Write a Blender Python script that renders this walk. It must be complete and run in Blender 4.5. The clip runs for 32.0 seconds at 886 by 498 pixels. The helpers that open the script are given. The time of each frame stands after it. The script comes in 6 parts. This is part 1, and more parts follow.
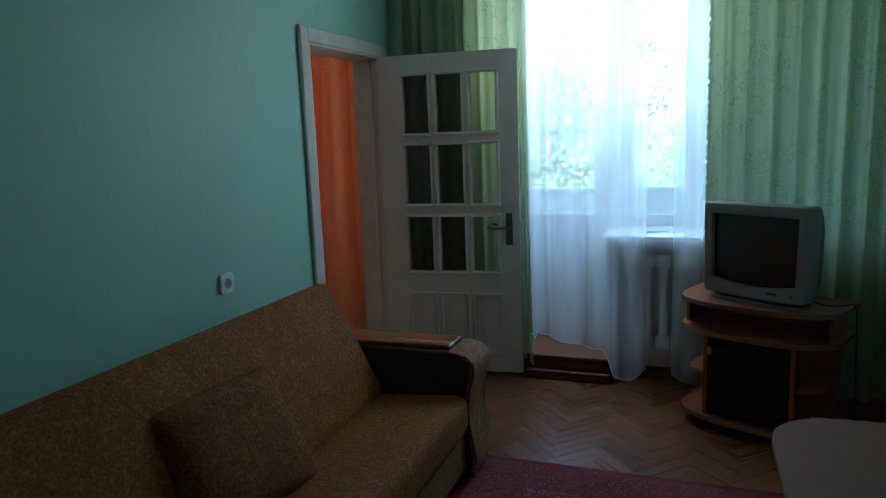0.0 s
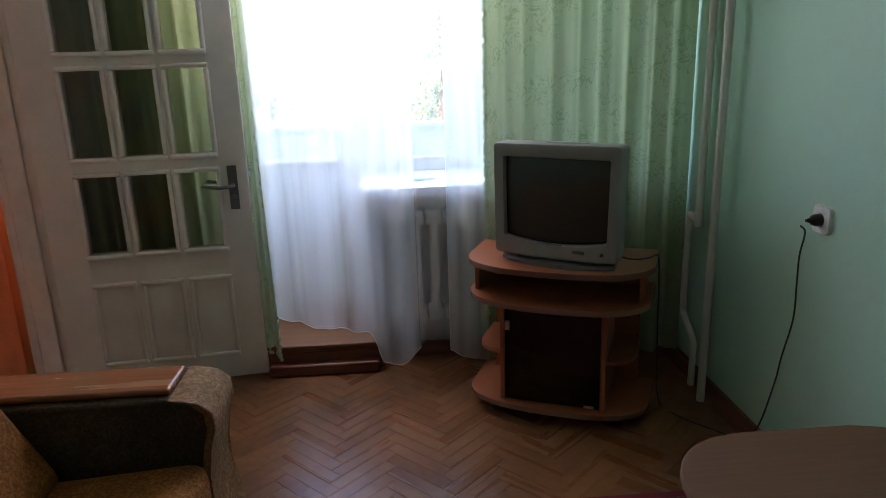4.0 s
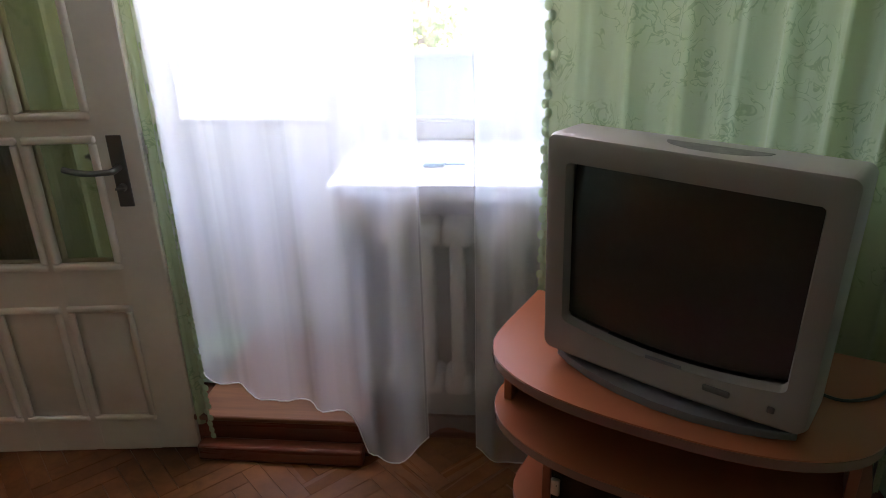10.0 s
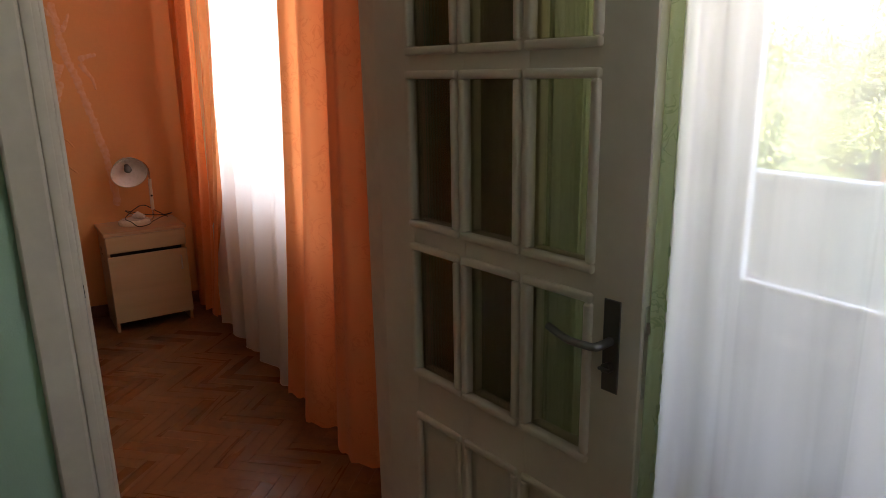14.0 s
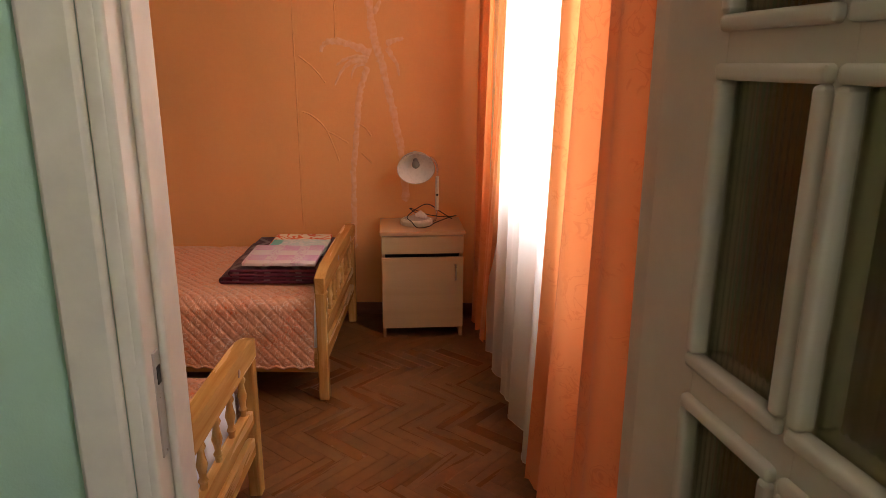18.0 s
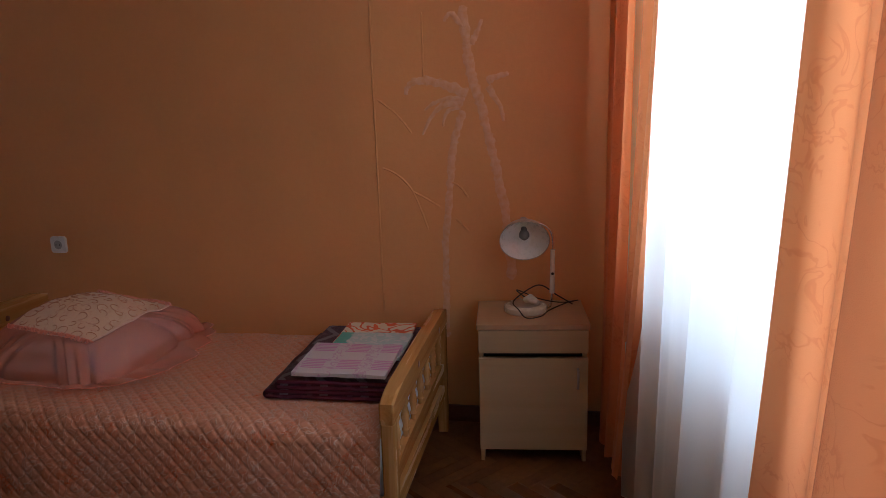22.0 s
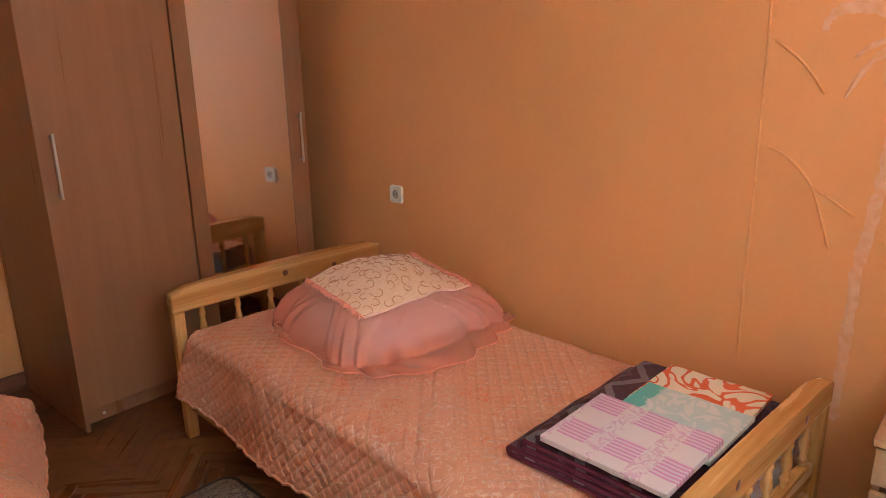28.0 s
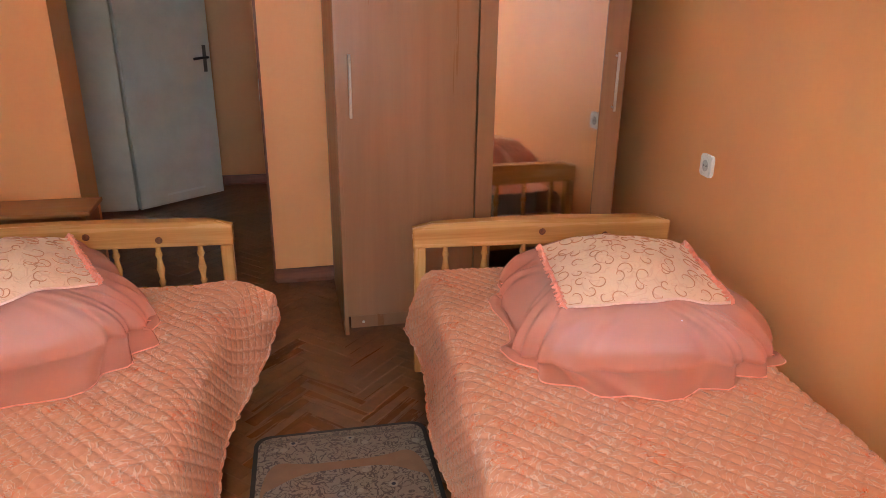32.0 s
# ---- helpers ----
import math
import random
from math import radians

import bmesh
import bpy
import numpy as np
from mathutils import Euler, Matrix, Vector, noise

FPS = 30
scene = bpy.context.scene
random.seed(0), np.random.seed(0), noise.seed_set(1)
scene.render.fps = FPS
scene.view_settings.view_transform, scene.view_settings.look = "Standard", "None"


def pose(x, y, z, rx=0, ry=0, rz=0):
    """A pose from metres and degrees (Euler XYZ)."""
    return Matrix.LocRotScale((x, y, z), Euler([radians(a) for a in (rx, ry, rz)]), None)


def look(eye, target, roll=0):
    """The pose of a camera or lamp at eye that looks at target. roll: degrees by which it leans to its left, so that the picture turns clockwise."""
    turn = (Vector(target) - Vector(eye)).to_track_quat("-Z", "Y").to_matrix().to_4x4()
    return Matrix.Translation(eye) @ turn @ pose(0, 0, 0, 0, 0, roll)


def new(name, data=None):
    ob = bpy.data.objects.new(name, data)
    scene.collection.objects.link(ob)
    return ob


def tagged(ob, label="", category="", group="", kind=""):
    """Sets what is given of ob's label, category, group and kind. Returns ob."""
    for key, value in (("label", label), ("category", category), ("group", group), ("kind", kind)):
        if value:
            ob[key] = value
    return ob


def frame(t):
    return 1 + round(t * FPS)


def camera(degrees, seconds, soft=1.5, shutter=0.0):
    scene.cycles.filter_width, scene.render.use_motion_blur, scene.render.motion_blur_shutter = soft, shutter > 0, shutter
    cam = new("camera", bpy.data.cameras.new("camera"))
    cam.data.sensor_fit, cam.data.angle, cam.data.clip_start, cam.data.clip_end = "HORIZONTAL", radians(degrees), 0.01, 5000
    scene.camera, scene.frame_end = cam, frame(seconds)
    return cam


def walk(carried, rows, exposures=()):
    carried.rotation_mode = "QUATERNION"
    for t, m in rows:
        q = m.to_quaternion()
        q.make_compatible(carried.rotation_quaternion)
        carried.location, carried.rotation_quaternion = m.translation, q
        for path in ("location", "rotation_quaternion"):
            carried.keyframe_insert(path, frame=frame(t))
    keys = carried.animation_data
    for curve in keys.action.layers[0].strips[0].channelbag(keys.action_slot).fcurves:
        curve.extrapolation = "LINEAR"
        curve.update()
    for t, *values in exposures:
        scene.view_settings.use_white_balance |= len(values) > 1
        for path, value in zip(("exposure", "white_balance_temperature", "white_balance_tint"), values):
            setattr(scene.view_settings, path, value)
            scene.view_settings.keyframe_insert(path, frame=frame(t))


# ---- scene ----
cam = camera(65.8, 32.0, soft=0.8)
PATH = [
    (0, (-0.422, 0.064, 1.476), (-1.117, 1.911, 1.151), -2.2),
    (0.5, (-0.495, 0.183, 1.483), (-1.124, 2.054, 1.16), -1.8),
    (1, (-0.532, 0.299, 1.469), (-1.114, 2.183, 1.133), -1.8),
    (1.5, (-0.56, 0.401, 1.457), (-1.052, 2.301, 1.071), -2.1),
    (2, (-0.593, 0.542, 1.461), (-0.969, 2.46, 1.037), -2.1),
    (2.5, (-0.625, 0.637, 1.445), (-0.887, 2.568, 0.999), -2.1),
    (3, (-0.644, 0.71, 1.458), (-0.793, 2.644, 0.967), -2.2),
    (3.5, (-0.702, 0.848, 1.442), (-0.718, 2.779, 0.923), -1.5),
    (4, (-0.766, 0.981, 1.431), (-0.639, 2.904, 0.894), -1.8),
    (4.5, (-0.772, 1.098, 1.428), (-0.505, 2.997, 0.86), -1.8),
    (6.5, (-0.659, 1.679, 1.39), (-0.223, 3.509, 0.711), -1.8),
    (7, (-0.645, 1.825, 1.385), (-0.157, 3.622, 0.655), -1.6),
    (7.5, (-0.624, 1.908, 1.364), (-0.111, 3.682, 0.596), -1.3),
    (8, (-0.547, 2.0, 1.363), (-0.131, 3.785, 0.561), -1.8),
    (8.5, (-0.457, 2.104, 1.372), (-0.222, 3.915, 0.557), -1.2),
    (9, (-0.403, 2.176, 1.379), (-0.323, 4.004, 0.572), -0.6),
    (9.5, (-0.409, 2.246, 1.383), (-0.484, 4.077, 0.583), -2.0),
    (10, (-0.453, 2.372, 1.398), (-0.65, 4.206, 0.626), -1.5),
    (10.5, (-0.502, 2.48, 1.408), (-0.832, 4.307, 0.663), -0.9),
    (11, (-0.526, 2.559, 1.408), (-1.011, 4.364, 0.694), -1.0),
    (11.5, (-0.502, 2.657, 1.427), (-1.258, 4.383, 0.757), -1.6),
    (12, (-0.458, 2.765, 1.448), (-1.521, 4.337, 0.816), -0.9),
    (12.5, (-0.426, 2.832, 1.438), (-1.709, 4.249, 0.853), -0.8),
    (13, (-0.455, 2.89, 1.438), (-1.873, 4.188, 0.884), -0.1),
    (13.5, (-0.529, 2.976, 1.434), (-2.053, 4.165, 0.919), -0.8),
    (14, (-0.607, 3.066, 1.443), (-2.228, 4.123, 0.939), -1.1),
    (14.5, (-0.656, 3.11, 1.452), (-2.353, 4.047, 0.961), -2.4),
    (15, (-0.732, 3.204, 1.457), (-2.514, 3.975, 0.978), -2.0),
    (15.5, (-0.785, 3.326, 1.472), (-2.638, 3.912, 1.001), -2.1),
    (17.5, (-1.191, 3.513, 1.457), (-3.112, 3.742, 0.95), 0.9),
    (18, (-1.298, 3.554, 1.442), (-3.222, 3.714, 0.918), 0.3),
    (18.5, (-1.44, 3.612, 1.439), (-3.363, 3.684, 0.894), 0.3),
    (19, (-1.554, 3.632, 1.44), (-3.485, 3.616, 0.919), -0.1),
    (19.5, (-1.639, 3.641, 1.444), (-3.573, 3.515, 0.951), -0.9),
    (20, (-1.758, 3.648, 1.44), (-3.693, 3.468, 0.963), -1.2),
    (20.5, (-1.891, 3.629, 1.447), (-3.834, 3.503, 0.988), -0.7),
    (21, (-1.99, 3.609, 1.427), (-3.94, 3.49, 0.997), -1.4),
    (21.5, (-2.065, 3.612, 1.428), (-4.017, 3.481, 1.015), -1.4),
    (22, (-2.173, 3.615, 1.432), (-4.125, 3.445, 1.031), -1.7),
    (22.5, (-2.268, 3.622, 1.44), (-4.216, 3.398, 1.045), -2.2),
    (23, (-2.307, 3.625, 1.442), (-4.25, 3.348, 1.058), -2.0),
    (23.5, (-2.355, 3.627, 1.43), (-4.295, 3.315, 1.054), -1.6),
    (24, (-2.438, 3.629, 1.429), (-4.369, 3.276, 1.048), -1.4),
    (24.5, (-2.541, 3.621, 1.439), (-4.469, 3.242, 1.064), -1.3),
    (25, (-2.638, 3.604, 1.441), (-4.564, 3.204, 1.077), -1.0),
    (25.5, (-2.665, 3.579, 1.439), (-4.567, 3.09, 1.064), -0.9),
    (26, (-2.746, 3.586, 1.445), (-4.571, 2.879, 1.028), -1.4),
    (26.5, (-2.828, 3.605, 1.451), (-4.57, 2.732, 1.002), -0.6),
    (28.5, (-3.162, 3.695, 1.443), (-4.514, 2.337, 0.871), -1.2),
    (29, (-3.241, 3.686, 1.424), (-4.503, 2.262, 0.807), -0.6),
    (29.5, (-3.316, 3.683, 1.425), (-4.488, 2.211, 0.748), -0.3),
    (30, (-3.427, 3.702, 1.436), (-4.455, 2.146, 0.714), -0.4),
    (30.5, (-3.55, 3.733, 1.439), (-4.329, 2.045, 0.702), -1.2),
    (31, (-3.635, 3.756, 1.437), (-4.222, 1.984, 0.719), -1.0),
    (31.5, (-3.693, 3.744, 1.43), (-4.181, 1.938, 0.723), -0.1),
    (32, (-3.797, 3.684, 1.427), (-4.222, 1.859, 0.728), 0.7),
]
EXPOSURES = [(0.0, 3.25, 5100, 2), (2.0, 3.3, 5500, 12), (4.0, 4.05, 6400, 26), (7.0, 4.1, 7200, 36), (9.0, 4.35, 7300, 37), (11.5, 3.35, 7000, 28), (13.0, 2.95, 7300, 26),
             (15.0, 3.55, 8600, 27), (18.0, 4.0, 8700, 25), (19.0, 4.1, 8700, 25), (20.0, 3.72, 8300, 24), (22.0, 3.0, 6000, 12), (23.0, 3.05, 5950, 12), (25.0, 3.35, 6800, 14), (26.0, 3.9, 7400, 15), (29.0, 4.92, 6200, 4), (32.0, 5.2, 6000, 3)]
walk(cam, [(t, look(eye, target, roll)) for t, eye, target, roll in PATH], EXPOSURES)

# ---- daylight ----
world = bpy.data.worlds.new("sky")
scene.world = world
world.use_nodes = True
wt = world.node_tree
sky = wt.nodes.new("ShaderNodeTexSky")
sky.sky_type = 'NISHITA'
sky.sun_disc = False
sky.sun_elevation = radians(58)
sky.sun_rotation = radians(200)
sky.dust_density = 2.5
back = next(n for n in wt.nodes if n.type == 'BACKGROUND')
back.inputs['Strength'].default_value = 0.15
wt.links.new(sky.outputs['Color'], back.inputs['Color'])
sun = new("sun", bpy.data.lights.new("sun", 'SUN'))
sun.data.energy, sun.data.angle, sun.data.color = 5.0, radians(0.5), (1.0, 0.95, 0.87)
sun.matrix_world = look((0, 0, 10), (1.4, 3.9, 3.4))

# daylight entering through the upper lights of the two windows
def window_light(name, x, w, z, h, watts):
    l = new(name, bpy.data.lights.new(name, 'AREA'))
    l.data.shape, l.data.size, l.data.size_y, l.data.energy, l.data.color = 'RECTANGLE', w, h, watts, (0.97, 0.97, 1.0)
    l.matrix_world = look((x, 4.46, z), (x, 2.9, z - 0.3))
    return l
window_light("window_light_living", -0.98, 1.3, 2.04, 0.84, 2)
window_light("window_light_bedroom", -3.78, 1.4, 1.68, 1.5, 3.6)

# ---- materials ----
def nodes(name):
    m = bpy.data.materials.new(name)
    m.use_nodes = True
    t = m.node_tree
    return m, t, t.nodes['Principled BSDF'], t.nodes['Material Output']

def tex_noise(t, vec, scale, detail=4.0, rough=0.55, dist=0.0):
    n = t.nodes.new("ShaderNodeTexNoise")
    n.inputs['Scale'].default_value, n.inputs['Detail'].default_value = scale, detail
    n.inputs['Roughness'].default_value, n.inputs['Distortion'].default_value = rough, dist
    t.links.new(vec, n.inputs['Vector'])
    return n

def ramp(t, fac, stops):
    r = t.nodes.new("ShaderNodeValToRGB")
    el = r.color_ramp.elements
    while len(el) < len(stops):
        el.new(0.5)
    for e, (p, c) in zip(el, stops):
        e.position, e.color = p, (*c, 1) if len(c) == 3 else c
    t.links.new(fac, r.inputs['Fac'])
    return r

def mixc(t, fac, a, b, mode='MIX'):
    n = t.nodes.new("ShaderNodeMix")
    n.data_type, n.blend_type = 'RGBA', mode
    for sock, v in ((n.inputs[0], fac), (n.inputs[6], a), (n.inputs[7], b)):
        if isinstance(v, (int, float)):
            sock.default_value = v
        elif isinstance(v, tuple):
            sock.default_value = (*v, 1)
        else:
            t.links.new(v, sock)
    return n.outputs[2]

def math_(t, op, a, b=0.0, c=None):
    n = t.nodes.new("ShaderNodeMath")
    n.operation = op
    for i, v in enumerate((a, b) if c is None else (a, b, c)):
        if isinstance(v, (int, float)):
            n.inputs[i].default_value = v
        else:
            t.links.new(v, n.inputs[i])
    return n.outputs[0]

def coords(t, scale=(1, 1, 1), rot=(0, 0, 0), space='Object'):
    c = t.nodes.new("ShaderNodeTexCoord")
    m = t.nodes.new("ShaderNodeMapping")
    m.inputs['Scale'].default_value, m.inputs['Rotation'].default_value = scale, rot
    t.links.new(c.outputs[space], m.inputs['Vector'])
    return m.outputs[0]

def bump(t, p, height, strength=0.3, dist=0.01):
    b = t.nodes.new("ShaderNodeBump")
    b.inputs['Strength'].default_value, b.inputs['Distance'].default_value = strength, dist
    t.links.new(height, b.inputs['Height'])
    t.links.new(b.outputs[0], p.inputs['Normal'])
    return b

def plain(name, col, rough=0.5, metal=0.0, var=0.12, scale=6.0, grain=60.0, bumps=0.15, dist=0.002, stain=None, **extra):
    """A worn plain surface: broad stains and fine grain over one base colour."""
    m, t, p, o = nodes(name)
    v = coords(t)
    big, fine = tex_noise(t, v, scale, 5), tex_noise(t, v, grain, 3)
    lo = tuple(max(0, c * (1 - var)) for c in col) if stain is None else stain
    hi = tuple(min(1, c * (1 + var * 0.6)) for c in col)
    r = ramp(t, big.outputs[0], [(0.3, lo), (0.62, hi)])
    c = mixc(t, 0.12, r.outputs[0], fine.outputs[0], 'SOFT_LIGHT')
    t.links.new(c, p.inputs['Base Color'])
    rr = ramp(t, fine.outputs[0], [(0.3, (max(0.03, rough - 0.08),) * 3), (0.7, (min(1, rough + 0.08),) * 3)])
    t.links.new(rr.outputs[0], p.inputs['Roughness'])
    p.inputs['Metallic'].default_value = metal
    for k, val in extra.items():
        p.inputs[k.replace('_', ' ')].default_value = val
    bump(t, p, fine.outputs[0], bumps, dist)
    return m

def trodden(t, col, amount):
    """Floor wear in large uneven patches that run across the blocks."""
    g = t.nodes.new("ShaderNodeNewGeometry")
    a, b = tex_noise(t, g.outputs['Position'], 2.3, 5, 0.65, 0.5), tex_noise(t, g.outputs['Position'], 19, 4, 0.7, 0.8)
    h = math_(t, 'MULTIPLY_ADD', b.outputs[0], 0.45, math_(t, 'MULTIPLY', a.outputs[0], 0.75))
    r = ramp(t, h, [(0.42, (1 - amount,) * 3), (0.60, (1, 1, 1)), (0.75, (1 + amount * 0.8,) * 3)])
    return mixc(t, 1.0, col, r.outputs[0], 'MULTIPLY')

def wood(name, dark, light, rough=0.4, axis='X', scale=1.0, knots=False, random_tint=0.0, ring=18.0, streak=0.25, wear=0.0):
    """Straight-grained wood along one local axis."""
    m, t, p, o = nodes(name)
    st = {'X': (0.06, 1, 1), 'Y': (1, 0.06, 1), 'Z': (1, 1, 0.06)}[axis]
    c = t.nodes.new("ShaderNodeTexCoord")
    vec = c.outputs['Object']
    if random_tint:
        info = t.nodes.new("ShaderNodeObjectInfo")
        add = t.nodes.new("ShaderNodeVectorMath")
        add.operation = 'MULTIPLY_ADD'
        add.inputs[1].default_value = (1, 1, 1)
        cmb = t.nodes.new("ShaderNodeCombineXYZ")
        for i in range(3):
            t.links.new(math_(t, 'MULTIPLY', info.outputs['Random'], 37.0 + 11 * i), cmb.inputs[i])
        t.links.new(vec, add.inputs[0])
        t.links.new(cmb.outputs[0], add.inputs[2])
        vec = add.outputs[0]
    mp = t.nodes.new("ShaderNodeMapping")
    mp.inputs['Scale'].default_value = tuple(a * scale for a in st)
    t.links.new(vec, mp.inputs['Vector'])
    n1 = tex_noise(t, mp.outputs[0], ring, 6, 0.6, 0.6)
    n2 = tex_noise(t, mp.outputs[0], ring * 7, 3)
    r = ramp(t, n1.outputs[0], [(0.32, dark), (0.5, tuple((a + b) / 2 for a, b in zip(dark, light))), (0.68, light)])
    col = mixc(t, streak, r.outputs[0], n2.outputs[0], 'SOFT_LIGHT')
    if knots:
        vo = t.nodes.new("ShaderNodeTexVoronoi")
        vo.inputs['Scale'].default_value = 3.2
        mk = t.nodes.new("ShaderNodeMapping")
        mk.inputs['Scale'].default_value = {'X': (0.6, 1.6, 1.6), 'Y': (1.6, 0.6, 1.6), 'Z': (1.6, 1.6, 0.6)}[axis]
        t.links.new(vec, mk.inputs['Vector'])
        t.links.new(mk.outputs[0], vo.inputs['Vector'])
        kr = ramp(t, vo.outputs['Distance'], [(0.04, (1, 1, 1)), (0.10, (0, 0, 0))])
        col = mixc(t, kr.outputs[0], col, tuple(a * 0.35 for a in dark))
    if random_tint:
        val = math_(t, 'MULTIPLY_ADD', info.outputs['Random'], random_tint, 1 - random_tint * 0.5)
        hs = t.nodes.new("ShaderNodeHueSaturation")
        t.links.new(val, hs.inputs['Value'])
        t.links.new(col, hs.inputs['Color'])
        col = hs.outputs[0]
    if wear:
        col = trodden(t, col, wear)
    t.links.new(col, p.inputs['Base Color'])
    spread = 0.03 if wear else 0.1
    rr = ramp(t, n1.outputs[0], [(0.3, (max(0.05, rough - spread),) * 3), (0.7, (rough + spread,) * 3)])
    t.links.new(rr.outputs[0], p.inputs['Roughness'])
    bump(t, p, n2.outputs[0], 0.03 if wear else 0.12, 0.001)
    return m

def cloth(name, col, col2, trans=0.5, clear=0.0, pattern=0.0, pscale=9.0, weave=700.0, sheen=0.2, tint=None, veil=None, bands=0.0):
    """Thin hanging cloth: part of the light goes through; clear lets part of the view through; pattern is a scrolled weave."""
    m, t, p, o = nodes(name)
    v = coords(t)
    base = tex_noise(t, v, 2.5, 3)
    c = mixc(t, base.outputs[0], col, col2)
    if pattern:
        n = tex_noise(t, v, pscale, 2, 0.5, 1.6)
        band = math_(t, 'ABSOLUTE', math_(t, 'SUBTRACT', n.outputs[0], 0.5))
        patch = tex_noise(t, v, pscale * 0.45, 1)
        r = ramp(t, band, [(0.012, (1, 1, 1)), (0.035, (0, 0, 0))])
        r2 = ramp(t, patch.outputs[0], [(0.47, (0, 0, 0)), (0.55, (1, 1, 1))])
        f = math_(t, 'MULTIPLY', math_(t, 'MULTIPLY', r.outputs[0], r2.outputs[0]), pattern)
        c = mixc(t, f, c, tint if tint else tuple(a * 0.55 for a in col))
    t.links.new(c, p.inputs['Base Color'])
    p.inputs['Roughness'].default_value = 0.75
    p.inputs['Sheen Weight'].default_value = sheen
    wv = tex_noise(t, v, weave, 2)
    bump(t, p, wv.outputs[0], 0.25, 0.001)
    tr = t.nodes.new("ShaderNodeBsdfTranslucent")
    t.links.new(c, tr.inputs['Color'])
    mx = t.nodes.new("ShaderNodeMixShader")
    mx.inputs[0].default_value = trans
    t.links.new(p.outputs[0], mx.inputs[1])
    t.links.new(tr.outputs[0], mx.inputs[2])
    last = mx
    if clear:
        tp = t.nodes.new("ShaderNodeBsdfTransparent")
        if veil:
            tp.inputs['Color'].default_value = (*veil, 1)
        m2 = t.nodes.new("ShaderNodeMixShader")
        fine = tex_noise(t, v, 900, 2)
        share = math_(t, 'MULTIPLY_ADD', fine.outputs[0], 0.16, clear - 0.08)
        if bands:
            drop = tex_noise(t, coords(t, (11, 11, 0.35)), 1.0, 2, 0.5)
            dense = ramp(t, drop.outputs[0], [(0.40, (0, 0, 0)), (0.47, (0.5, 0.5, 0.5)), (0.53, (0.5, 0.5, 0.5)), (0.60, (1, 1, 1))])
            share = math_(t, 'ADD', share, math_(t, 'MULTIPLY_ADD', dense.outputs[0], 2 * bands, -bands))
        t.links.new(share, m2.inputs[0])
        t.links.new(mx.outputs[0], m2.inputs[1])
        t.links.new(tp.outputs[0], m2.inputs[2])
        last = m2
    t.links.new(last.outputs[0], o.inputs['Surface'])
    return m

def glass(name, tint=(0.95, 0.97, 0.96), rough=0.0, ribs=0.0):
    m, t, p, o = nodes(name)
    p.inputs['Base Color'].default_value = (*tint, 1)
    p.inputs['Roughness'].default_value = rough
    p.inputs['Transmission Weight'].default_value = 1.0
    p.inputs['IOR'].default_value = 1.45
    if ribs:
        v = coords(t)
        w = t.nodes.new("ShaderNodeTexWave")
        w.inputs['Scale'].default_value = ribs
        w.inputs['Distortion'].default_value = 0.3
        t.links.new(v, w.inputs['Vector'])
        bump(t, p, w.outputs[0], 0.13, 0.002)
    return m

def emboss(name, col, rough, scale, depth, paint_var=0.05, sheen=0.0):
    """Painted embossed wallpaper with soft blotches."""
    m, t, p, o = nodes(name)
    v = coords(t)
    big, mid, fine = tex_noise(t, v, 0.9, 4), tex_noise(t, v, scale, 4, 0.6, 0.4), tex_noise(t, v, scale * 9, 3)
    lo, hi = tuple(c * (1 - paint_var) for c in col), tuple(min(1, c * (1 + paint_var)) for c in col)
    r = ramp(t, big.outputs[0], [(0.35, lo), (0.65, hi)])
    c = mixc(t, 0.10, r.outputs[0], mid.outputs[0], 'SOFT_LIGHT')
    t.links.new(c, p.inputs['Base Color'])
    rr = ramp(t, mid.outputs[0], [(0.3, (rough - 0.07,) * 3), (0.7, (rough + 0.07,) * 3)])
    t.links.new(rr.outputs[0], p.inputs['Roughness'])
    h = math_(t, 'MULTIPLY_ADD', fine.outputs[0], 0.35, mid.outputs[0])
    bump(t, p, h, 0.35, depth)
    return m

GREEN = emboss("green_wall_paint", (0.40, 0.63, 0.50), 0.52, 26, 0.004)
ORANGE = emboss("orange_wall_paint", (0.88, 0.428, 0.168), 0.5, 40, 0.003, 0.06)
RELIEF = plain("whitened_relief_paint", (0.86, 0.53, 0.33), 0.6, var=0.12, scale=38, grain=140, stain=(0.86, 0.44, 0.2), bumps=0.5)
RELIEF_PLAIN = emboss("orange_relief_paint", (0.86, 0.42, 0.163), 0.5, 40, 0.003, 0.06)
CEIL = plain("ceiling_whitewash", (0.78, 0.78, 0.75), 0.85, var=0.05)
WHITE = plain("white_oil_paint", (0.76, 0.69, 0.60), 0.36, var=0.08, scale=5, grain=45, bumps=0.05)
WHITE_JAMB = plain("worn_white_paint", (0.74, 0.67, 0.58), 0.38, var=0.10, scale=9, grain=40, bumps=0.12)
WINDOW_WHITE = plain("window_white_paint", (0.82, 0.82, 0.80), 0.3, var=0.05)
BLUEWHITE = plain("pale_door_paint", (0.70, 0.68, 0.63), 0.4, var=0.08)
PARQUET = wood("parquet_oak", (0.185, 0.071, 0.026), (0.222, 0.092, 0.034), 0.28, 'X', 1.0, False, 0.16, ring=6, streak=0.0, wear=0.36)
BASEBOARD = wood("brown_painted_wood", (0.13, 0.04, 0.02), (0.24, 0.085, 0.04), 0.48, 'X')
STEPWOOD = wood("red_brown_step", (0.12, 0.03, 0.018), (0.20, 0.06, 0.03), 0.3, 'X')
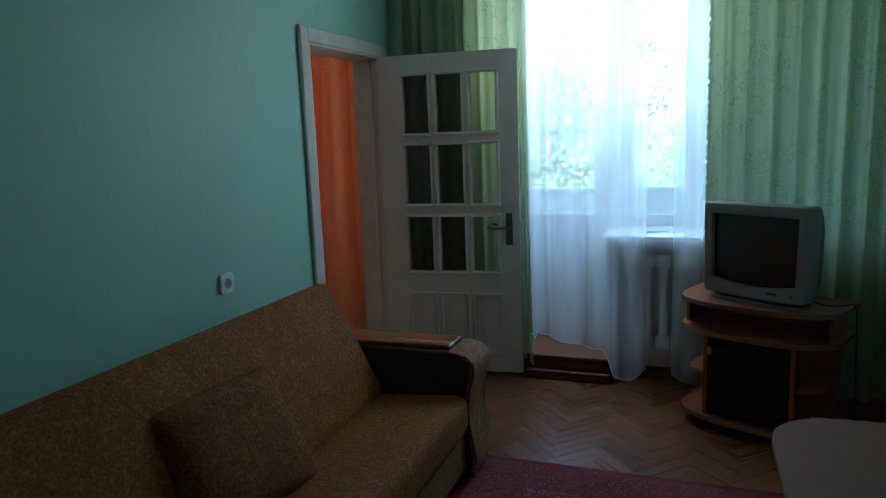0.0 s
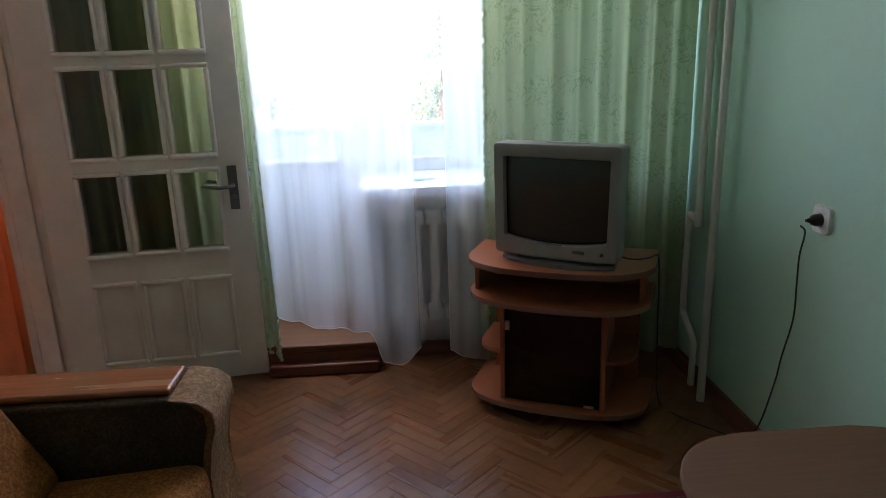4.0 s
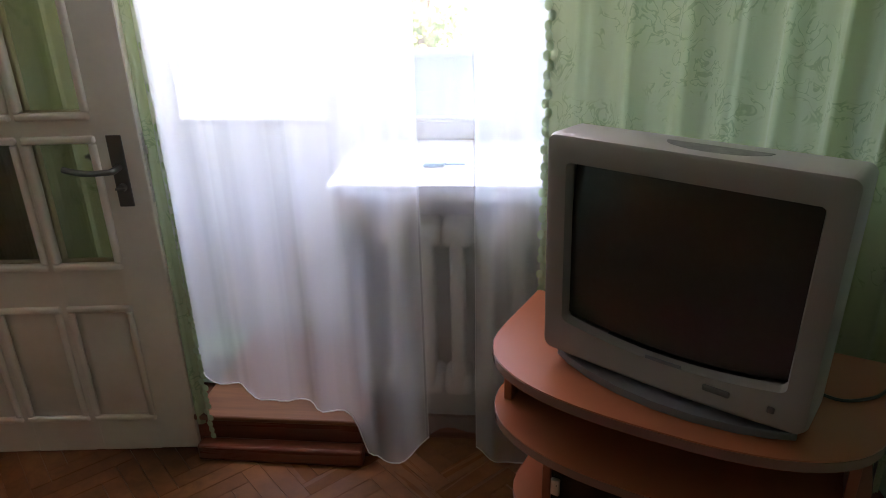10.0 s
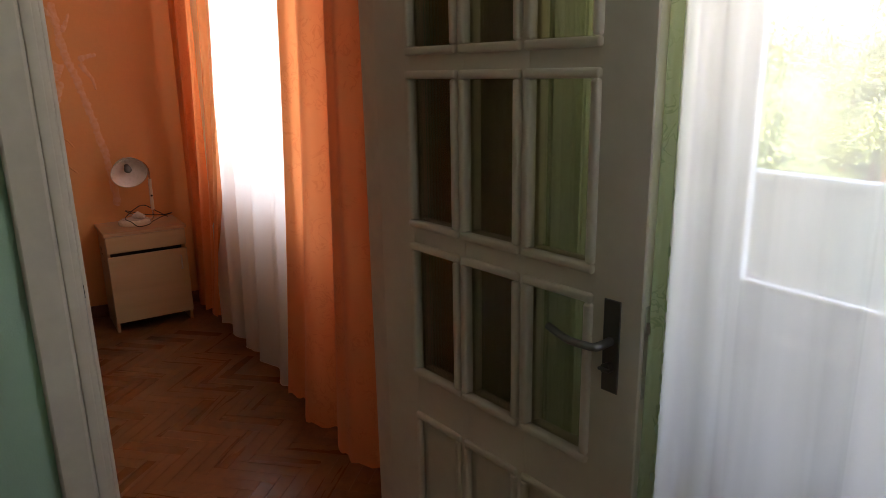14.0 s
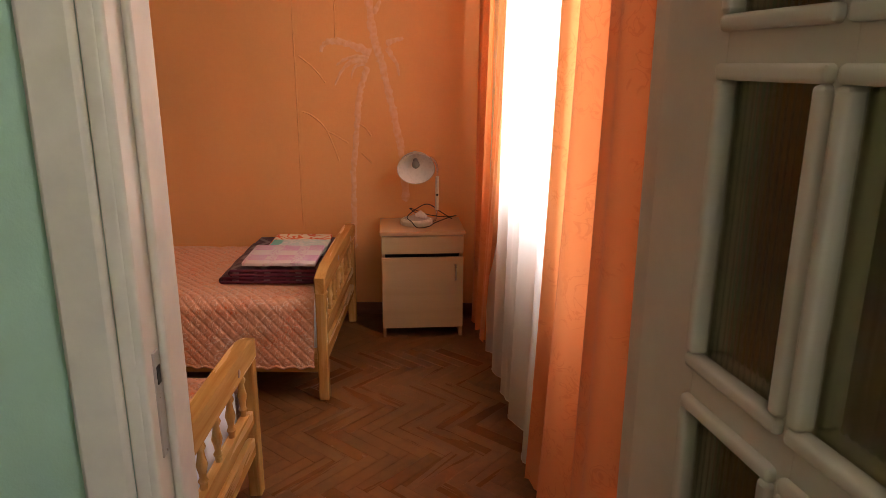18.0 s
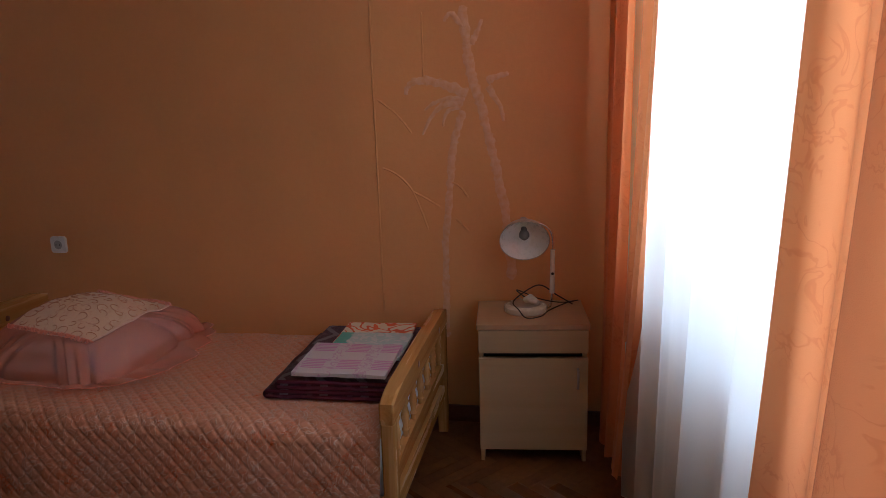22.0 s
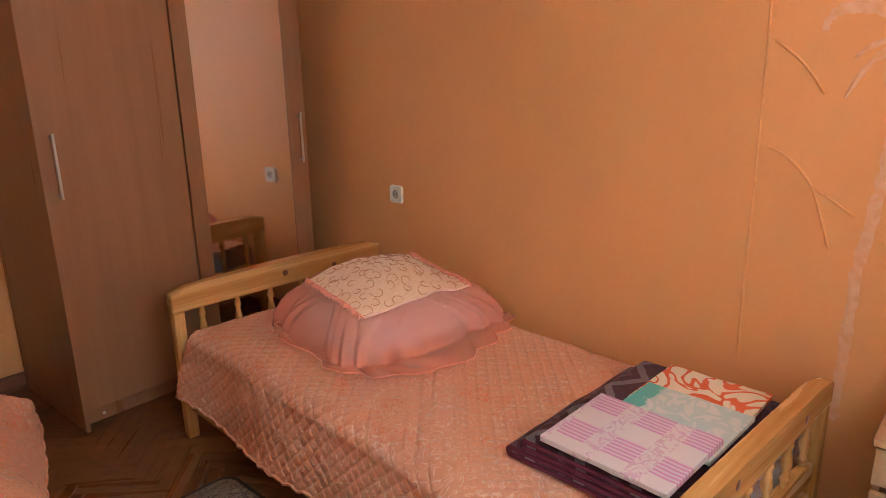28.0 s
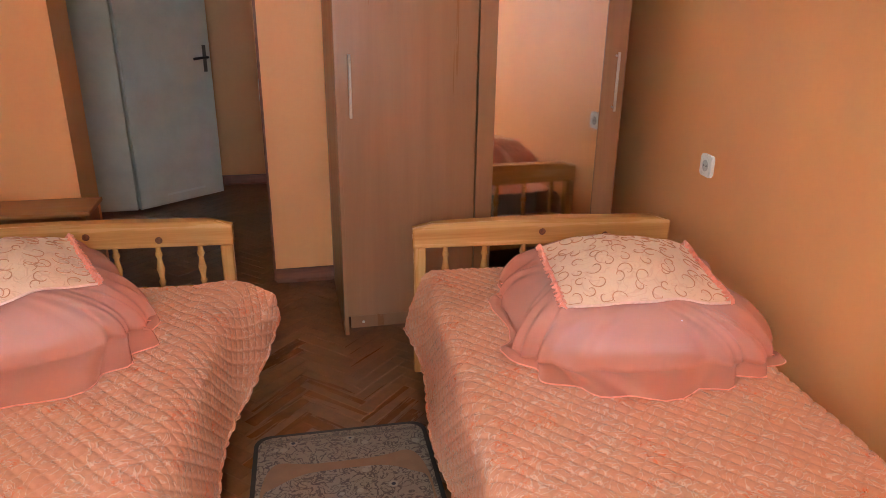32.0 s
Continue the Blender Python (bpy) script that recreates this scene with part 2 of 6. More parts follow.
STEPTOP = wood("worn_step_top", (0.14, 0.055, 0.025), (0.27, 0.12, 0.055), 0.4, 'X')
ARMWOOD = wood("varnished_arm_wood", (0.24, 0.08, 0.035), (0.36, 0.14, 0.06), 0.25, 'X')
DESKWOOD = wood("orange_brown_veneer", (0.36, 0.15, 0.05), (0.46, 0.21, 0.075), 0.4, 'X')
TABLEWOOD = wood("table_veneer", (0.14, 0.06, 0.025), (0.18, 0.08, 0.034), 0.72, 'X')
BEECH = wood("beech_laminate", (0.46, 0.28, 0.15), (0.60, 0.39, 0.22), 0.36, 'X', 1.0, ring=10, streak=0.06)
BEECH_FRONT = wood("beech_front_laminate", (0.53, 0.36, 0.20), (0.59, 0.41, 0.24), 0.38, 'X', 1.0, ring=10, streak=0.05)
WARDROBE = wood("wardrobe_laminate", (0.31, 0.15, 0.073), (0.37, 0.188, 0.096), 0.34, 'Z', 1.0, ring=9, streak=0.08)
PINE_X = wood("varnished_pine_crosswise", (0.50, 0.235, 0.07), (0.72, 0.41, 0.15), 0.24, 'X', 1.0, True)
PINE_Y = wood("varnished_pine_lengthwise", (0.50, 0.235, 0.07), (0.72, 0.41, 0.15), 0.24, 'Y', 1.0, True)
PINE_Z = wood("varnished_pine_upright", (0.50, 0.235, 0.07), (0.72, 0.41, 0.15), 0.24, 'Z', 1.0, True)
KNOT = plain("dark_knot_wood", (0.17, 0.055, 0.018), 0.35, var=0.35, scale=120)
SOCKET = plain("socket_plastic", (0.82, 0.81, 0.77), 0.3, var=0.03)
BLACK = plain("black_rubber", (0.02, 0.02, 0.022), 0.4, var=0.2)
# near-black colour that stands in for the shade inside holes and gaps
RECESS_SHADE = plain("recess_shade", (0.015, 0.014, 0.013), 0.6)
RADIATOR = plain("radiator_enamel", (0.84, 0.84, 0.82), 0.35, var=0.06)
SILLW = plain("white_sill_gloss", (0.84, 0.84, 0.84), 0.18, var=0.04)
TVBACK = plain("dark_grey_plastic", (0.10, 0.10, 0.10), 0.45, var=0.08)
SCREEN = plain("picture_tube_glass", (0.05, 0.044, 0.04), 0.12, var=0.03, bumps=0.0, Specular_IOR_Level=0.6)
SMOKED = glass("smoked_glass", (0.07, 0.06, 0.055))
STEEL = plain("brushed_steel", (0.60, 0.56, 0.52), 0.35, metal=0.7, var=0.02, bumps=0.0)
IRON = plain("dull_dark_metal", (0.16, 0.155, 0.15), 0.38, metal=0.8, var=0.2)
CHROME = plain("chrome", (0.75, 0.74, 0.72), 0.12, metal=1.0, var=0.03, bumps=0.02)
ENAMEL = plain("cream_enamel", (0.80, 0.76, 0.66), 0.25, var=0.04)
SHADEOUT = plain("grey_shade_enamel", (0.45, 0.42, 0.38), 0.35, metal=0.2, var=0.05)
SHADEIN = plain("white_shade_enamel", (0.85, 0.84, 0.80), 0.3, var=0.03)
BULB = plain("grey_bulb_glass", (0.25, 0.24, 0.23), 0.15, var=0.03)
MIRROR = plain("mirror_silver", (0.86, 0.86, 0.85), 0.02, metal=1.0, var=0.0, bumps=0.0)
def thin_pane(name):
    """A clean window pane: what is behind shows straight through, with a weak gloss."""
    m, t, p, o = nodes(name)
    tp, gl, mx = t.nodes.new("ShaderNodeBsdfTransparent"), t.nodes.new("ShaderNodeBsdfGlossy"), t.nodes.new("ShaderNodeMixShader")
    tp.inputs['Color'].default_value = (0.95, 0.97, 0.96, 1)
    gl.inputs['Roughness'].default_value = 0.02
    mx.inputs[0].default_value = 0.05
    t.links.new(tp.outputs[0], mx.inputs[1])
    t.links.new(gl.outputs[0], mx.inputs[2])
    t.links.new(mx.outputs[0], o.inputs['Surface'])
    return m

def slick(name, col, rough, metal=0.0, var=0.06):
    """Smooth laminate or metal with only a broad, faint drift of tone."""
    m, t, p, o = nodes(name)
    n = tex_noise(t, coords(t), 2.2, 2)
    r = ramp(t, n.outputs[0], [(0.3, tuple(c * (1 - var) for c in col)), (0.7, tuple(c * (1 + var) for c in col))])
    t.links.new(r.outputs[0], p.inputs['Base Color'])
    p.inputs['Roughness'].default_value, p.inputs['Metallic'].default_value = rough, metal
    return m
PANE = thin_pane("window_glass")
PIPE = slick("cream_pipe_paint", (0.68, 0.68, 0.60), 0.32)
CHERRY = slick("cherry_laminate", (0.33, 0.10, 0.043), 0.28)
EDGING = slick("steel_edging", (0.30, 0.19, 0.15), 0.26, 0.35)
TVBASE = slick("blue_grey_plastic", (0.17, 0.18, 0.20), 0.36, 0.2)
TVGREY = slick("silver_grey_plastic", (0.29, 0.275, 0.26), 0.42, 0.2)
RIBBED = glass("ribbed_glass", (0.80, 0.74, 0.60), 0.16, 26.0)
GREEN_CURTAIN = cloth("green_brocade_curtain", (0.33, 0.39, 0.22), (0.39, 0.44, 0.27), 0.29, 0.0, 0.6, 19.0, 500, tint=(0.17, 0.25, 0.12))
TULLE = cloth("white_tulle", (0.91, 0.94, 0.95), (0.88, 0.92, 0.93), 0.68, 0.54, 0.0, weave=900, bands=0.05)
TULLE_THIN = cloth("thin_tulle_fold", (0.91, 0.94, 0.95), (0.88, 0.92, 0.93), 0.62, 0.74, 0.0, weave=900)
ORANGE_CURTAIN = cloth("orange_curtain", (0.90, 0.345, 0.135), (0.93, 0.395, 0.17), 0.30, 0.0, 0.4, 17.0, 500, tint=(0.75, 0.22, 0.07))
TULLE_B = cloth("white_voile", (0.67, 0.735, 0.75), (0.64, 0.71, 0.73), 0.56, 0.03, 0.0, weave=900)
SHEER = cloth("peach_sheer", (1.0, 0.47, 0.34), (0.99, 0.41, 0.28), 0.20, 0.47, 0.0, weave=800, sheen=0.3, veil=(1.0, 0.94, 0.93))
PILLOW_WHITE = cloth("white_pillow_cotton", (0.84, 0.87, 0.97), (0.78, 0.82, 0.93), 0.05)

def chenille(name, dark, light, scale=90):
    m, t, p, o = nodes(name)
    v = coords(t)
    a, b, c = tex_noise(t, v, scale, 4, 0.7), tex_noise(t, v, 4, 3), tex_noise(t, v, scale * 4, 2)
    r = ramp(t, a.outputs[0], [(0.38, dark), (0.66, light)])
    col = mixc(t, 0.35, r.outputs[0], b.outputs[0], 'SOFT_LIGHT')
    tuft = tex_noise(t, v, scale * 0.22, 3, 0.65, 0.8)
    worn = ramp(t, tuft.outputs[0], [(0.36, (0, 0, 0)), (0.64, (1, 1, 1))])
    col = mixc(t, math_(t, 'MULTIPLY_ADD', worn.outputs[0], -0.55, 0.55), col, tuple(a * 0.8 for a in dark))
    t.links.new(col, p.inputs['Base Color'])
    p.inputs['Sheen Weight'].default_value = 0.15
    p.inputs['Sheen Roughness'].default_value = 0.4
    p.inputs['Sheen Tint'].default_value = (*light, 1)
    p.inputs['Specular IOR Level'].default_value = 0.3
    t.links.new(ramp(t, a.outputs[0], [(0.45, (0.9,) * 3), (0.70, (0.42,) * 3)]).outputs[0], p.inputs['Roughness'])
    bump(t, p, math_(t, 'ADD', a.outputs[0], math_(t, 'MULTIPLY', c.outputs[0], 0.5)), 0.6, 0.004)
    return m

def satin(name, base, painted_glint, thread):
    """Peach quilted satin with a glossy woven scroll, its glints also painted pale, and scattered orange threads."""
    m, t, p, o = nodes(name)
    v = coords(t)
    n = tex_noise(t, v, 15, 1.5, 0.5, 2.6)
    band = math_(t, 'ABSOLUTE', math_(t, 'SUBTRACT', n.outputs[0], 0.5))
    scroll = ramp(t, band, [(0.010, (1, 1, 1)), (0.034, (0, 0, 0))])
    n2 = tex_noise(t, v, 34, 2, 0.5, 1.5)
    patch = tex_noise(t, v, 9, 1)
    th = math_(t, 'MULTIPLY', ramp(t, math_(t, 'ABSOLUTE', math_(t, 'SUBTRACT', n2.outputs[0], 0.5)), [(0.01, (1, 1, 1)), (0.03, (0, 0, 0))]).outputs[0],
               ramp(t, patch.outputs[0], [(0.56, (0, 0, 0)), (0.62, (1, 1, 1))]).outputs[0])
    # window glints on the scroll are put into the base colour
    c = mixc(t, math_(t, 'MULTIPLY', scroll.outputs[0], 0.7), base, painted_glint)
    c = mixc(t, th, c, thread)
    t.links.new(c, p.inputs['Base Color'])
    rr = ramp(t, scroll.outputs[0], [(0, (0.40,) * 3), (1, (0.13,) * 3)])
    t.links.new(rr.outputs[0], p.inputs['Roughness'])
    p.inputs['Specular IOR Level'].default_value = 1.0
    fine = tex_noise(t, v, 60, 3)
    bump(t, p, math_(t, 'ADD', fine.outputs[0], math_(t, 'MULTIPLY', scroll.outputs[0], 0.6)), 0.3, 0.005)
    return m

def brocade(name, base, scrollc):
    m, t, p, o = nodes(name)
    v = coords(t)
    n = tex_noise(t, v, 10, 1.0, 0.5, 2.2)
    band = math_(t, 'ABSOLUTE', math_(t, 'SUBTRACT', n.outputs[0], 0.5))
    f = ramp(t, band, [(0.010, (1, 1, 1)), (0.028, (0, 0, 0))])
    fine = tex_noise(t, v, 160, 2)
    c = mixc(t, math_(t, 'MULTIPLY', f.outputs[0], 0.3), mixc(t, 0.25, base, fine.outputs[0], 'SOFT_LIGHT'), scrollc)
    t.links.new(c, p.inputs['Base Color'])
    p.inputs['Roughness'].default_value = 0.5
    p.inputs['Sheen Weight'].default_value = 0.3
    bump(t, p, math_(t, 'ADD', f.outputs[0], fine.outputs[0]), 0.35, 0.003)
    return m

def carpet(name, ground, c1, c2, c3, scale=12.0):
    """Cut-pile carpet with a dense floral figure."""
    m, t, p, o = nodes(name)
    v = coords(t)
    vo = t.nodes.new("ShaderNodeTexVoronoi")
    vo.inputs['Scale'].default_value = scale
    t.links.new(v, vo.inputs['Vector'])
    n = tex_noise(t, v, scale * 1.7, 2, 0.5, 1.8)
    band = math_(t, 'ABSOLUTE', math_(t, 'SUBTRACT', n.outputs[0], 0.5))
    f1 = ramp(t, band, [(0.03, (1, 1, 1)), (0.05, (0, 0, 0))])
    f2 = ramp(t, vo.outputs['Distance'], [(0.20, (1, 1, 1)), (0.24, (0, 0, 0))])
    f3 = ramp(t, vo.outputs['Distance'], [(0.09, (1, 1, 1)), (0.12, (0, 0, 0))])
    c = mixc(t, f1.outputs[0], ground, c1)
    c = mixc(t, f2.outputs[0], c, c2)
    c = mixc(t, f3.outputs[0], c, c3)
    fine = tex_noise(t, v, 500, 2)
    c = mixc(t, 0.4, c, fine.outputs[0], 'SOFT_LIGHT')
    t.links.new(c, p.inputs['Base Color'])
    p.inputs['Roughness'].default_value = 0.95
    bump(t, p, fine.outputs[0], 0.7, 0.004)
    return m

def leaves_mat(name, a, b):
    m, t, p, o = nodes(name)
    g = t.nodes.new("ShaderNodeNewGeometry")
    r = ramp(t, g.outputs['Random Per Island'], [(0.0, a), (1.0, b)])
    t.links.new(r.outputs[0], p.inputs['Base Color'])
    p.inputs['Roughness'].default_value = 0.9
    p.inputs['Specular IOR Level'].default_value = 0.1
    tr = t.nodes.new("ShaderNodeBsdfTranslucent")
    t.links.new(r.outputs[0], tr.inputs['Color'])
    mx = t.nodes.new("ShaderNodeMixShader")
    mx.inputs[0].default_value = 0.5
    t.links.new(p.outputs[0], mx.inputs[1])
    t.links.new(tr.outputs[0], mx.inputs[2])
    t.links.new(mx.outputs[0], o.inputs['Surface'])
    return m

SOFA = chenille("golden_brown_chenille", (0.175, 0.054, 0.007), (0.43, 0.155, 0.021), 110)
SOFA_SIDE = chenille("dark_brown_upholstery", (0.045, 0.028, 0.014), (0.09, 0.055, 0.028), 120)
SOFA_FRONT = chenille("beige_figured_upholstery", (0.20, 0.10, 0.04), (0.42, 0.24, 0.11), 80)
CUSHION = chenille("gold_cushion_cloth", (0.155, 0.048, 0.007), (0.39, 0.14, 0.020), 95)
BEDSPREAD = satin("peach_quilted_satin", (0.75, 0.355, 0.215), (1.0, 0.79, 0.67), (0.80, 0.20, 0.07))
BROCADE = brocade("cream_brocade", (0.90, 0.66, 0.47), (0.72, 0.38, 0.22))
SCROLL = plain("terracotta_thread", (0.66, 0.32, 0.18), 0.5, var=0.2, scale=60, grain=300)
RIBBON = plain("coral_ribbon", (0.88, 0.33, 0.22), 0.4, var=0.15, scale=40, Sheen_Weight=0.4)
PIPING = plain("pale_satin_piping", (0.92, 0.66, 0.55), 0.3, var=0.1)
def zigzag(name, ground, line, grey):
    """Dark blanket with woven zigzag bars and broken bands."""
    m, t, p, o = nodes(name)
    v = coords(t)
    sp = t.nodes.new("ShaderNodeSeparateXYZ")
    t.links.new(v, sp.inputs[0])
    zig = math_(t, 'ABSOLUTE', math_(t, 'SUBTRACT', math_(t, 'FRACT', math_(t, 'MULTIPLY', sp.outputs[1], 5.5)), 0.5))
    f = math_(t, 'FRACT', math_(t, 'ADD', math_(t, 'MULTIPLY', sp.outputs[0], 7.0), zig))
    wob = tex_noise(t, v, 30, 2)
    f = math_(t, 'ADD', f, math_(t, 'MULTIPLY', wob.outputs[0], 0.10))
    r = ramp(t, f, [(0.0, ground), (0.22, line), (0.42, ground), (0.62, grey), (0.74, ground)])
    r.color_ramp.interpolation = 'CONSTANT'
    fine = tex_noise(t, v, 320, 2)
    c = mixc(t, 0.4, r.outputs[0], fine.outputs[0], 'SOFT_LIGHT')
    t.links.new(c, p.inputs['Base Color'])
    p.inputs['Roughness'].default_value = 0.95
    p.inputs['Sheen Weight'].default_value = 0.12
    bump(t, p, fine.outputs[0], 0.5, 0.003)
    return m

def printed(name, ground, stripe, blob, across=1, bands=7.0):
    """Towel cloth: fields of fine printed lines broken by round motifs, with plain fields between."""
    m, t, p, o = nodes(name)
    v = coords(t)
    sp = t.nodes.new("ShaderNodeSeparateXYZ")
    t.links.new(v, sp.inputs[0])
    u, w = sp.outputs[1 - across], sp.outputs[across]
    field = ramp(t, math_(t, 'FRACT', math_(t, 'MULTIPLY_ADD', u, bands, 0.35)), [(0.0, (0, 0, 0)), (0.45, (1, 1, 1))])
    field.color_ramp.interpolation = 'CONSTANT'
    lines = ramp(t, math_(t, 'FRACT', math_(t, 'MULTIPLY', u, 75.0)), [(0.0, (0.25,) * 3), (0.5, (1, 1, 1))])
    lines.color_ramp.interpolation = 'CONSTANT'
    gaps = ramp(t, math_(t, 'FRACT', math_(t, 'MULTIPLY_ADD', w, 8.0, 0.2)), [(0.0, (1, 1, 1)), (0.62, (0.18,) * 3)])
    gaps.color_ramp.interpolation = 'CONSTANT'
    k = math_(t, 'MULTIPLY', math_(t, 'MULTIPLY', field.outputs[0], lines.outputs[0]), gaps.outputs[0])
    c = mixc(t, k, ground, stripe)
    n = tex_noise(t, v, 22, 2, 0.5, 1.6)
    b = ramp(t, math_(t, 'ABSOLUTE', math_(t, 'SUBTRACT', n.outputs[0], 0.5)), [(0.03, (1, 1, 1)), (0.05, (0, 0, 0))])
    c = mixc(t, math_(t, 'MULTIPLY', math_(t, 'MULTIPLY', b.outputs[0], math_(t, 'SUBTRACT', 1.0, gaps.outputs[0])), 0.8), c, blob)
    fine = tex_noise(t, v, 400, 2)
    c = mixc(t, 0.25, c, fine.outputs[0], 'SOFT_LIGHT')
    t.links.new(c, p.inputs['Base Color'])
    p.inputs['Roughness'].default_value = 0.9
    bump(t, p, fine.outputs[0], 0.4, 0.002)
    return m

def figured(name, ground, figure, scale, width, solid=None):
    """Towel cloth with one large loose figure; solid: a plain colour over one end."""
    m, t, p, o = nodes(name)
    v = coords(t)
    n = tex_noise(t, v, scale, 1.0, 0.5, 1.4)
    f = ramp(t, math_(t, 'ABSOLUTE', math_(t, 'SUBTRACT', n.outputs[0], 0.5)), [(width, (1, 1, 1)), (width * 1.5, (0, 0, 0))])
    c = mixc(t, f.outputs[0], ground, figure)
    if solid:
        sp = t.nodes.new("ShaderNodeSeparateXYZ")
        t.links.new(v, sp.inputs[0])
        c = mixc(t, ramp(t, math_(t, 'ADD', math_(t, 'ADD', sp.outputs[1], 0.5), math_(t, 'MULTIPLY', n.outputs[0], 0.12)), [(0.455, (1, 1, 1)), (0.465, (0, 0, 0))]).outputs[0], c, solid)
    fine = tex_noise(t, v, 400, 2)
    c = mixc(t, 0.25, c, fine.outputs[0], 'SOFT_LIGHT')
    t.links.new(c, p.inputs['Base Color'])
    p.inputs['Roughness'].default_value = 0.9
    bump(t, p, fine.outputs[0], 0.4, 0.002)
    return m

BLANKET = zigzag("dark_purple_blanket", (0.070, 0.018, 0.034), (0.19, 0.15, 0.17), (0.12, 0.055, 0.075))
BLANKET_EDGE = plain("maroon_binding", (0.12, 0.015, 0.035), 0.85, var=0.2, scale=20)
TOWEL_PINK = printed("pink_waffle_towel", (0.68, 0.62, 0.62), (0.62, 0.30, 0.52), (0.58, 0.34, 0.50))
TOWEL_TEAL = figured("white_teal_towel", (0.66, 0.71, 0.68), (0.52, 0.66, 0.63), 14, 0.06, (0.16, 0.56, 0.50))
TOWEL_RED = figured("cream_towel_with_red_flowers", (0.84, 0.72, 0.55), (0.80, 0.16, 0.06), 9, 0.035)
RUG_RED = carpet("red_oriental_carpet", (0.20, 0.025, 0.035), (0.32, 0.16, 0.13), (0.10, 0.02, 0.05), (0.40, 0.26, 0.20), 16)
RUG_BORDER = carpet("red_carpet_border", (0.14, 0.012, 0.02), (0.24, 0.10, 0.085), (0.07, 0.03, 0.06), (0.36, 0.24, 0.19), 24)
RUG_PLAIN = plain("plain_red_edge", (0.15, 0.010, 0.02), 0.95, var=0.15, grain=300)
MAT_FIELD = plain("brown_mat_field", (0.29, 0.155, 0.085), 0.95, var=0.1, scale=20, grain=400, bumps=0.5)
MAT_FLOWER = carpet("grey_flowered_mat", (0.28, 0.215, 0.16), (0.12, 0.085, 0.07), (0.34, 0.28, 0.22), (0.035, 0.037, 0.05), 15)
MAT_STRIPE = carpet("dark_flowered_stripe", (0.24, 0.17, 0.12), (0.06, 0.055, 0.06), (0.30, 0.24, 0.18), (0.04, 0.04, 0.05), 50)
MAT_EDGE = plain("dark_mat_binding", (0.035, 0.03, 0.028), 0.9, var=0.2)
LEAF = leaves_mat("fresh_leaves", (0.22, 0.29, 0.12), (0.28, 0.36, 0.16))
PINE_LEAF = leaves_mat("dark_needles", (0.14, 0.19, 0.10), (0.18, 0.23, 0.12))
BARK = plain("pine_bark", (0.16, 0.09, 0.05), 0.9, var=0.4, scale=8, bumps=0.8, dist=0.02)
GRASS = plain("lawn", (0.045, 0.075, 0.02), 0.95, var=0.4, scale=0.5)
PARAPET = plain("grey_painted_boards", (0.50, 0.53, 0.49), 0.6, var=0.12, scale=3)
CONCRETE = plain("balcony_concrete", (0.35, 0.34, 0.32), 0.85, var=0.2)
BLUE = plain("pale_blue_plastic", (0.35, 0.60, 0.75), 0.35, var=0.05)

# ---- mesh helpers ----
def thing(name, label, category, x=0, y=0, z=0, rz=0, group="", kind=""):
    ob = new(name)
    ob.matrix_world = pose(x, y, z, 0, 0, rz)
    return tagged(ob, label, category, group, kind)

def crisp_edges(bm):
    """Edges between a wide flat face and the narrow bevel beside it: they stay sharp, so that the flat stays flat."""
    bm.edges.index_update()
    out = []
    for e in bm.edges:
        if len(e.link_faces) == 2:
            a, b = e.link_faces
            if e.calc_face_angle(0.0) > 0.1:
                sa, sb = a.calc_area(), b.calc_area()
                thin = min(sa, sb) / max(1e-6, e.calc_length())
                if max(sa, sb) > 5 * min(sa, sb) and thin < 0.008:
                    out.append(e.index)
    return out

def mesh_of(name, bm, mat, smooth=True, angle=46):
    me = bpy.data.meshes.new(name)
    bmesh.ops.recalc_face_normals(bm, faces=bm.faces)
    keep = crisp_edges(bm) if smooth and angle < 60 and len(bm.faces) < 4000 else ()
    bm.to_mesh(me)
    bm.free()
    me.materials.append(mat)
    if smooth:
        me.shade_smooth()
        me.set_sharp_from_angle(angle=radians(angle))
        for i in keep:
            me.edges[i].use_edge_sharp = True
    return me

def part(name, bm, mat, parent, label="", smooth=True, angle=46):
    ob = new(name, mesh_of(name, bm, mat, smooth, angle))
    if parent is not None:
        ob.parent = parent
    if label:
        ob["label"] = label
    return ob

def solo(name, bm, mat, label, category, group="", kind="", smooth=True, angle=46):
    return tagged(part(name, bm, mat, None, "", smooth, angle), label, category, group, kind)

def B():
    return bmesh.new()

def box(bm, a, b, bev=0.0, seg=1, m=None):
    lo, hi = [min(p, q) for p, q in zip(a, b)], [max(p, q) for p, q in zip(a, b)]
    vs = [bm.verts.new((lo[0] if i & 1 == 0 else hi[0], lo[1] if i & 2 == 0 else hi[1], lo[2] if i & 4 == 0 else hi[2])) for i in range(8)]
    fs = [bm.faces.new([vs[i] for i in q]) for q in ((0, 2, 3, 1), (4, 5, 7, 6), (0, 1, 5, 4), (2, 6, 7, 3), (0, 4, 6, 2), (1, 3, 7, 5))]
    if bev:
        es = list({e for f in fs for e in f.edges})
        r = bmesh.ops.bevel(bm, geom=es, offset=bev, segments=seg, affect='EDGES', profile=0.5)
        vs = list({v for f in r['faces'] for v in f.verts} | {v for v in vs if v.is_valid})
    if m is not None:
        bmesh.ops.transform(bm, matrix=m, verts=vs)
    return bm

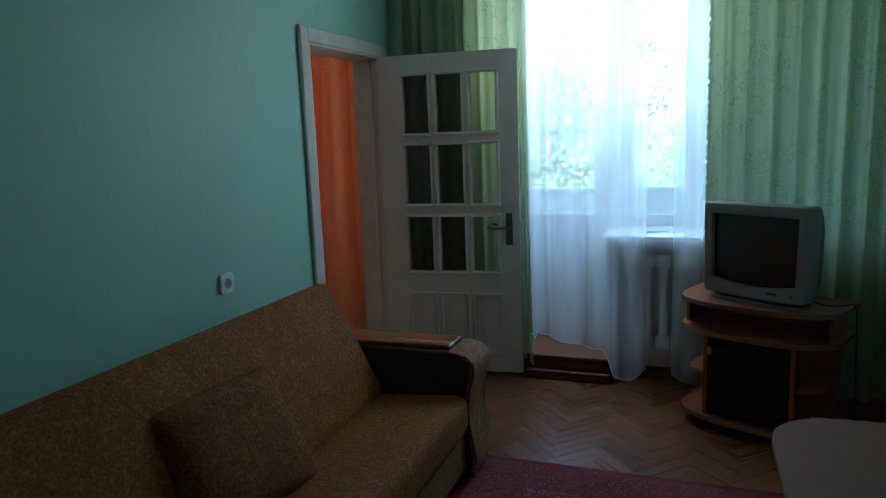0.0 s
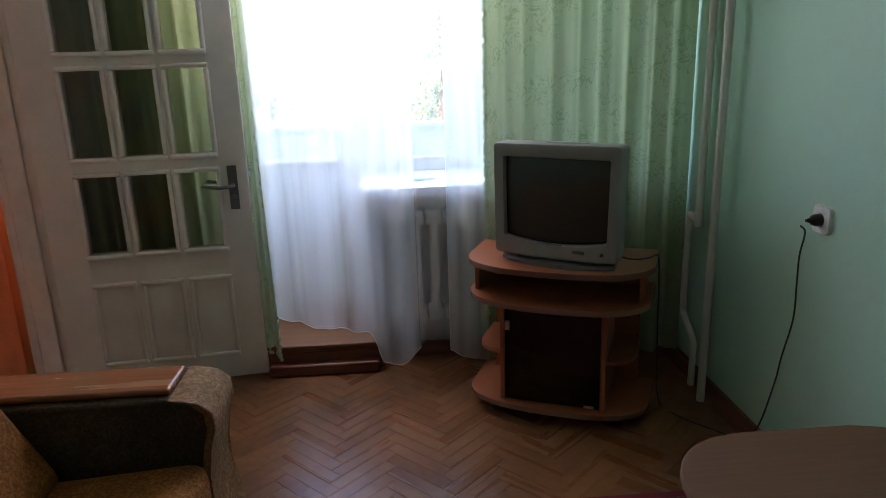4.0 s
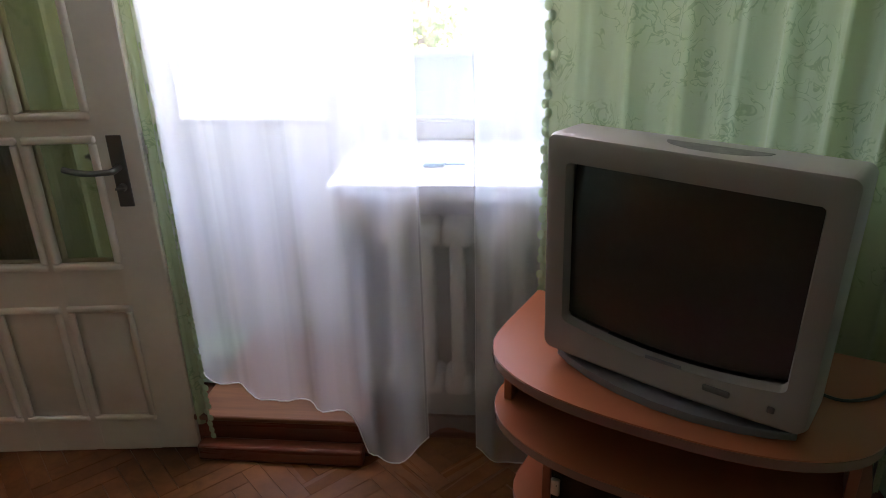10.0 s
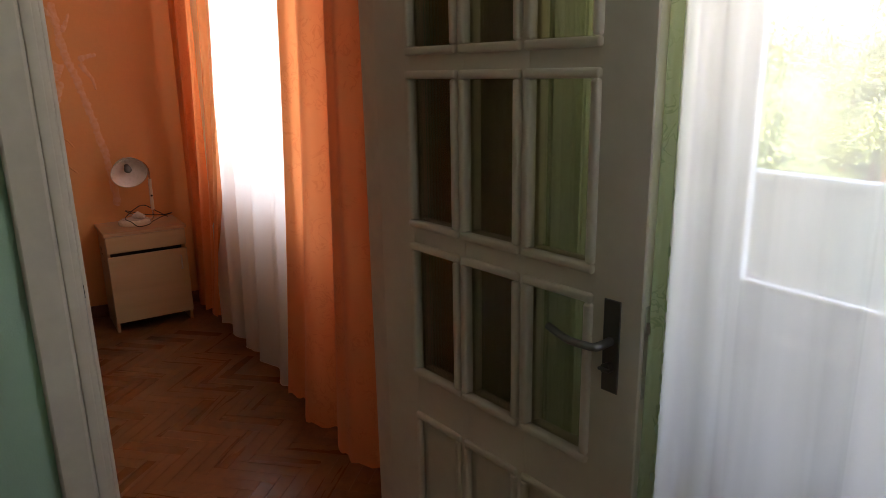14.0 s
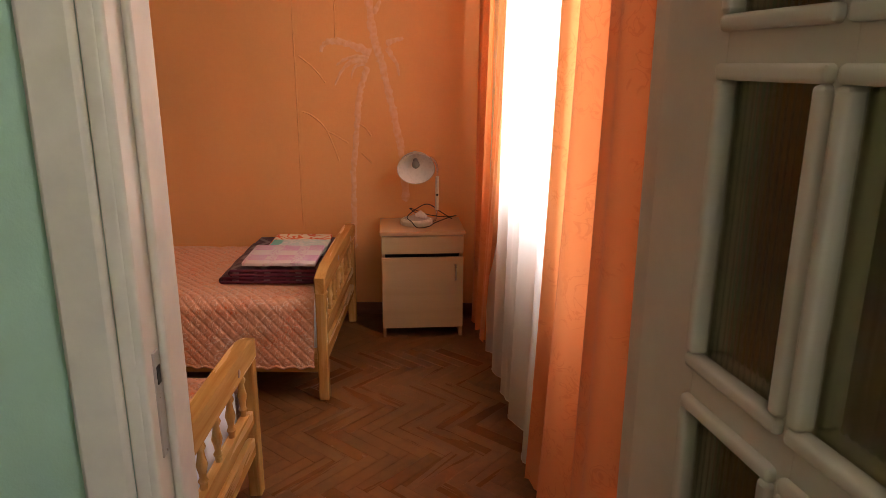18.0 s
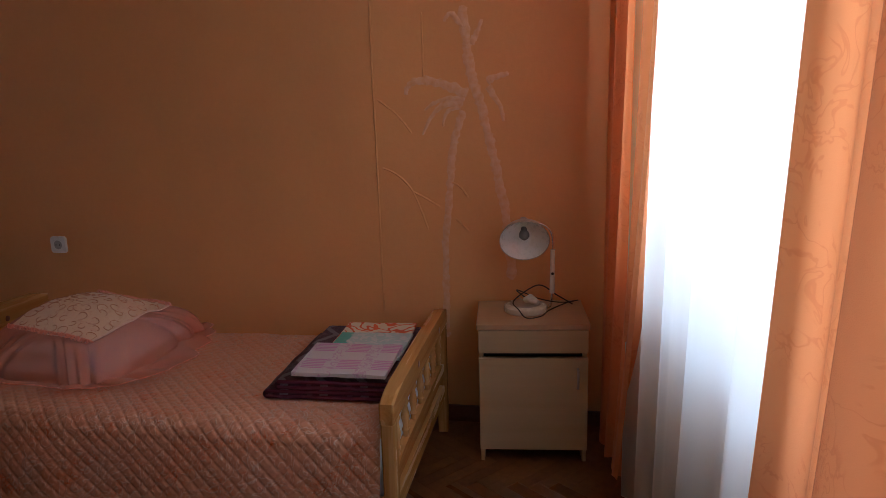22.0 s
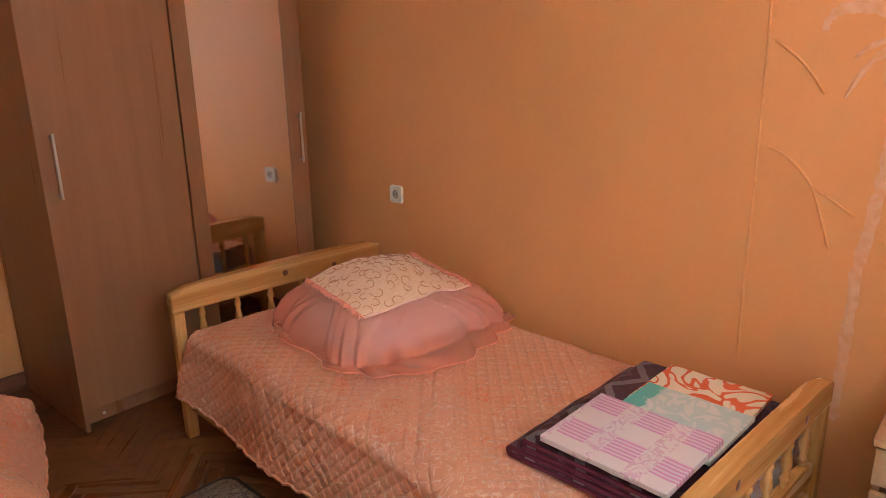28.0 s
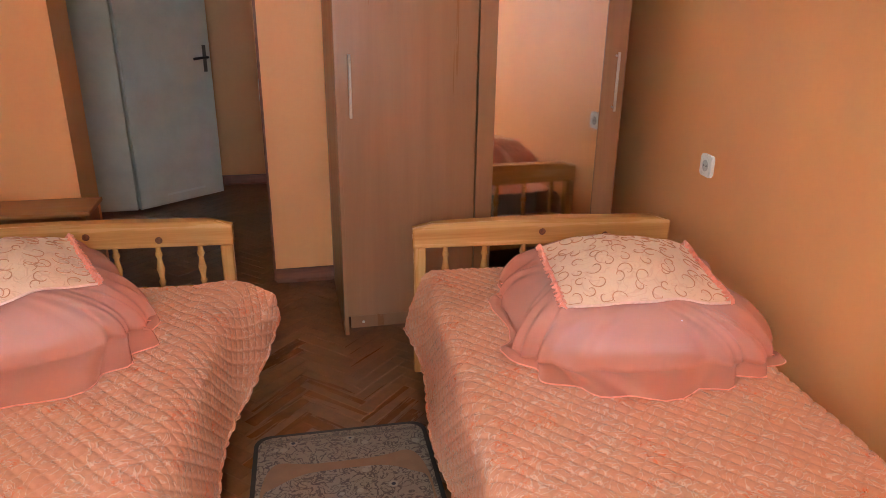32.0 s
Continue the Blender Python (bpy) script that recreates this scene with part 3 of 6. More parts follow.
def tube(bm, pts, r, seg=10, caps=True):
    """A round bar along a line of points; r is one radius or one for each point."""
    pts = [Vector(p) for p in pts]
    rs = r if isinstance(r, (list, tuple)) else [r] * len(pts)
    rings, up = [], None
    for i, p in enumerate(pts):
        d = (pts[min(i + 1, len(pts) - 1)] - pts[max(i - 1, 0)]).normalized()
        if up is None:
            up = d.orthogonal().normalized()
        up = (up - d * up.dot(d)).normalized()
        side = d.cross(up)
        rings.append([bm.verts.new(p + (up * math.cos(2 * math.pi * k / seg) + side * math.sin(2 * math.pi * k / seg)) * rs[i]) for k in range(seg)])
    for a, b in zip(rings, rings[1:]):
        for k in range(seg):
            bm.faces.new((a[k], a[(k + 1) % seg], b[(k + 1) % seg], b[k]))
    if caps:
        bm.faces.new(list(reversed(rings[0])))
        bm.faces.new(rings[-1])
    return bm

def smooth_line(pts, n=8):
    """A rounded line through points (Catmull-Rom)."""
    pts = [Vector(p) for p in pts]
    out = []
    for i in range(len(pts) - 1):
        p0, p1, p2, p3 = pts[max(i - 1, 0)], pts[i], pts[i + 1], pts[min(i + 2, len(pts) - 1)]
        for k in range(n):
            u = k / n
            out.append(0.5 * ((2 * p1) + (p2 - p0) * u + (2 * p0 - 5 * p1 + 4 * p2 - p3) * u * u + (3 * p1 - p0 - 3 * p2 + p3) * u ** 3))
    return out + [pts[-1]]

def prism(bm, outline, z0, z1, bev=0.0, m=None):
    """A flat slab with an outline in x and y."""
    lo = [bm.verts.new((x, y, z0)) for x, y in outline]
    hi = [bm.verts.new((x, y, z1)) for x, y in outline]
    n = len(outline)
    fs = [bm.faces.new(list(reversed(lo))), bm.faces.new(hi)]
    fs += [bm.faces.new((lo[i], lo[(i + 1) % n], hi[(i + 1) % n], hi[i])) for i in range(n)]
    vs = lo + hi
    if bev:
        es = list(set(fs[0].edges) | set(fs[1].edges))
        r = bmesh.ops.bevel(bm, geom=es, offset=bev, segments=2, affect='EDGES', profile=0.5)
        vs = list({v for f in r['faces'] for v in f.verts} | {v for v in vs if v.is_valid})
    if m is not None:
        bmesh.ops.transform(bm, matrix=m, verts=vs)
    return bm

def lathe(bm, prof, seg=20, m=None):
    """A turned shape from (radius, height) pairs."""
    rings = [[bm.verts.new((r * math.cos(2 * math.pi * k / seg), r * math.sin(2 * math.pi * k / seg), z)) for k in range(seg)] for r, z in prof]
    for a, b in zip(rings, rings[1:]):
        for k in range(seg):
            bm.faces.new((a[k], a[(k + 1) % seg], b[(k + 1) % seg], b[k]))
    bm.faces.new(list(reversed(rings[0])))
    bm.faces.new(rings[-1])
    if m is not None:
        bmesh.ops.transform(bm, matrix=m, verts=[v for r in rings for v in r])
    return bm

def sheet(bm, f, nu, nv, wrap=False):
    """A curved sheet f(u, v), u and v from 0 to 1."""
    g = [[bm.verts.new(f(i / nu, j / nv)) for j in range(nv + 1)] for i in range(nu + (0 if wrap else 1))]
    for i in range(nu):
        for j in range(nv):
            a, b = g[i], g[(i + 1) % len(g)]
            bm.faces.new((a[j], b[j], b[j + 1], a[j + 1]))
    return bm

def rounded(x0, y0, x1, y1, r, n=5, corners=(1, 1, 1, 1)):
    """Outline of a rectangle with rounded corners (from lower left, anticlockwise)."""
    out = []
    for (cx, cy, a0), on, (px, py) in zip(((x0 + r, y0 + r, 180), (x1 - r, y0 + r, 270), (x1 - r, y1 - r, 0), (x0 + r, y1 - r, 90)), corners, ((x0, y0), (x1, y0), (x1, y1), (x0, y1))):
        out += [(cx + r * math.cos(radians(a0 + 90 * k / n)), cy + r * math.sin(radians(a0 + 90 * k / n))) for k in range(n + 1)] if on else [(px, py)]
    return out

# ---- the rooms ----
PLASTER = plain("pale_outer_plaster", (0.55, 0.50, 0.40), 0.9, var=0.12)
UNDERWALL = plain("white_wall_paint", (0.80, 0.81, 0.79), 0.6, var=0.1)
LW, BE, LE, NW, FAR = -2.28, -2.45, 0.535, 4.17, -5.50   # living west face, bedroom east face, living east face, window wall, outer limit beyond the far wall
FAR_WALL = pose(-5.36, 1.42, 0, 0, 0, -5.5)              # the bedroom's far wall stands a little askew: local x into the room, local y along it
SOUTH_L, SOUTH_B, TOP = -1.5, 0.27, 2.65
DY0, DY1, DH = 3.19, 4.0, 1.955                          # door opening in the partition

def wall(name, boxes, mat, label):
    bm = B()
    for a, b in boxes:
        box(bm, a, b)
    return solo(name, bm, mat, label, "wall", kind="structure", smooth=False)

MID = (LW + BE) / 2
wall("wall_partition_living", [((MID, SOUTH_L, 0), (LW, DY0 - 0.03, TOP)), ((MID, DY1 + 0.03, 0), (LW, NW, TOP)), ((MID, DY0 - 0.03, DH + 0.03), (LW, DY1 + 0.03, TOP))], GREEN, "mint green painted embossed wall beside the sofa")
wall("wall_partition_bedroom", [((BE, SOUTH_B - 0.1, 0), (MID, DY0 - 0.03, TOP)), ((BE, DY1 + 0.03, 0), (MID, NW, TOP)), ((BE, DY0 - 0.03, DH + 0.03), (MID, DY1 + 0.03, TOP))], ORANGE, "orange painted partition wall of the bedroom")
wall("wall_east_living", [((LE, SOUTH_L, 0), (LE + 0.15, NW, TOP))], GREEN, "mint green painted wall behind the table")
wall("wall_south_living", [((MID, SOUTH_L - 0.15, 0), (LE + 0.15, SOUTH_L, TOP))], GREEN, "mint green painted back wall")
# window wall of the living room: balcony doorway and window in one opening with a low sill wall
BX0, BX1, WX1, WTOP, SILL = -1.70, -0.93, 0.36, 2.48, 0.82
wall("wall_north_living", [((MID, NW, 0), (BX0, 4.62, TOP)), ((WX1, NW, 0), (LE + 0.15, 4.62, TOP)), ((BX0, NW, WTOP), (WX1, 4.62, TOP)),
                           ((BX0, 4.4, 0), (BX1, 4.62, 0.12))], GREEN, "mint green window wall with balcony doorway")
# unseen wall added above the roof line, only to shade the balcony from the sun
wall("wall_sun_block", [((FAR - 0.15, NW, TOP + 0.05), (LE + 0.15, 4.62, TOP + 6.0))], PLASTER, "unseen plaster wall added above to keep the sun off the balcony")
wall("wall_under_window", [((BX1, 4.24, 0), (WX1, 4.62, SILL))], UNDERWALL, "white painted wall under the window sill")
VX0, VX1, VS = -4.55, -3.0, 0.85
wall("wall_north_bedroom", [((FAR - 0.15, NW, 0), (VX0, 4.62, TOP)), ((VX1, NW, 0), (MID, 4.62, TOP)), ((VX0, NW, 2.48), (VX1, 4.62, TOP)), ((VX0, NW, 0), (VX1, 4.62, VS))], ORANGE, "orange painted window wall of the bedroom")
wall("wall_far_bedroom", [((-0.15, -1.35, 0), (0, 2.95, TOP))], ORANGE, "orange embossed bedroom wall with palm relief").matrix_world = FAR_WALL
HX0, HX1, HL = -3.70, -2.835, -2.60
wall("wall_south_bedroom", [((FAR - 0.15, SOUTH_B - 0.12, 0), (HX0, SOUTH_B, TOP)), ((HX1, SOUTH_B - 0.3, 0), (BE, SOUTH_B, TOP)), ((HX0, SOUTH_B - 0.12, 2.1), (HX1, SOUTH_B, TOP))], ORANGE, "orange painted wall with opening to the hall")
wall("wall_hall_east", [((HL, -0.485, 0), (HL + 0.12, SOUTH_B - 0.3, TOP)), ((HL, -1.80, 0), (HL + 0.12, -1.245, TOP)), ((HL, -1.245, 2.05), (HL + 0.12, -0.485, TOP)), ((HL + 0.5, -1.80, 0), (HL + 0.55, SOUTH_B - 0.3, TOP))], ORANGE, "orange painted hall wall with a doorway")
wall("wall_hall_south", [((-4.2, -1.92, 0), (HL + 0.6, -1.80, TOP))], ORANGE, "orange painted end wall of the hall")
wall("wall_hall_west", [((-4.2, -1.80, 0), (-4.08, SOUTH_B - 0.12, TOP))], ORANGE, "orange painted side wall of the hall")
bm = B(); box(bm, (FAR - 0.15, -2.0, TOP), (LE + 0.15, 4.62, TOP + 0.15)); solo("ceiling", bm, CEIL, "white plastered ceiling", "ceiling", kind="structure", smooth=False)
bm = B(); box(bm, (FAR - 0.15, -2.0, -0.2), (LE + 0.15, 4.62, -0.014)); FLOOR = solo("floor", bm, BASEBOARD, "brown oak herringbone parquet floor, worn", "floor", kind="structure", smooth=False)

# baseboards
def baseboard(a, b):
    (x0, y0), (x1, y1) = a, b
    L = math.hypot(x1 - x0, y1 - y0)
    bm = B()
    prof = [(0, 0), (0.028, 0), (0.028, 0.02), (0.018, 0.045), (0.014, 0.07), (0, 0.07)]
    va = [bm.verts.new((0, q, z)) for q, z in prof]
    vb = [bm.verts.new((L, q, z)) for q, z in prof]
    n = len(prof)
    for i in range(n):
        bm.faces.new((va[i], va[(i + 1) % n], vb[(i + 1) % n], vb[i]))
    bm.faces.new(va); bm.faces.new(vb)
    ob = solo("baseboard", bm, BASEBOARD, "brown painted wooden baseboard along the wall", "baseboard", kind="structure", smooth=False)
    ob.matrix_world = pose(x0, y0, 0.001, 0, 0, math.degrees(math.atan2(y1 - y0, x1 - x0)))
    return ob

baseboard((LE, SOUTH_L), (LE, NW))
baseboard((LW, DY0 - 0.112), (LW, SOUTH_L))
baseboard((-5.095, NW), (-5.471, SOUTH_B))
baseboard((-5.46, SOUTH_B), (HX0, SOUTH_B))
baseboard((HX1, SOUTH_B), (BE, SOUTH_B))
baseboard((BE, SOUTH_B), (BE, DY0 - 0.08))
baseboard((LE, NW), (BX1 + 0.02, NW))
baseboard((BX0 - 0.05, NW), (LW, NW))
baseboard((VX0 + 1.2, NW), (-5.10, NW))
baseboard((-4.08, -1.80), (HL, -1.80))

# doorway trim in the partition
frame_1 = thing("door_frame_1", "white worn painted door frame in the partition", "door frame", kind="structure")
def trim(name, a, b, mat=WHITE_JAMB, bev=0.006, parent=frame_1, label=""):
    bm = B(); box(bm, a, b, bev, 2); return part(name, bm, mat, parent, label)
trim("jamb", (BE - 0.01, DY0 - 0.03, 0), (LW + 0.01, DY0, DH))
trim("jamb", (BE - 0.01, DY1, 0), (LW + 0.01, DY1 + 0.03, DH))
trim("head_jamb", (BE - 0.01, DY0 - 0.03, DH), (LW + 0.01, DY1 + 0.03, DH + 0.03))
trim("stop", (BE + 0.03, DY0, 0), (LW - 0.05, DY0 + 0.014, DH))
trim("stop", (BE + 0.03, DY1 - 0.014, 0), (LW - 0.05, DY1, DH))
trim("casing", (LW, DY0 - 0.11, 0), (LW + 0.022, DY0 - 0.036, DH + 0.088), bev=0.008)
trim("rebate", (LW - 0.03, DY0 - 0.035, 0), (LW + 0.012, DY0 - 0.012, DH + 0.012), bev=0.004)
trim("casing", (LW, DY1 + 0.012, 0), (LW + 0.022, DY1 + 0.085, DH + 0.085), bev=0.008)
trim("head_casing", (LW, DY0 - 0.034, DH + 0.012), (LW + 0.021, DY1 + 0.012, DH + 0.087), bev=0.008)
trim("casing", (BE - 0.022, DY0 - 0.085, 0), (BE, DY0 - 0.012, DH + 0.085), bev=0.008)
trim("casing", (BE - 0.022, DY1 + 0.012, 0), (BE, DY1 + 0.085, DH + 0.085), bev=0.008)
trim("threshold", (BE - 0.01, DY0, 0.0), (LW + 0.005, DY1, 0.03), WHITE_JAMB, 0.008)
trim("strike_plate", (LW - 0.045, DY0 - 0.002, 0.83), (LW - 0.02, DY0 + 0.003, 1.01), STEEL, 0.001, label="steel strike plate let into the jamb")
# solid dark block in place of the shaded hole
trim("strike_hole", (LW - 0.04, DY0 + 0.001, 0.955), (LW - 0.026, DY0 + 0.0045, 0.985), RECESS_SHADE, 0.0)

# ---- the open glazed door ----
def glazed_door():
    W, H, T = 0.862, 1.957, 0.038
    d = thing("door_1", "open white painted glazed door with nine ribbed panes", "door", LW + 0.002, 3.986, 0.006, 6.0, kind="structure")
    cols = [(0.155, 0.325), (0.36, 0.53), (0.565, 0.735)]
    rows = [(0.632, 0.988), (1.053, 1.426), (1.486, 1.842)]
    low = (0.12, 0.497)
    bm = B()
    xs = [0, cols[0][0], cols[0][1], cols[1][0], cols[1][1], cols[2][0], cols[2][1], W]
    for i in (0, 2, 4, 6):
        box(bm, (xs[i], -T, 0), (xs[i + 1], 0, H), 0.003)
    for x0, x1 in cols:
        for z0, z1 in ((0, low[0]), (low[1], rows[0][0]), (rows[0][1], rows[1][0]), (rows[1][1], rows[2][0]), (rows[2][1], H)):
            box(bm, (x0 - 0.004, -T + 0.0005, z0), (x1 + 0.004, -0.0005, z1))
    part("leaf", bm, WHITE, d)
    for x0, x1 in cols:
        for z0, z1 in rows:
            bm = B(); box(bm, (x0 - 0.004, -T / 2 - 0.003, z0 - 0.004), (x1 + 0.004, -T / 2 + 0.003, z1 + 0.004))
            g = part("pane", bm, RIBBED, d, "ribbed glass pane", False)
            g.visible_shadow = False
            for side in (-1, 1):
                y0 = -T / 2 + side * T / 2
                bm = B()
                for (a0, b0, a1, b1) in ((x0 - 0.012, z0 - 0.012, x1 + 0.012, z0 + 0.008), (x0 - 0.012, z1 - 0.008, x1 + 0.012, z1 + 0.012), (x0 - 0.012, z0 + 0.008, x0 + 0.008, z1 - 0.008), (x1 - 0.008, z0 + 0.008, x1 + 0.012, z1 - 0.008)):
                    box(bm, (a0, y0 - side * 0.014, b0), (a1, y0 + side * 0.011, b1), 0.006, 2)
                part("glazing_bead", bm, WHITE, d)
        bm = B(); box(bm, (x0 - 0.004, -T + 0.012, low[0] - 0.004), (x1 + 0.004, -0.012, low[1] + 0.004))
        part("panel", bm, WHITE, d)
        bm = B()
        for y0, s in ((-T, -1), (0, 1)):
            for (a0, b0, a1, b1) in ((x0 - 0.01, low[0] - 0.01, x1 + 0.01, low[0] + 0.01), (x0 - 0.01, low[1] - 0.01, x1 + 0.01, low[1] + 0.01), (x0 - 0.01, low[0] + 0.01, x0 + 0.01, low[1] - 0.01), (x1 - 0.01, low[0] + 0.01, x1 + 0.01, low[1] - 0.01)):
                box(bm, (a0, y0 - s * 0.008, b0), (a1, y0 + s * 0.008, b1), 0.006, 2)
            v = [(x0 + 0.02, low[0] + 0.02), (x1 - 0.02, low[0] + 0.02), (x1 - 0.02, low[1] - 0.02), (x0 + 0.02, low[1] - 0.02)]
            w = [(x0 + 0.05, low[0] + 0.06), (x1 - 0.05, low[0] + 0.06), (x1 - 0.05, low[1] - 0.06), (x0 + 0.05, low[1] - 0.06)]
            a = [bm.verts.new((p, y0 - s * 0.012, q)) for p, q in v]
            b = [bm.verts.new((p, y0 - s * 0.003, q)) for p, q in w]
            for i in range(4):
                bm.faces.new((a[i], a[(i + 1) % 4], b[(i + 1) % 4], b[i]))
            bm.faces.new(b)
        part("panel_moulding", bm, WHITE, d)
    for side in (-1, 1):
        y0 = -T if side < 0 else 0
        bm = B(); box(bm, (0.775, y0, 0.805), (0.815, y0 + side * 0.004, 1.0), 0.0015)
        pl = part("lock_plate", bm, IRON, d, "dull metal lock plate with scratches")
        bm = B()
        pts = smooth_line([(0.795, y0 + side * 0.004, 0.915), (0.795, y0 + side * 0.05, 0.915), (0.775, y0 + side * 0.058, 0.915), (0.73, y0 + side * 0.056, 0.913), (0.685, y0 + side * 0.05, 0.92), (0.67, y0 + side * 0.05, 0.925)], 5)
        tube(bm, pts, [0.009] * 6 + [0.008] * (len(pts) - 6), 10)
        part("lever", bm, IRON, pl, "bent metal door lever")
        bm = B(); tube(bm, [(0.795, y0 + side * 0.002, 0.86), (0.795, y0 + side * 0.02, 0.86)], 0.011, 12)
        box(bm, (0.782, y0 + side * 0.018, 0.857), (0.808, y0 + side * 0.026, 0.863), 0.001)
        part("lock_cylinder", bm, IRON, pl)
    bm = B(); box(bm, (W - 0.001, -0.03, 0.81), (W + 0.002, -0.008, 1.0), 0.0005); lp = part("latch_plate", bm, STEEL, d)
    bm = B(); box(bm, (W + 0.001, -0.026, 0.945), (W + 0.013, -0.012, 0.968), 0.001); part("latch", bm, STEEL, lp)
    for z in (0.25, 1.68):
        bm = B(); tube(bm, [(0.0, 0.006, z), (0.0, 0.006, z + 0.09)], 0.008, 10); part("hinge", bm, WHITE, d)
    return d
glazed_door()

# ---- balcony door and window of the living room ----
def sash(parent, x0, x1, z0, z1, y, mat=WINDOW_WHITE, w=0.065, d=0.05, glass_from=None):
    """A glazed sash: frame, glass, and below glass_from a boarded panel."""
    bm = B()
    zg = z0 + w if glass_from is None else glass_from
    for a, b in (((x0, z0), (x0 + w, z1)), ((x1 - w, z0), (x1, z1))):
        box(bm, (a[0], y, a[1]), (b[0], y + d, b[1]), 0.004)
    for a, b in ((z0, z0 + w), (z1 - w, z1)) + (((zg - 0.08, zg),) if glass_from else ()):
        box(bm, (x0 + w - 0.001, y + 0.001, a), (x1 - w + 0.001, y + d - 0.001, b), 0.004)
    s = part("sash", bm, mat, parent)
    bm = B()
    i = x0 + w
    for (a0, b0, a1, b1) in ((i - 0.002, zg - 0.002, x1 - w + 0.002, zg + 0.014), (i - 0.002, z1 - w - 0.014, x1 - w + 0.002, z1 - w + 0.002), (i - 0.002, zg + 0.014, i + 0.014, z1 - w - 0.014), (x1 - w - 0.014, zg + 0.014, x1 - w + 0.002, z1 - w - 0.014)):
        box(bm, (a0, y - 0.006, b0), (a1, y + 0.012, b1), 0.004)
    part("glazing_bead", bm, mat, s)
    bm = B(); box(bm, (i - 0.005, y + 0.022, zg - 0.005), (x1 - w + 0.005, y + 0.027, z1 - w + 0.005))
    g = part("pane", bm, PANE, s, "", False)
    g.visible_shadow = False
    if glass_from:
        bm = B(); box(bm, (i - 0.004, y + 0.012, z0 + w - 0.004), (x1 - w + 0.004, y + d - 0.012, zg - 0.076)); part("lower_panel", bm, mat, s)
        bm = B()
        for zz in (z0 + w + 0.03, zg - 0.13):
            box(bm, (i, y - 0.004, zz), (x1 - w, y + 0.014, zz + 0.022), 0.006, 2)
        part("moulding", bm, mat, s)
    return s

bal = thing("balcony_door", "white wooden balcony door with glass above a panel", "balcony door", kind="structure")
bm = B()
box(bm, (BX0, 4.52, 0.12), (BX0 + 0.06, 4.60, WTOP), 0.004)
box(bm, (BX1 - 0.03, 4.40, 0.12), (BX1 + 0.05, 4.605, WTOP), 0.004)
box(bm, (BX0 + 0.06, 4.52, WTOP - 0.06), (BX1 - 0.03, 4.60, WTOP), 0.004)
part("frame", bm, WINDOW_WHITE, bal)
sash(bal, BX0 + 0.06, BX1 - 0.03, 0.13, WTOP - 0.06, 4.54, glass_from=0.93, w=0.08)
bm = B(); tube(bm, smooth_line([(BX1 - 0.07, 4.54, 1.1), (BX1 - 0.07, 4.50, 1.1), (BX1 - 0.09, 4.49, 1.1), (BX1 - 0.16, 4.49, 1.1)], 4), 0.007, 8); part("handle", bm, WINDOW_WHITE, bal)
win = thing("window_1", "white wooden two-sash window above the sill", "window", kind="structure")
bm = B()
for a, b in (((BX1 + 0.05, SILL), (BX1 + 0.062, WTOP)), ((WX1 - 0.05, SILL), (WX1, WTOP)), ((-0.43, SILL + 0.05), (-0.37, WTOP - 0.05)), ((BX1 + 0.062, SILL), (WX1 - 0.05, SILL + 0.05)), ((BX1 + 0.062, WTOP - 0.05), (WX1 - 0.05, WTOP))):
    box(bm, (a[0], 4.52, a[1]), (b[0], 4.60, b[1]), 0.004)
part("frame", bm, WINDOW_WHITE, win)
sash(win, BX1 + 0.06, -0.43, SILL + 0.05, WTOP - 0.05, 4.535, w=0.06)
sash(win, -0.37, WX1 - 0.05, SILL + 0.05, WTOP - 0.05, 4.535, w=0.06)
bm = B(); prism(bm, rounded(BX1 - 0.005, 4.035, WX1 + 0.05, 4.525, 0.012), SILL + 0.012, SILL + 0.052, 0.006); solo("window_sill", bm, SILLW, "glossy white window sill above the radiator", "window sill", kind="structure")
bm = B(); box(bm, (BX0 + 0.001, 4.175, 0.12), (BX0 + 0.008, 4.515, WTOP)); box(bm, (BX1 - 0.002, 4.18, 0.12), (BX1 + 0.055, 4.40, SILL + 0.011), 0.004); solo("reveal_trim", bm, WINDOW_WHITE, "white painted reveal of the balcony doorway", "window trim", kind="structure")
step = thing("balcony_step", "dark red-brown wooden step under the balcony door", "step", kind="structure")
bm = B(); box(bm, (-1.412, 4.035, 0), (-0.875, 4.40, 0.122), 0.004); part("riser", bm, STEPWOOD, step)
bm = B(); box(bm, (-1.412, 4.02, 0.122), (-0.875, 4.54, 0.14), 0.005, 2); part("tread", bm, STEPTOP, step, "worn lighter wooden tread")
bm = B(); box(bm, (-1.40, 3.985, 0), (-0.887, 4.035, 0.055), 0.008, 2); part("plinth_strip", bm, STEPWOOD, step)
bm = B(); box(bm, (-0.70, 4.20, SILL + 0.053), (-0.64, 4.235, SILL + 0.065), 0.004, 2); box(bm, (-0.64, 4.21, SILL + 0.056), (-0.58, 4.222, SILL + 0.063), 0.003)
solo("blue_clip", bm, BLUE, "small pale blue plastic clip lying on the window sill", "clip")

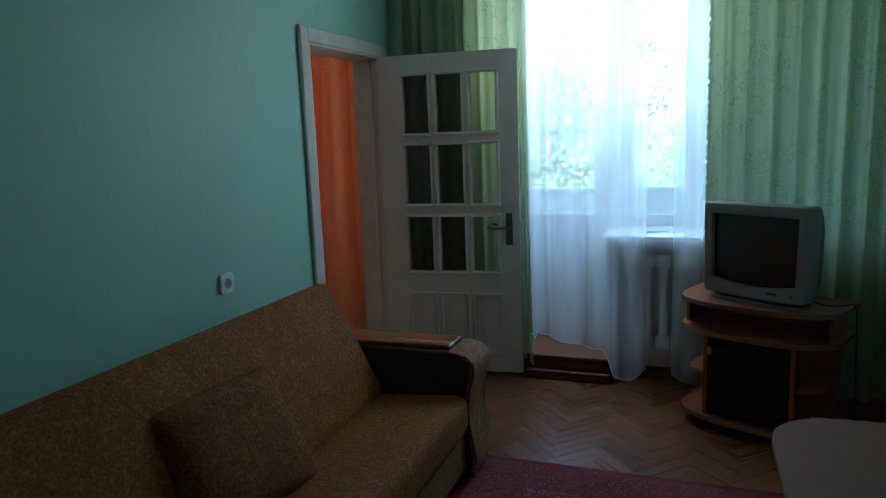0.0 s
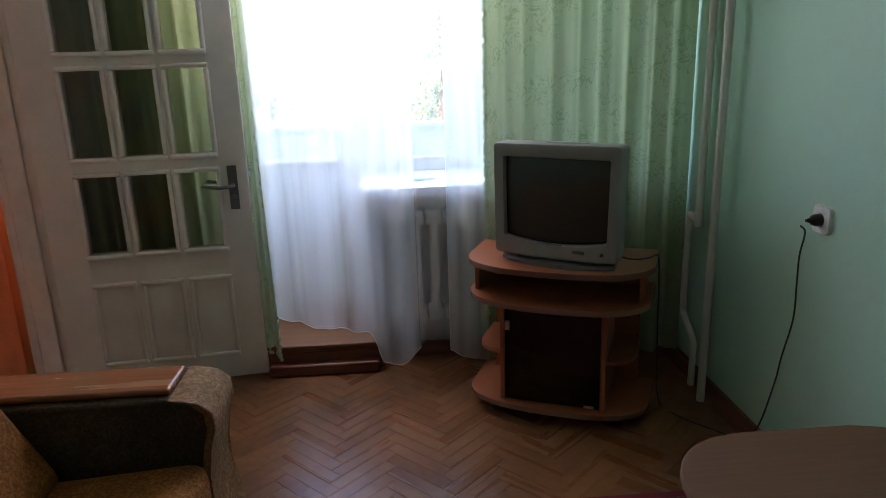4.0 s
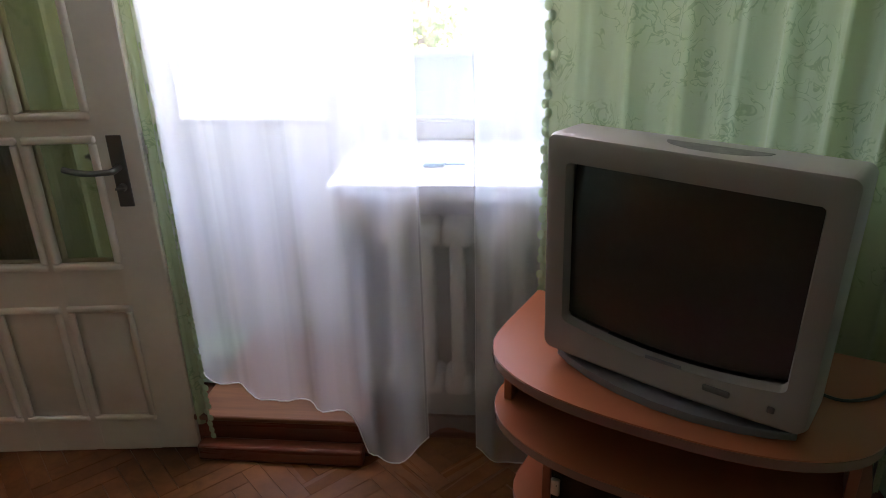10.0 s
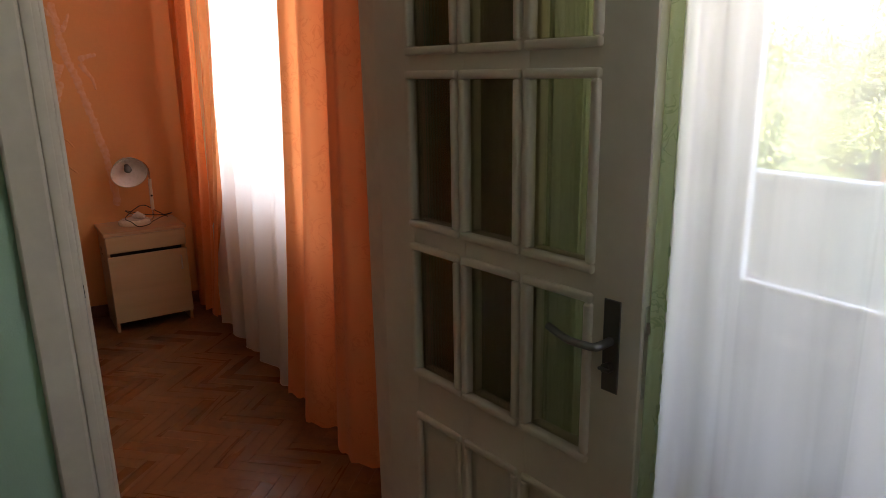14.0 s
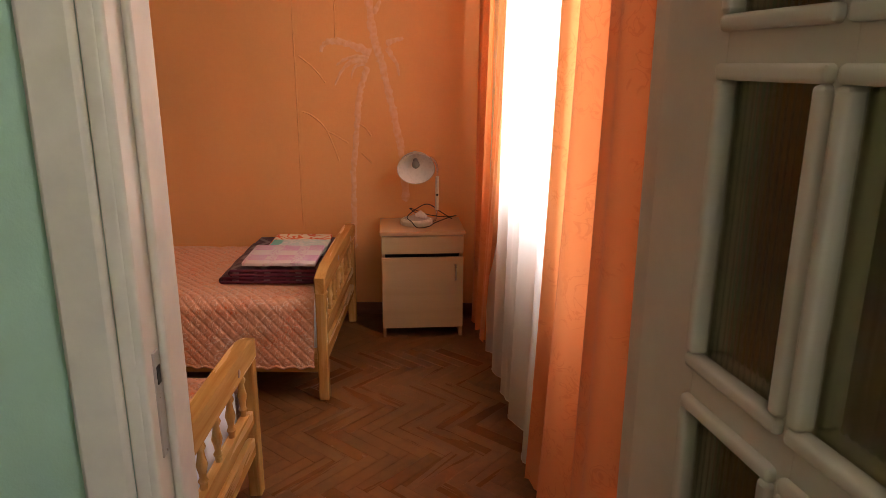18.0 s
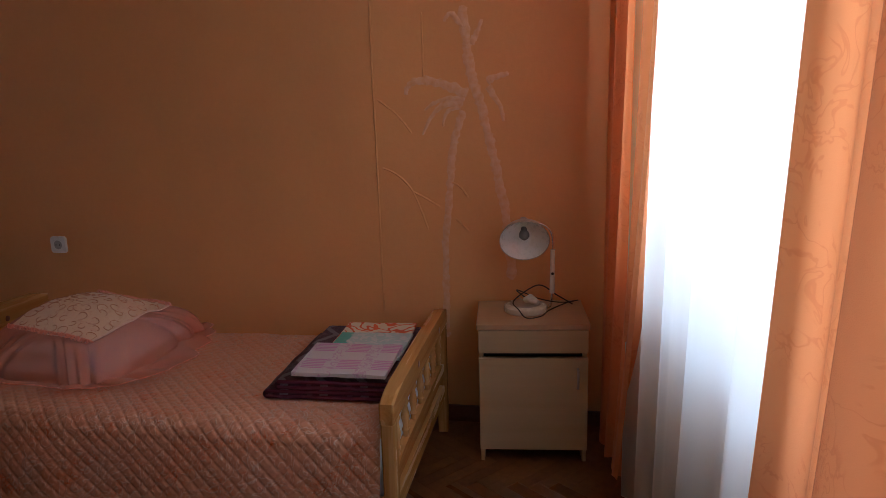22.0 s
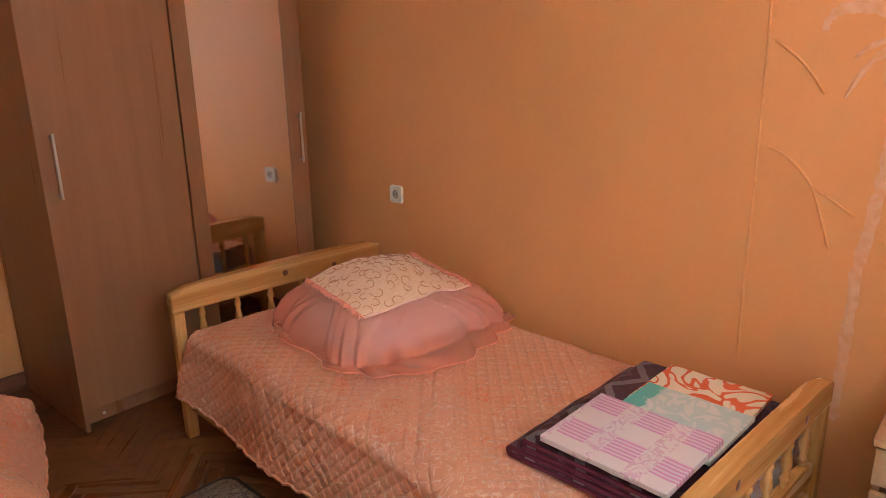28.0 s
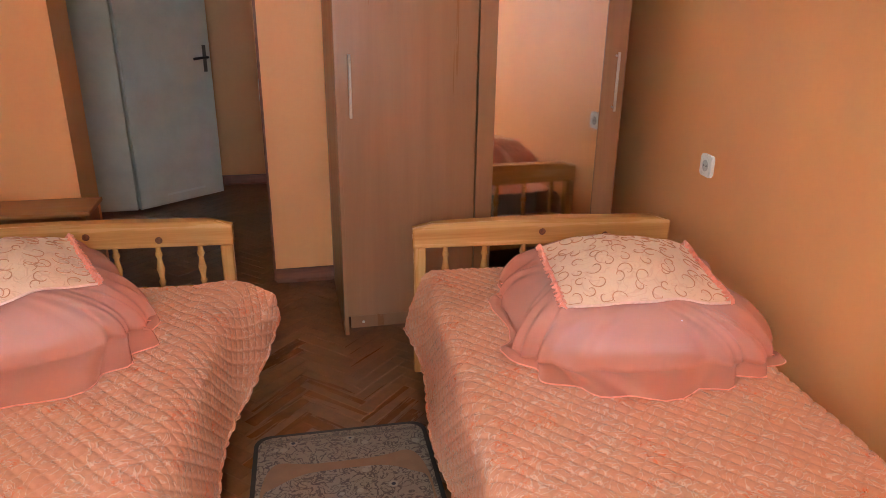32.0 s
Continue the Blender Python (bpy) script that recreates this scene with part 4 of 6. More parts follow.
# bedroom window
bwin = thing("window_2", "white wooden bedroom window behind the voile", "window", kind="structure")
bm = B()
for a, b in (((VX0, VS), (VX0 + 0.05, 2.48)), ((VX1 - 0.05, VS), (VX1, 2.48)), ((-3.80, VS + 0.05), (-3.74, 2.43)), ((VX0 + 0.05, VS), (VX1 - 0.05, VS + 0.05)), ((VX0 + 0.05, 2.43), (VX1 - 0.05, 2.48))):
    box(bm, (a[0], 4.52, a[1]), (b[0], 4.60, b[1]), 0.004)
part("frame", bm, WINDOW_WHITE, bwin)
sash(bwin, VX0 + 0.05, -3.80, VS + 0.05, 2.43, 4.535, w=0.06)
sash(bwin, -3.74, VX1 - 0.05, VS + 0.05, 2.43, 4.535, w=0.06)
bm = B(); prism(bm, rounded(VX0 + 0.001, 4.20, VX1 - 0.001, 4.515, 0.012), VS + 0.005, VS + 0.045, 0.006); solo("window_sill", bm, SILLW, "white bedroom window sill behind the voile", "window sill", kind="structure")

# ---- radiators ----
def radiator(x0, n, y, z0=0.2, z1=0.77):
    r = thing("radiator", "white painted cast-iron radiator under the window sill", "radiator", x0, y, 0)
    for i in range(n):
        bm = B()
        x = i * 0.085
        box(bm, (x + 0.010, -0.055, z0 + 0.03), (x + 0.050, -0.015, z1 - 0.03), 0.018, 3)
        box(bm, (x + 0.010, 0.015, z0 + 0.03), (x + 0.050, 0.055, z1 - 0.03), 0.018, 3)
        for z in (z0 + 0.04, z1 - 0.04):
            box(bm, (x - 0.012, -0.05, z - 0.038), (x + 0.072, 0.05, z + 0.038), 0.022, 3)
        part("section", bm, RADIATOR, r)
    for z in (z0 + 0.04, z1 - 0.04):
        bm = B(); tube(bm, [(-0.02, 0, z), (n * 0.085 + 0.02, 0, z)], 0.02, 10); part("hub", bm, RADIATOR, r)
    for k in (0.5, n - 1.5):
        bm = B(); box(bm, (k * 0.085, 0.05, z0 + 0.1), (k * 0.085 + 0.03, 0.125, z0 + 0.13)); part("bracket", bm, RADIATOR, r)
    return r
radiator(-0.80, 13, 4.125, 0.2, 0.755)

# ---- heating pipes in the corner ----
PX, PY = 0.474, 3.522
bm = B(); tube(bm, [(PX, PY, 0.0), (PX, PY, TOP)], 0.0165, 14)
tube(bm, [(PX, PY, 0.944), (PX, PY, 0.956)], 0.0188, 14)
solo("heating_pipe", bm, PIPE, "cream painted heating riser pipe in the corner", "pipe", group="corner heating pipes")
hp = thing("heating_pipe", "cream painted heating pipe with side loop in the corner", "pipe", group="corner heating pipes")
QX, QY = 0.496, 3.705
bm = B(); tube(bm, [(QX, QY, 0.745), (QX, QY, TOP)], 0.0165, 14); tube(bm, [(QX, QY, 1.025), (QX, QY, 1.037)], 0.0186, 14); part("riser", bm, PIPE, hp)
bm = B(); tube(bm, smooth_line([(QX, QY, 0.745), (QX, QY + 0.03, 0.745), (QX + 0.002, QY + 0.075, 0.75), (QX + 0.002, QY + 0.092, 0.742), (QX + 0.002, QY + 0.096, 0.71), (QX, QY + 0.096, 0.5), (QX, QY + 0.094, 0.34), (QX, QY + 0.08, 0.29), (QX, QY - 0.01, 0.225), (QX, QY - 0.033, 0.20), (QX, QY - 0.036, 0.16), (QX, QY - 0.036, 0.0)], 5), 0.0145, 12); part("loop", bm, PIPE, hp)
bm = B(); tube(bm, [(QX, QY, 0.715), (QX, QY, 0.78)], 0.019, 14); part("tee", bm, PIPE, hp)

def loft(bm, loops, first=True, last=True):
    rings = [[bm.verts.new(p) for p in l] for l in loops]
    n = len(rings[0])
    for a, b in zip(rings, rings[1:]):
        for k in range(n):
            bm.faces.new((a[k], a[(k + 1) % n], b[(k + 1) % n], b[k]))
    if first:
        bm.faces.new(list(reversed(rings[0])))
    if last:
        bm.faces.new(rings[-1])
    return bm

# ---- curtains ----
HEM = cloth("tulle_hem", (0.90, 0.91, 0.91), (0.86, 0.88, 0.88), 0.4)
GREEN_TRIM = cloth("green_curtain_trim", (0.36, 0.47, 0.29), (0.42, 0.53, 0.34), 0.32)
def curtain(name, label, mat, x0, x1, y, z1, hem, folds, amp, seed, scallop=0.0, lean=0.0, nv=60, hemmed=False, sweep=0.0, tuck=0.0, kick=0.0):
    """Hanging cloth: folds deepen downwards, hem(u) is the height of its lower edge; scallop: a waved upright edge at the u = edge side."""
    rnd = random.Random(seed)
    ph = [rnd.uniform(0, 6.28) for _ in range(4)]
    def f(u, v):
        z = z1 + (hem(u) - z1) * v
        w = u + 0.012 * math.sin(9 * u + ph[0])
        x = x0 + (x1 - x0) * w + lean * v * v * (1 - u) + sweep * v * v * u
        a = amp * (0.55 + 0.45 * v)
        d = a * (math.sin(2 * math.pi * folds * w + ph[1] + 0.5 * v) + 0.35 * math.sin(2 * math.pi * folds * 1.7 * w + ph[2] + 0.9 * v) + 0.15 * math.sin(2 * math.pi * folds * 3.1 * w + ph[3]))
        x += 0.25 * a * math.cos(2 * math.pi * folds * w + ph[1])
        x += 0.4 * kick * v ** 3 * max(0.0, (u - 0.88) / 0.12)
        if scallop:
            k = 1 - u if scallop > 0 else u
            if k < 0.001:
                x += (-1 if scallop < 0 else 1) * 0.011 * abs(math.sin(math.pi * z / 0.034))
        return Vector((x, y + d + tuck * max(0.0, 1 - u / 0.3) ** 2 - (0.055 + kick * v ** 3) * (min(1.0, max(0.0, (u - 0.90) / 0.05)) if kick else 0.0), z))
    bm = B()
    nu = max(48, int(folds * 12))
    sheet(bm, f, nu, nv)
    ob = solo(name, bm, mat, label, "curtain", angle=180)
    if hemmed:
        bm = B(); tube(bm, [f(k / nu, 1.0) for k in range(nu + 1)], 0.0026, 5); part("hem", bm, HEM, ob, "thicker white hem")
        for e in (0.0, 1.0):
            bm = B(); tube(bm, [f(e, k / nv) for k in range(nv + 1)], 0.0010, 5); part("side_hem", bm, HEM, ob)
    if scallop:
        bm = B()
        e = 1.0 if scallop > 0 else 0.0
        for k in range(120):
            c = f(e, k / 119)
            ring = [bm.verts.new((c.x + 0.009 * math.cos(a), c.y - 0.002, c.z + 0.0118 * math.sin(a))) for a in [2 * math.pi * j / 10 for j in range(10)]]
            mid = bm.verts.new((c.x, c.y - 0.004, c.z))
            for j in range(10):
                bm.faces.new((ring[j], ring[(j + 1) % 10], mid))
        part("scalloped_trim", bm, GREEN_TRIM, ob, "scalloped green trim")
    return ob

curtain("green_curtain", "pale green brocade drape with scalloped edge beside the balcony door", GREEN_CURTAIN, -2.22, -1.362, 4.118, 2.5, lambda u: 0.15 - 0.06 * max(0.0, (u - 0.88) / 0.12) ** 0.7, 9, 0.024, 3, 1, nv=300, kick=0.06)
curtain("green_curtain", "pale green brocade drape with scalloped edge behind the television", GREEN_CURTAIN, -0.362, 0.522, 3.93, 2.5, lambda u: 0.06 + 0.01 * math.sin(7 * u), 8, 0.026, 5, -1, nv=300)
def hem_a(u):
    if u < 0.66:
        return 0.345 - 0.33 * u + 0.2 * u * u
    k = min(1.0, (u - 0.66) / 0.10)
    return 0.21 - 0.17 * k * k * (3 - 2 * k) + 0.07 * max(0.0, (u - 0.84) / 0.16) ** 2
curtain("tulle_curtain", "sheer white tulle hanging before the balcony door", TULLE, -1.455, -0.678, 3.985, 2.5, hem_a, 4.3, 0.020, 8, hemmed=True, tuck=0.14)
curtain("tulle_curtain", "sheer white tulle strip hanging before the radiator", TULLE, -0.543, 0.02, 3.985, 2.5, lambda u: 0.06 + 0.03 * math.cos(12 * u), 3.2, 0.019, 9, hemmed=True)
curtain("tulle_curtain", "thin set-back fold of sheer white tulle before the sill", TULLE_THIN, -0.692, -0.530, 4.005, 2.5, lambda u: 0.115 + 0.03 * math.sin(math.pi * u), 1.5, 0.006, 21)
curtain("orange_curtain", "bright orange drape beside the nightstand", ORANGE_CURTAIN, -4.93, -4.04, 4.05, 2.5, lambda u: 0.06 + 0.008 * math.sin(60 * u), 4.2, 0.030, 11, nv=40, sweep=-0.49)
curtain("voile_curtain", "sheer white voile before the bedroom window", TULLE_B, -4.45, -3.06, 4.06, 2.5, lambda u: 0.05 + 0.01 * math.sin(14 * u), 5.0, 0.026, 13, lean=-0.02, hemmed=True, sweep=-0.2)
curtain("orange_curtain", "bright orange drape hanging near the doorway", ORANGE_CURTAIN, -3.09, -2.51, 4.025, 2.5, lambda u: 0.05 + 0.008 * math.sin(70 * u), 2.6, 0.034, 17, nv=40, lean=-0.27)
for x0, x1, y in ((LW + 0.02, LE - 0.02, 4.0), (FAR + 0.02, BE - 0.03, 4.05)):
    bm = B(); tube(bm, [(x0, y, 2.52), (x1, y, 2.52)], 0.014, 10); solo("curtain_rail", bm, WHITE, "plain white curtain rail under the ceiling", "curtain rail")

# ---- television on its stand ----
STAND = (-0.15, 3.515)
def shelf_outline(hw, front, v0=0.06):
    """Square back corners and a front bowed round into the sides."""
    out = [(hw, 0.25), (-hw, 0.25)]
    n = 26
    for k in range(n + 1):
        a = math.pi * k / n
        c, q = math.cos(a), max(0.0, math.sin(a))
        out.append((-hw * math.copysign(abs(c) ** (2 / 2.6), c), v0 - (v0 - front) * q ** (2 / 2.6)))
    return out

def tv_stand():
    s = thing("tv_stand", "cherry brown laminate television stand with steel edging and smoked glass door", "tv stand", STAND[0], STAND[1], 0, -24)
    def board(name, hw, front, z0, z1):
        o = shelf_outline(hw, front)
        bm = B(); prism(bm, o, z0, z1, 0.002); b = part(name, bm, CHERRY, s)
        bm = B(); prism(bm, [(x * 1.005, y * 1.007 if y < 0.2 else y - 0.01) for x, y in o], z0 + 0.001, z1 - 0.003, 0.002); part("edging", bm, EDGING, b, "thin steel edging strip")
    board("top", 0.368, -0.168, 0.632, 0.655)
    board("shelf", 0.362, -0.17, 0.492, 0.514)
    board("base", 0.368, -0.140, 0.052, 0.075)
    for x in (-0.20, 0.20):
        bm = B(); box(bm, (x - 0.009, -0.10, 0.076), (x + 0.009, 0.2, 0.491), 0.001); part("side_panel", bm, CHERRY, s)
    for x in (-0.325, 0.325):
        bm = B(); box(bm, (x - 0.009, -0.02, 0.515), (x + 0.009, 0.2, 0.631), 0.001); part("upper_side", bm, CHERRY, s)
    bm = B(); box(bm, (-0.31, 0.2005, 0.076), (0.31, 0.215, 0.631)); part("back_panel", bm, CHERRY, s)
    for sx in (-1, 1):
        o = [(sx * 0.21, 0.19)] + [(sx * (0.21 + 0.105 * math.sin(radians(a))), 0.02 - 0.115 * math.cos(radians(a))) for a in range(0, 100, 15)] + [(sx * 0.315, 0.19)]
        bm = B(); prism(bm, o, 0.275, 0.293, 0.002); part("corner_shelf", bm, CHERRY, s)
    bm = B(); box(bm, (-0.188, -0.102, 0.085), (0.188, -0.097, 0.485), 0.001); g = part("glass_door", bm, SMOKED, s, "dark smoked glass door")
    bm = B(); box(bm, (-0.186, -0.112, 0.385), (-0.168, -0.102, 0.425), 0.002); part("door_pull", bm, STEEL, g)
    bm = B(); box(bm, (0.13, -0.106, 0.087), (0.17, -0.102, 0.097), 0.001); part("hinge", bm, STEEL, g)
    for x, y in ((-0.25, -0.03), (0.25, -0.03), (-0.25, 0.18), (0.25, 0.18)):
        bm = B(); lathe(bm, [(0.022, 0.0), (0.024, 0.004), (0.024, 0.03), (0.012, 0.036), (0.012, 0.051)], 12, pose(x, y, 0)); part("castor", bm, BLACK, s)
tv_stand()

def television():
    tv = thing("television", "silver grey tube television with dark screen, switched off", "television", -0.109, 3.554, 0.6555, -34)
    cx, y0 = 0.0, -0.14
    W, H, zb = 0.498, 0.431, 0.032
    def bottom_split(pts, n):
        """More points along the straight lower edge, so that it can bow."""
        a, b = pts[n], pts[n + 1]
        return pts[:n + 1] + [(a[0] + (b[0] - a[0]) * k / 8, a[1]) for k in range(1, 8)] + pts[n + 1:]
    def loop(w, h, r, y, zc, bow=0.0, n=6):
        pts = []
        for x, z in bottom_split(rounded(-w / 2, -h / 2, w / 2, h / 2, r, n), n):
            low = max(0.0, -2 * z / h)
            pts.append((cx + x * (1 - 0.03 * low ** 2), y, zc + z - (bow + 0.008 * low ** 3) * (1 - (2 * x / w) ** 2) * (1 if z < 0 else 0)))
        return pts
    zc = zb + H / 2
    bm = B()
    loft(bm, [loop(W - 0.03, H - 0.03, 0.012, y0 + 0.15, zc), loop(W - 0.002, H - 0.004, 0.016, y0 + 0.10, zc), loop(W, H, 0.017, y0 + 0.014, zc), loop(W - 0.007, H - 0.007, 0.015, y0 + 0.003, zc), loop(W - 0.02, H - 0.02, 0.012, y0, zc),
              loop(0.418, 0.312, 0.010, y0 + 0.004, zc + 0.009, 0.014), loop(0.408, 0.302, 0.007, y0 + 0.024, zc + 0.009, 0.014)], True, False)
    part("cabinet_front", bm, TVGREY, tv)
    bm = B()
    def scr(u, v):
        x, z = (u - 0.5) * 0.410, (v - 0.5) * 0.304
        return Vector((cx + x, y0 + 0.017 + 0.02 * ((2 * u - 1) ** 2 + (2 * v - 1) ** 2) * 0.5, zc + 0.009 + z - (0.014 * (1 - (2 * u - 1) ** 2) if v < 0.5 else 0)))
    sheet(bm, scr, 16, 12); part("screen", bm, SCREEN, tv, "dark glossy picture tube", angle=180)
    bm = B()
    loft(bm, [loop(W - 0.032, H - 0.032, 0.03, y0 + 0.148, zc), loop(W - 0.06, H - 0.05, 0.04, y0 + 0.2, zc - 0.004), loop(W - 0.20, H - 0.16, 0.04, y0 + 0.36, zc - 0.03), loop(W - 0.26, H - 0.22, 0.04, y0 + 0.40, zc - 0.03)])
    part("back_housing", bm, TVBACK, tv)
    bm = B()
    prism(bm, [(cx - 0.226, y0 + 0.035)] + [(cx + x, y0 + 0.03 - 0.055 * (1 - (x / 0.226) ** 2)) for x in (-0.19, -0.14, -0.07, 0, 0.07, 0.14, 0.19)] + [(cx + 0.226, y0 + 0.035), (cx + 0.21, y0 + 0.13), (cx - 0.21, y0 + 0.13)], 0.0, 0.016, 0.003)
    part("foot", bm, TVBASE, tv, "curved blue-grey base strip")
    bm = B(); box(bm, (cx - 0.16, y0 + 0.02, 0.018), (cx + 0.16, y0 + 0.2, 0.036), 0.003); part("neck", bm, TVBACK, tv)
    bm = B()
    prism(bm, [(x * 0.085, 0.03 + 0.04 * (-1 if 0 else 1) * 0 + y) for x, y in [(math.cos(radians(a)), 0.045 * math.sin(radians(a))) for a in range(180, 361, 15)]], 0, 0.004, 0.001, pose(cx + 0.03, y0 + 0.035, zb + H - 0.004))
    part("top_grip", bm, TVBACK, tv, "dark recessed grip on top")
    for x, w, h, mat in ((0.075, 0.046, 0.012, TVBACK), (0.18, 0.012, 0.012, TVBACK)):
        bm = B(); box(bm, (cx + x, y0 - 0.002, zb + 0.026), (cx + x + w, y0 + 0.004, zb + 0.026 + h), 0.002); part("control_panel" if w > 0.02 else "button", bm, mat, tv)
    bm = B(); box(bm, (cx - 0.03, y0 - 0.001, zb + 0.05), (cx + 0.035, y0 + 0.003, zb + 0.056), 0.0005); part("badge", bm, TVBASE, tv)
television()
bm = B(); tube(bm, smooth_line([(0.06, 3.52, 0.668), (0.13, 3.46, 0.660), (0.20, 3.47, 0.660), (0.243, 3.50, 0.660), (0.262, 3.52, 0.60), (0.275, 3.53, 0.3), (0.29, 3.52, 0.02), (0.33, 3.40, 0.005), (0.42, 3.28, 0.005), (0.47, 3.22, 0.01), (0.485, 3.103, 0.102), (0.515, 3.071, 0.292), (0.515, 3.043, 0.416), (0.515, 3.002, 0.567), (0.515, 3.004, 0.685), (0.515, 3.007, 0.783), (0.515, 2.991, 0.864), (0.485, 2.969, 0.893)], 6), 0.0032, 6)
solo("power_cable", bm, BLACK, "thin black television cable running to the wall socket", "cable")

# ---- wall sockets ----
# white plastic greyed: the shade inside the socket well is put into the colour
SOCKET_SHADE = plain("socket_well_shade", (0.40, 0.39, 0.37), 0.5)
def socket(x, y, z, rz, plug=False):
    s = thing("wall_socket", "white wall socket with black plug" if plug else "white square wall socket, empty", "socket", x, y, z, rz)
    bm = B(); prism(bm, rounded(-0.041, -0.041, 0.041, 0.041, 0.010), 0, 0.014, 0.004, pose(0, 0, 0, 90)); part("cover", bm, SOCKET, s)
    bm = B(); lathe(bm, [(0.023, 0.0135), (0.027, 0.0165), (0.0235, 0.0165), (0.0225, 0.0148)], 24, pose(0, 0, 0, 90)); w = part("well_ring", bm, SOCKET, s)
    bm = B(); lathe(bm, [(0.0222, 0.0140), (0.0222, 0.0151)], 24, pose(0, 0, 0, 90)); part("well_floor", bm, SOCKET_SHADE, w)
    if plug:
        bm = B(); lathe(bm, [(0.018, 0.009), (0.019, 0.03), (0.015, 0.042), (0.008, 0.048), (0.005, 0.06)], 16, pose(0, 0, 0, 90)); part("plug", bm, BLACK, s, "black plug")
    else:
        for dx in (-0.0095, 0.0095):
            # dark peg painted as the shade in a pin hole
            bm = B(); lathe(bm, [(0.0028, 0.0075), (0.0028, 0.0172)], 8, pose(dx, 0, 0, 90)); part("hole", bm, RECESS_SHADE, s)
socket(LW, 2.385, 0.90, 90)
socket(LE, 2.93, 0.92, -90, True)
socket(-5.36, 1.42, 0.825, 84.5)

# ---- sofa ----
def sofa():
    s = thing("sofa", "golden brown chenille sofa with wood-topped arms against the green wall", "sofa", -1.83, 1.655, -0.006)
    L = 1.04
    bm = B(); box(bm, (-0.1, -L + 0.005, 0.225), (0.52, L - 0.005, 0.36), 0.055, 5)
    for v in bm.verts:
        if v.co.z > 0.3:
            v.co.z += 0.075 * (v.co.x + 0.1)
    part("seat_cushion", bm, SOFA, s)
    bm = B(); box(bm, (-0.25, -L + 0.006, 0.05), (0.49, L - 0.006, 0.222), 0.012, 2); part("base", bm, SOFA_FRONT, s)
    bm = B(); box(bm, (0.0, -L + 0.008, -0.13), (0.585, L - 0.008, 0.0), 0.05, 4, pose(0.03, 0, 0.30, 0, 0, 0) @ Matrix.Rotation(radians(-118), 4, 'Y')); part("backrest", bm, SOFA, s)
    prof = [(-0.33, 0.03), (-0.33, 0.54), (-0.30, 0.57), (0.44, 0.572), (0.50, 0.56), (0.535, 0.53), (0.54, 0.48), (0.52, 0.42), (0.505, 0.34), (0.505, 0.26), (0.525, 0.18), (0.54, 0.10), (0.525, 0.03)]
    for sy in (-1, 1):
        a, b = sy * L, sy * (L + 0.22)
        bm = B(); prism(bm, [(x - (0.012 if x > 0.4 else 0), z) for x, z in prof], -max(a, b), -min(a, b), 0.01, Matrix.Rotation(radians(90), 4, 'X')); arm = part("arm", bm, SOFA_SIDE, s, "dark brown upholstered arm")
        bm = B()
        front = [p for p in prof if p[0] >= 0.44]
        pts = front + [(x - 0.02, z) for x, z in reversed(front)]
        prism(bm, [(x + 0.002, z) for x, z in pts], -max(a, b) - 0.004, -min(a, b) + 0.004, 0.004, Matrix.Rotation(radians(90), 4, 'X')); part("arm_front", bm, SOFA_FRONT, arm, "beige figured scroll front")
        bm = B(); box(bm, (-0.28, a + sy * 0.03, 0.571), (0.42, b - sy * 0.03, 0.592), 0.008, 3); part("arm_top", bm, ARMWOOD, arm, "varnished reddish wooden arm top")
    for x in (-0.2, 0.42):
        for y in (-0.95, 0.95):
            bm = B(); lathe(bm, [(0.02, 0), (0.025, 0.055)], 10, pose(x, y, 0)); part("leg", bm, BLACK, s)
sofa()

def pillow_shape(bm, w, h, t, n=14, pinch=0.06, m=None):
    """A stuffed cushion with pinched corners."""
    for side in (1, -1):
        def f(u, v):
            a, b = 2 * u - 1, 2 * v - 1
            e = max(0.0, (1 - a ** 4)) * max(0.0, (1 - b ** 4))
            k = 1 - pinch * (1 - e) * (1 - 0.5 * (abs(a * b)))
            return Vector((a * w / 2 * k, side * t / 2 * e ** 0.5 + 0.006 * noise.noise((a * 2.2, b * 2.2, side)), b * h / 2 * k))
        sheet(bm, f, n, n)
    bmesh.ops.remove_doubles(bm, verts=bm.verts, dist=0.004)
    if m is not None:
        bmesh.ops.transform(bm, matrix=m, verts=bm.verts)
    return bm
bm = B(); pillow_shape(bm, 0.52, 0.44, 0.15, 18, 0.05)
cu = solo("cushion", bm, CUSHION, "square gold-brown cushion leaning on the sofa back", "cushion", angle=180)
cu.matrix_world = pose(-1.755, 1.71, 0.535, -33, 0, 82) @ pose(0, 0, 0, 0, 1, 0)

# ---- table ----
tb = thing("coffee_table", "low brown veneered coffee table with rounded corners", "table", 0.13, 1.82, 0)
bm = B(); prism(bm, rounded(-0.335, -0.53, 0.335, 0.53, 0.20, 8), 0.548, 0.57, 0.004); part("tabletop", bm, TABLEWOOD, tb)
for x in (-0.22, 0.22):
    for y in (-0.42, 0.42):
        bm = B(); box(bm, (x - 0.022, y - 0.022, 0), (x + 0.022, y + 0.022, 0.547), 0.004); part("leg", bm, TABLEWOOD, tb)
for y in (-0.42, 0.42):
    bm = B(); box(bm, (-0.2, y - 0.01, 0.48), (0.2, y + 0.01, 0.547)); part("apron", bm, TABLEWOOD, tb)

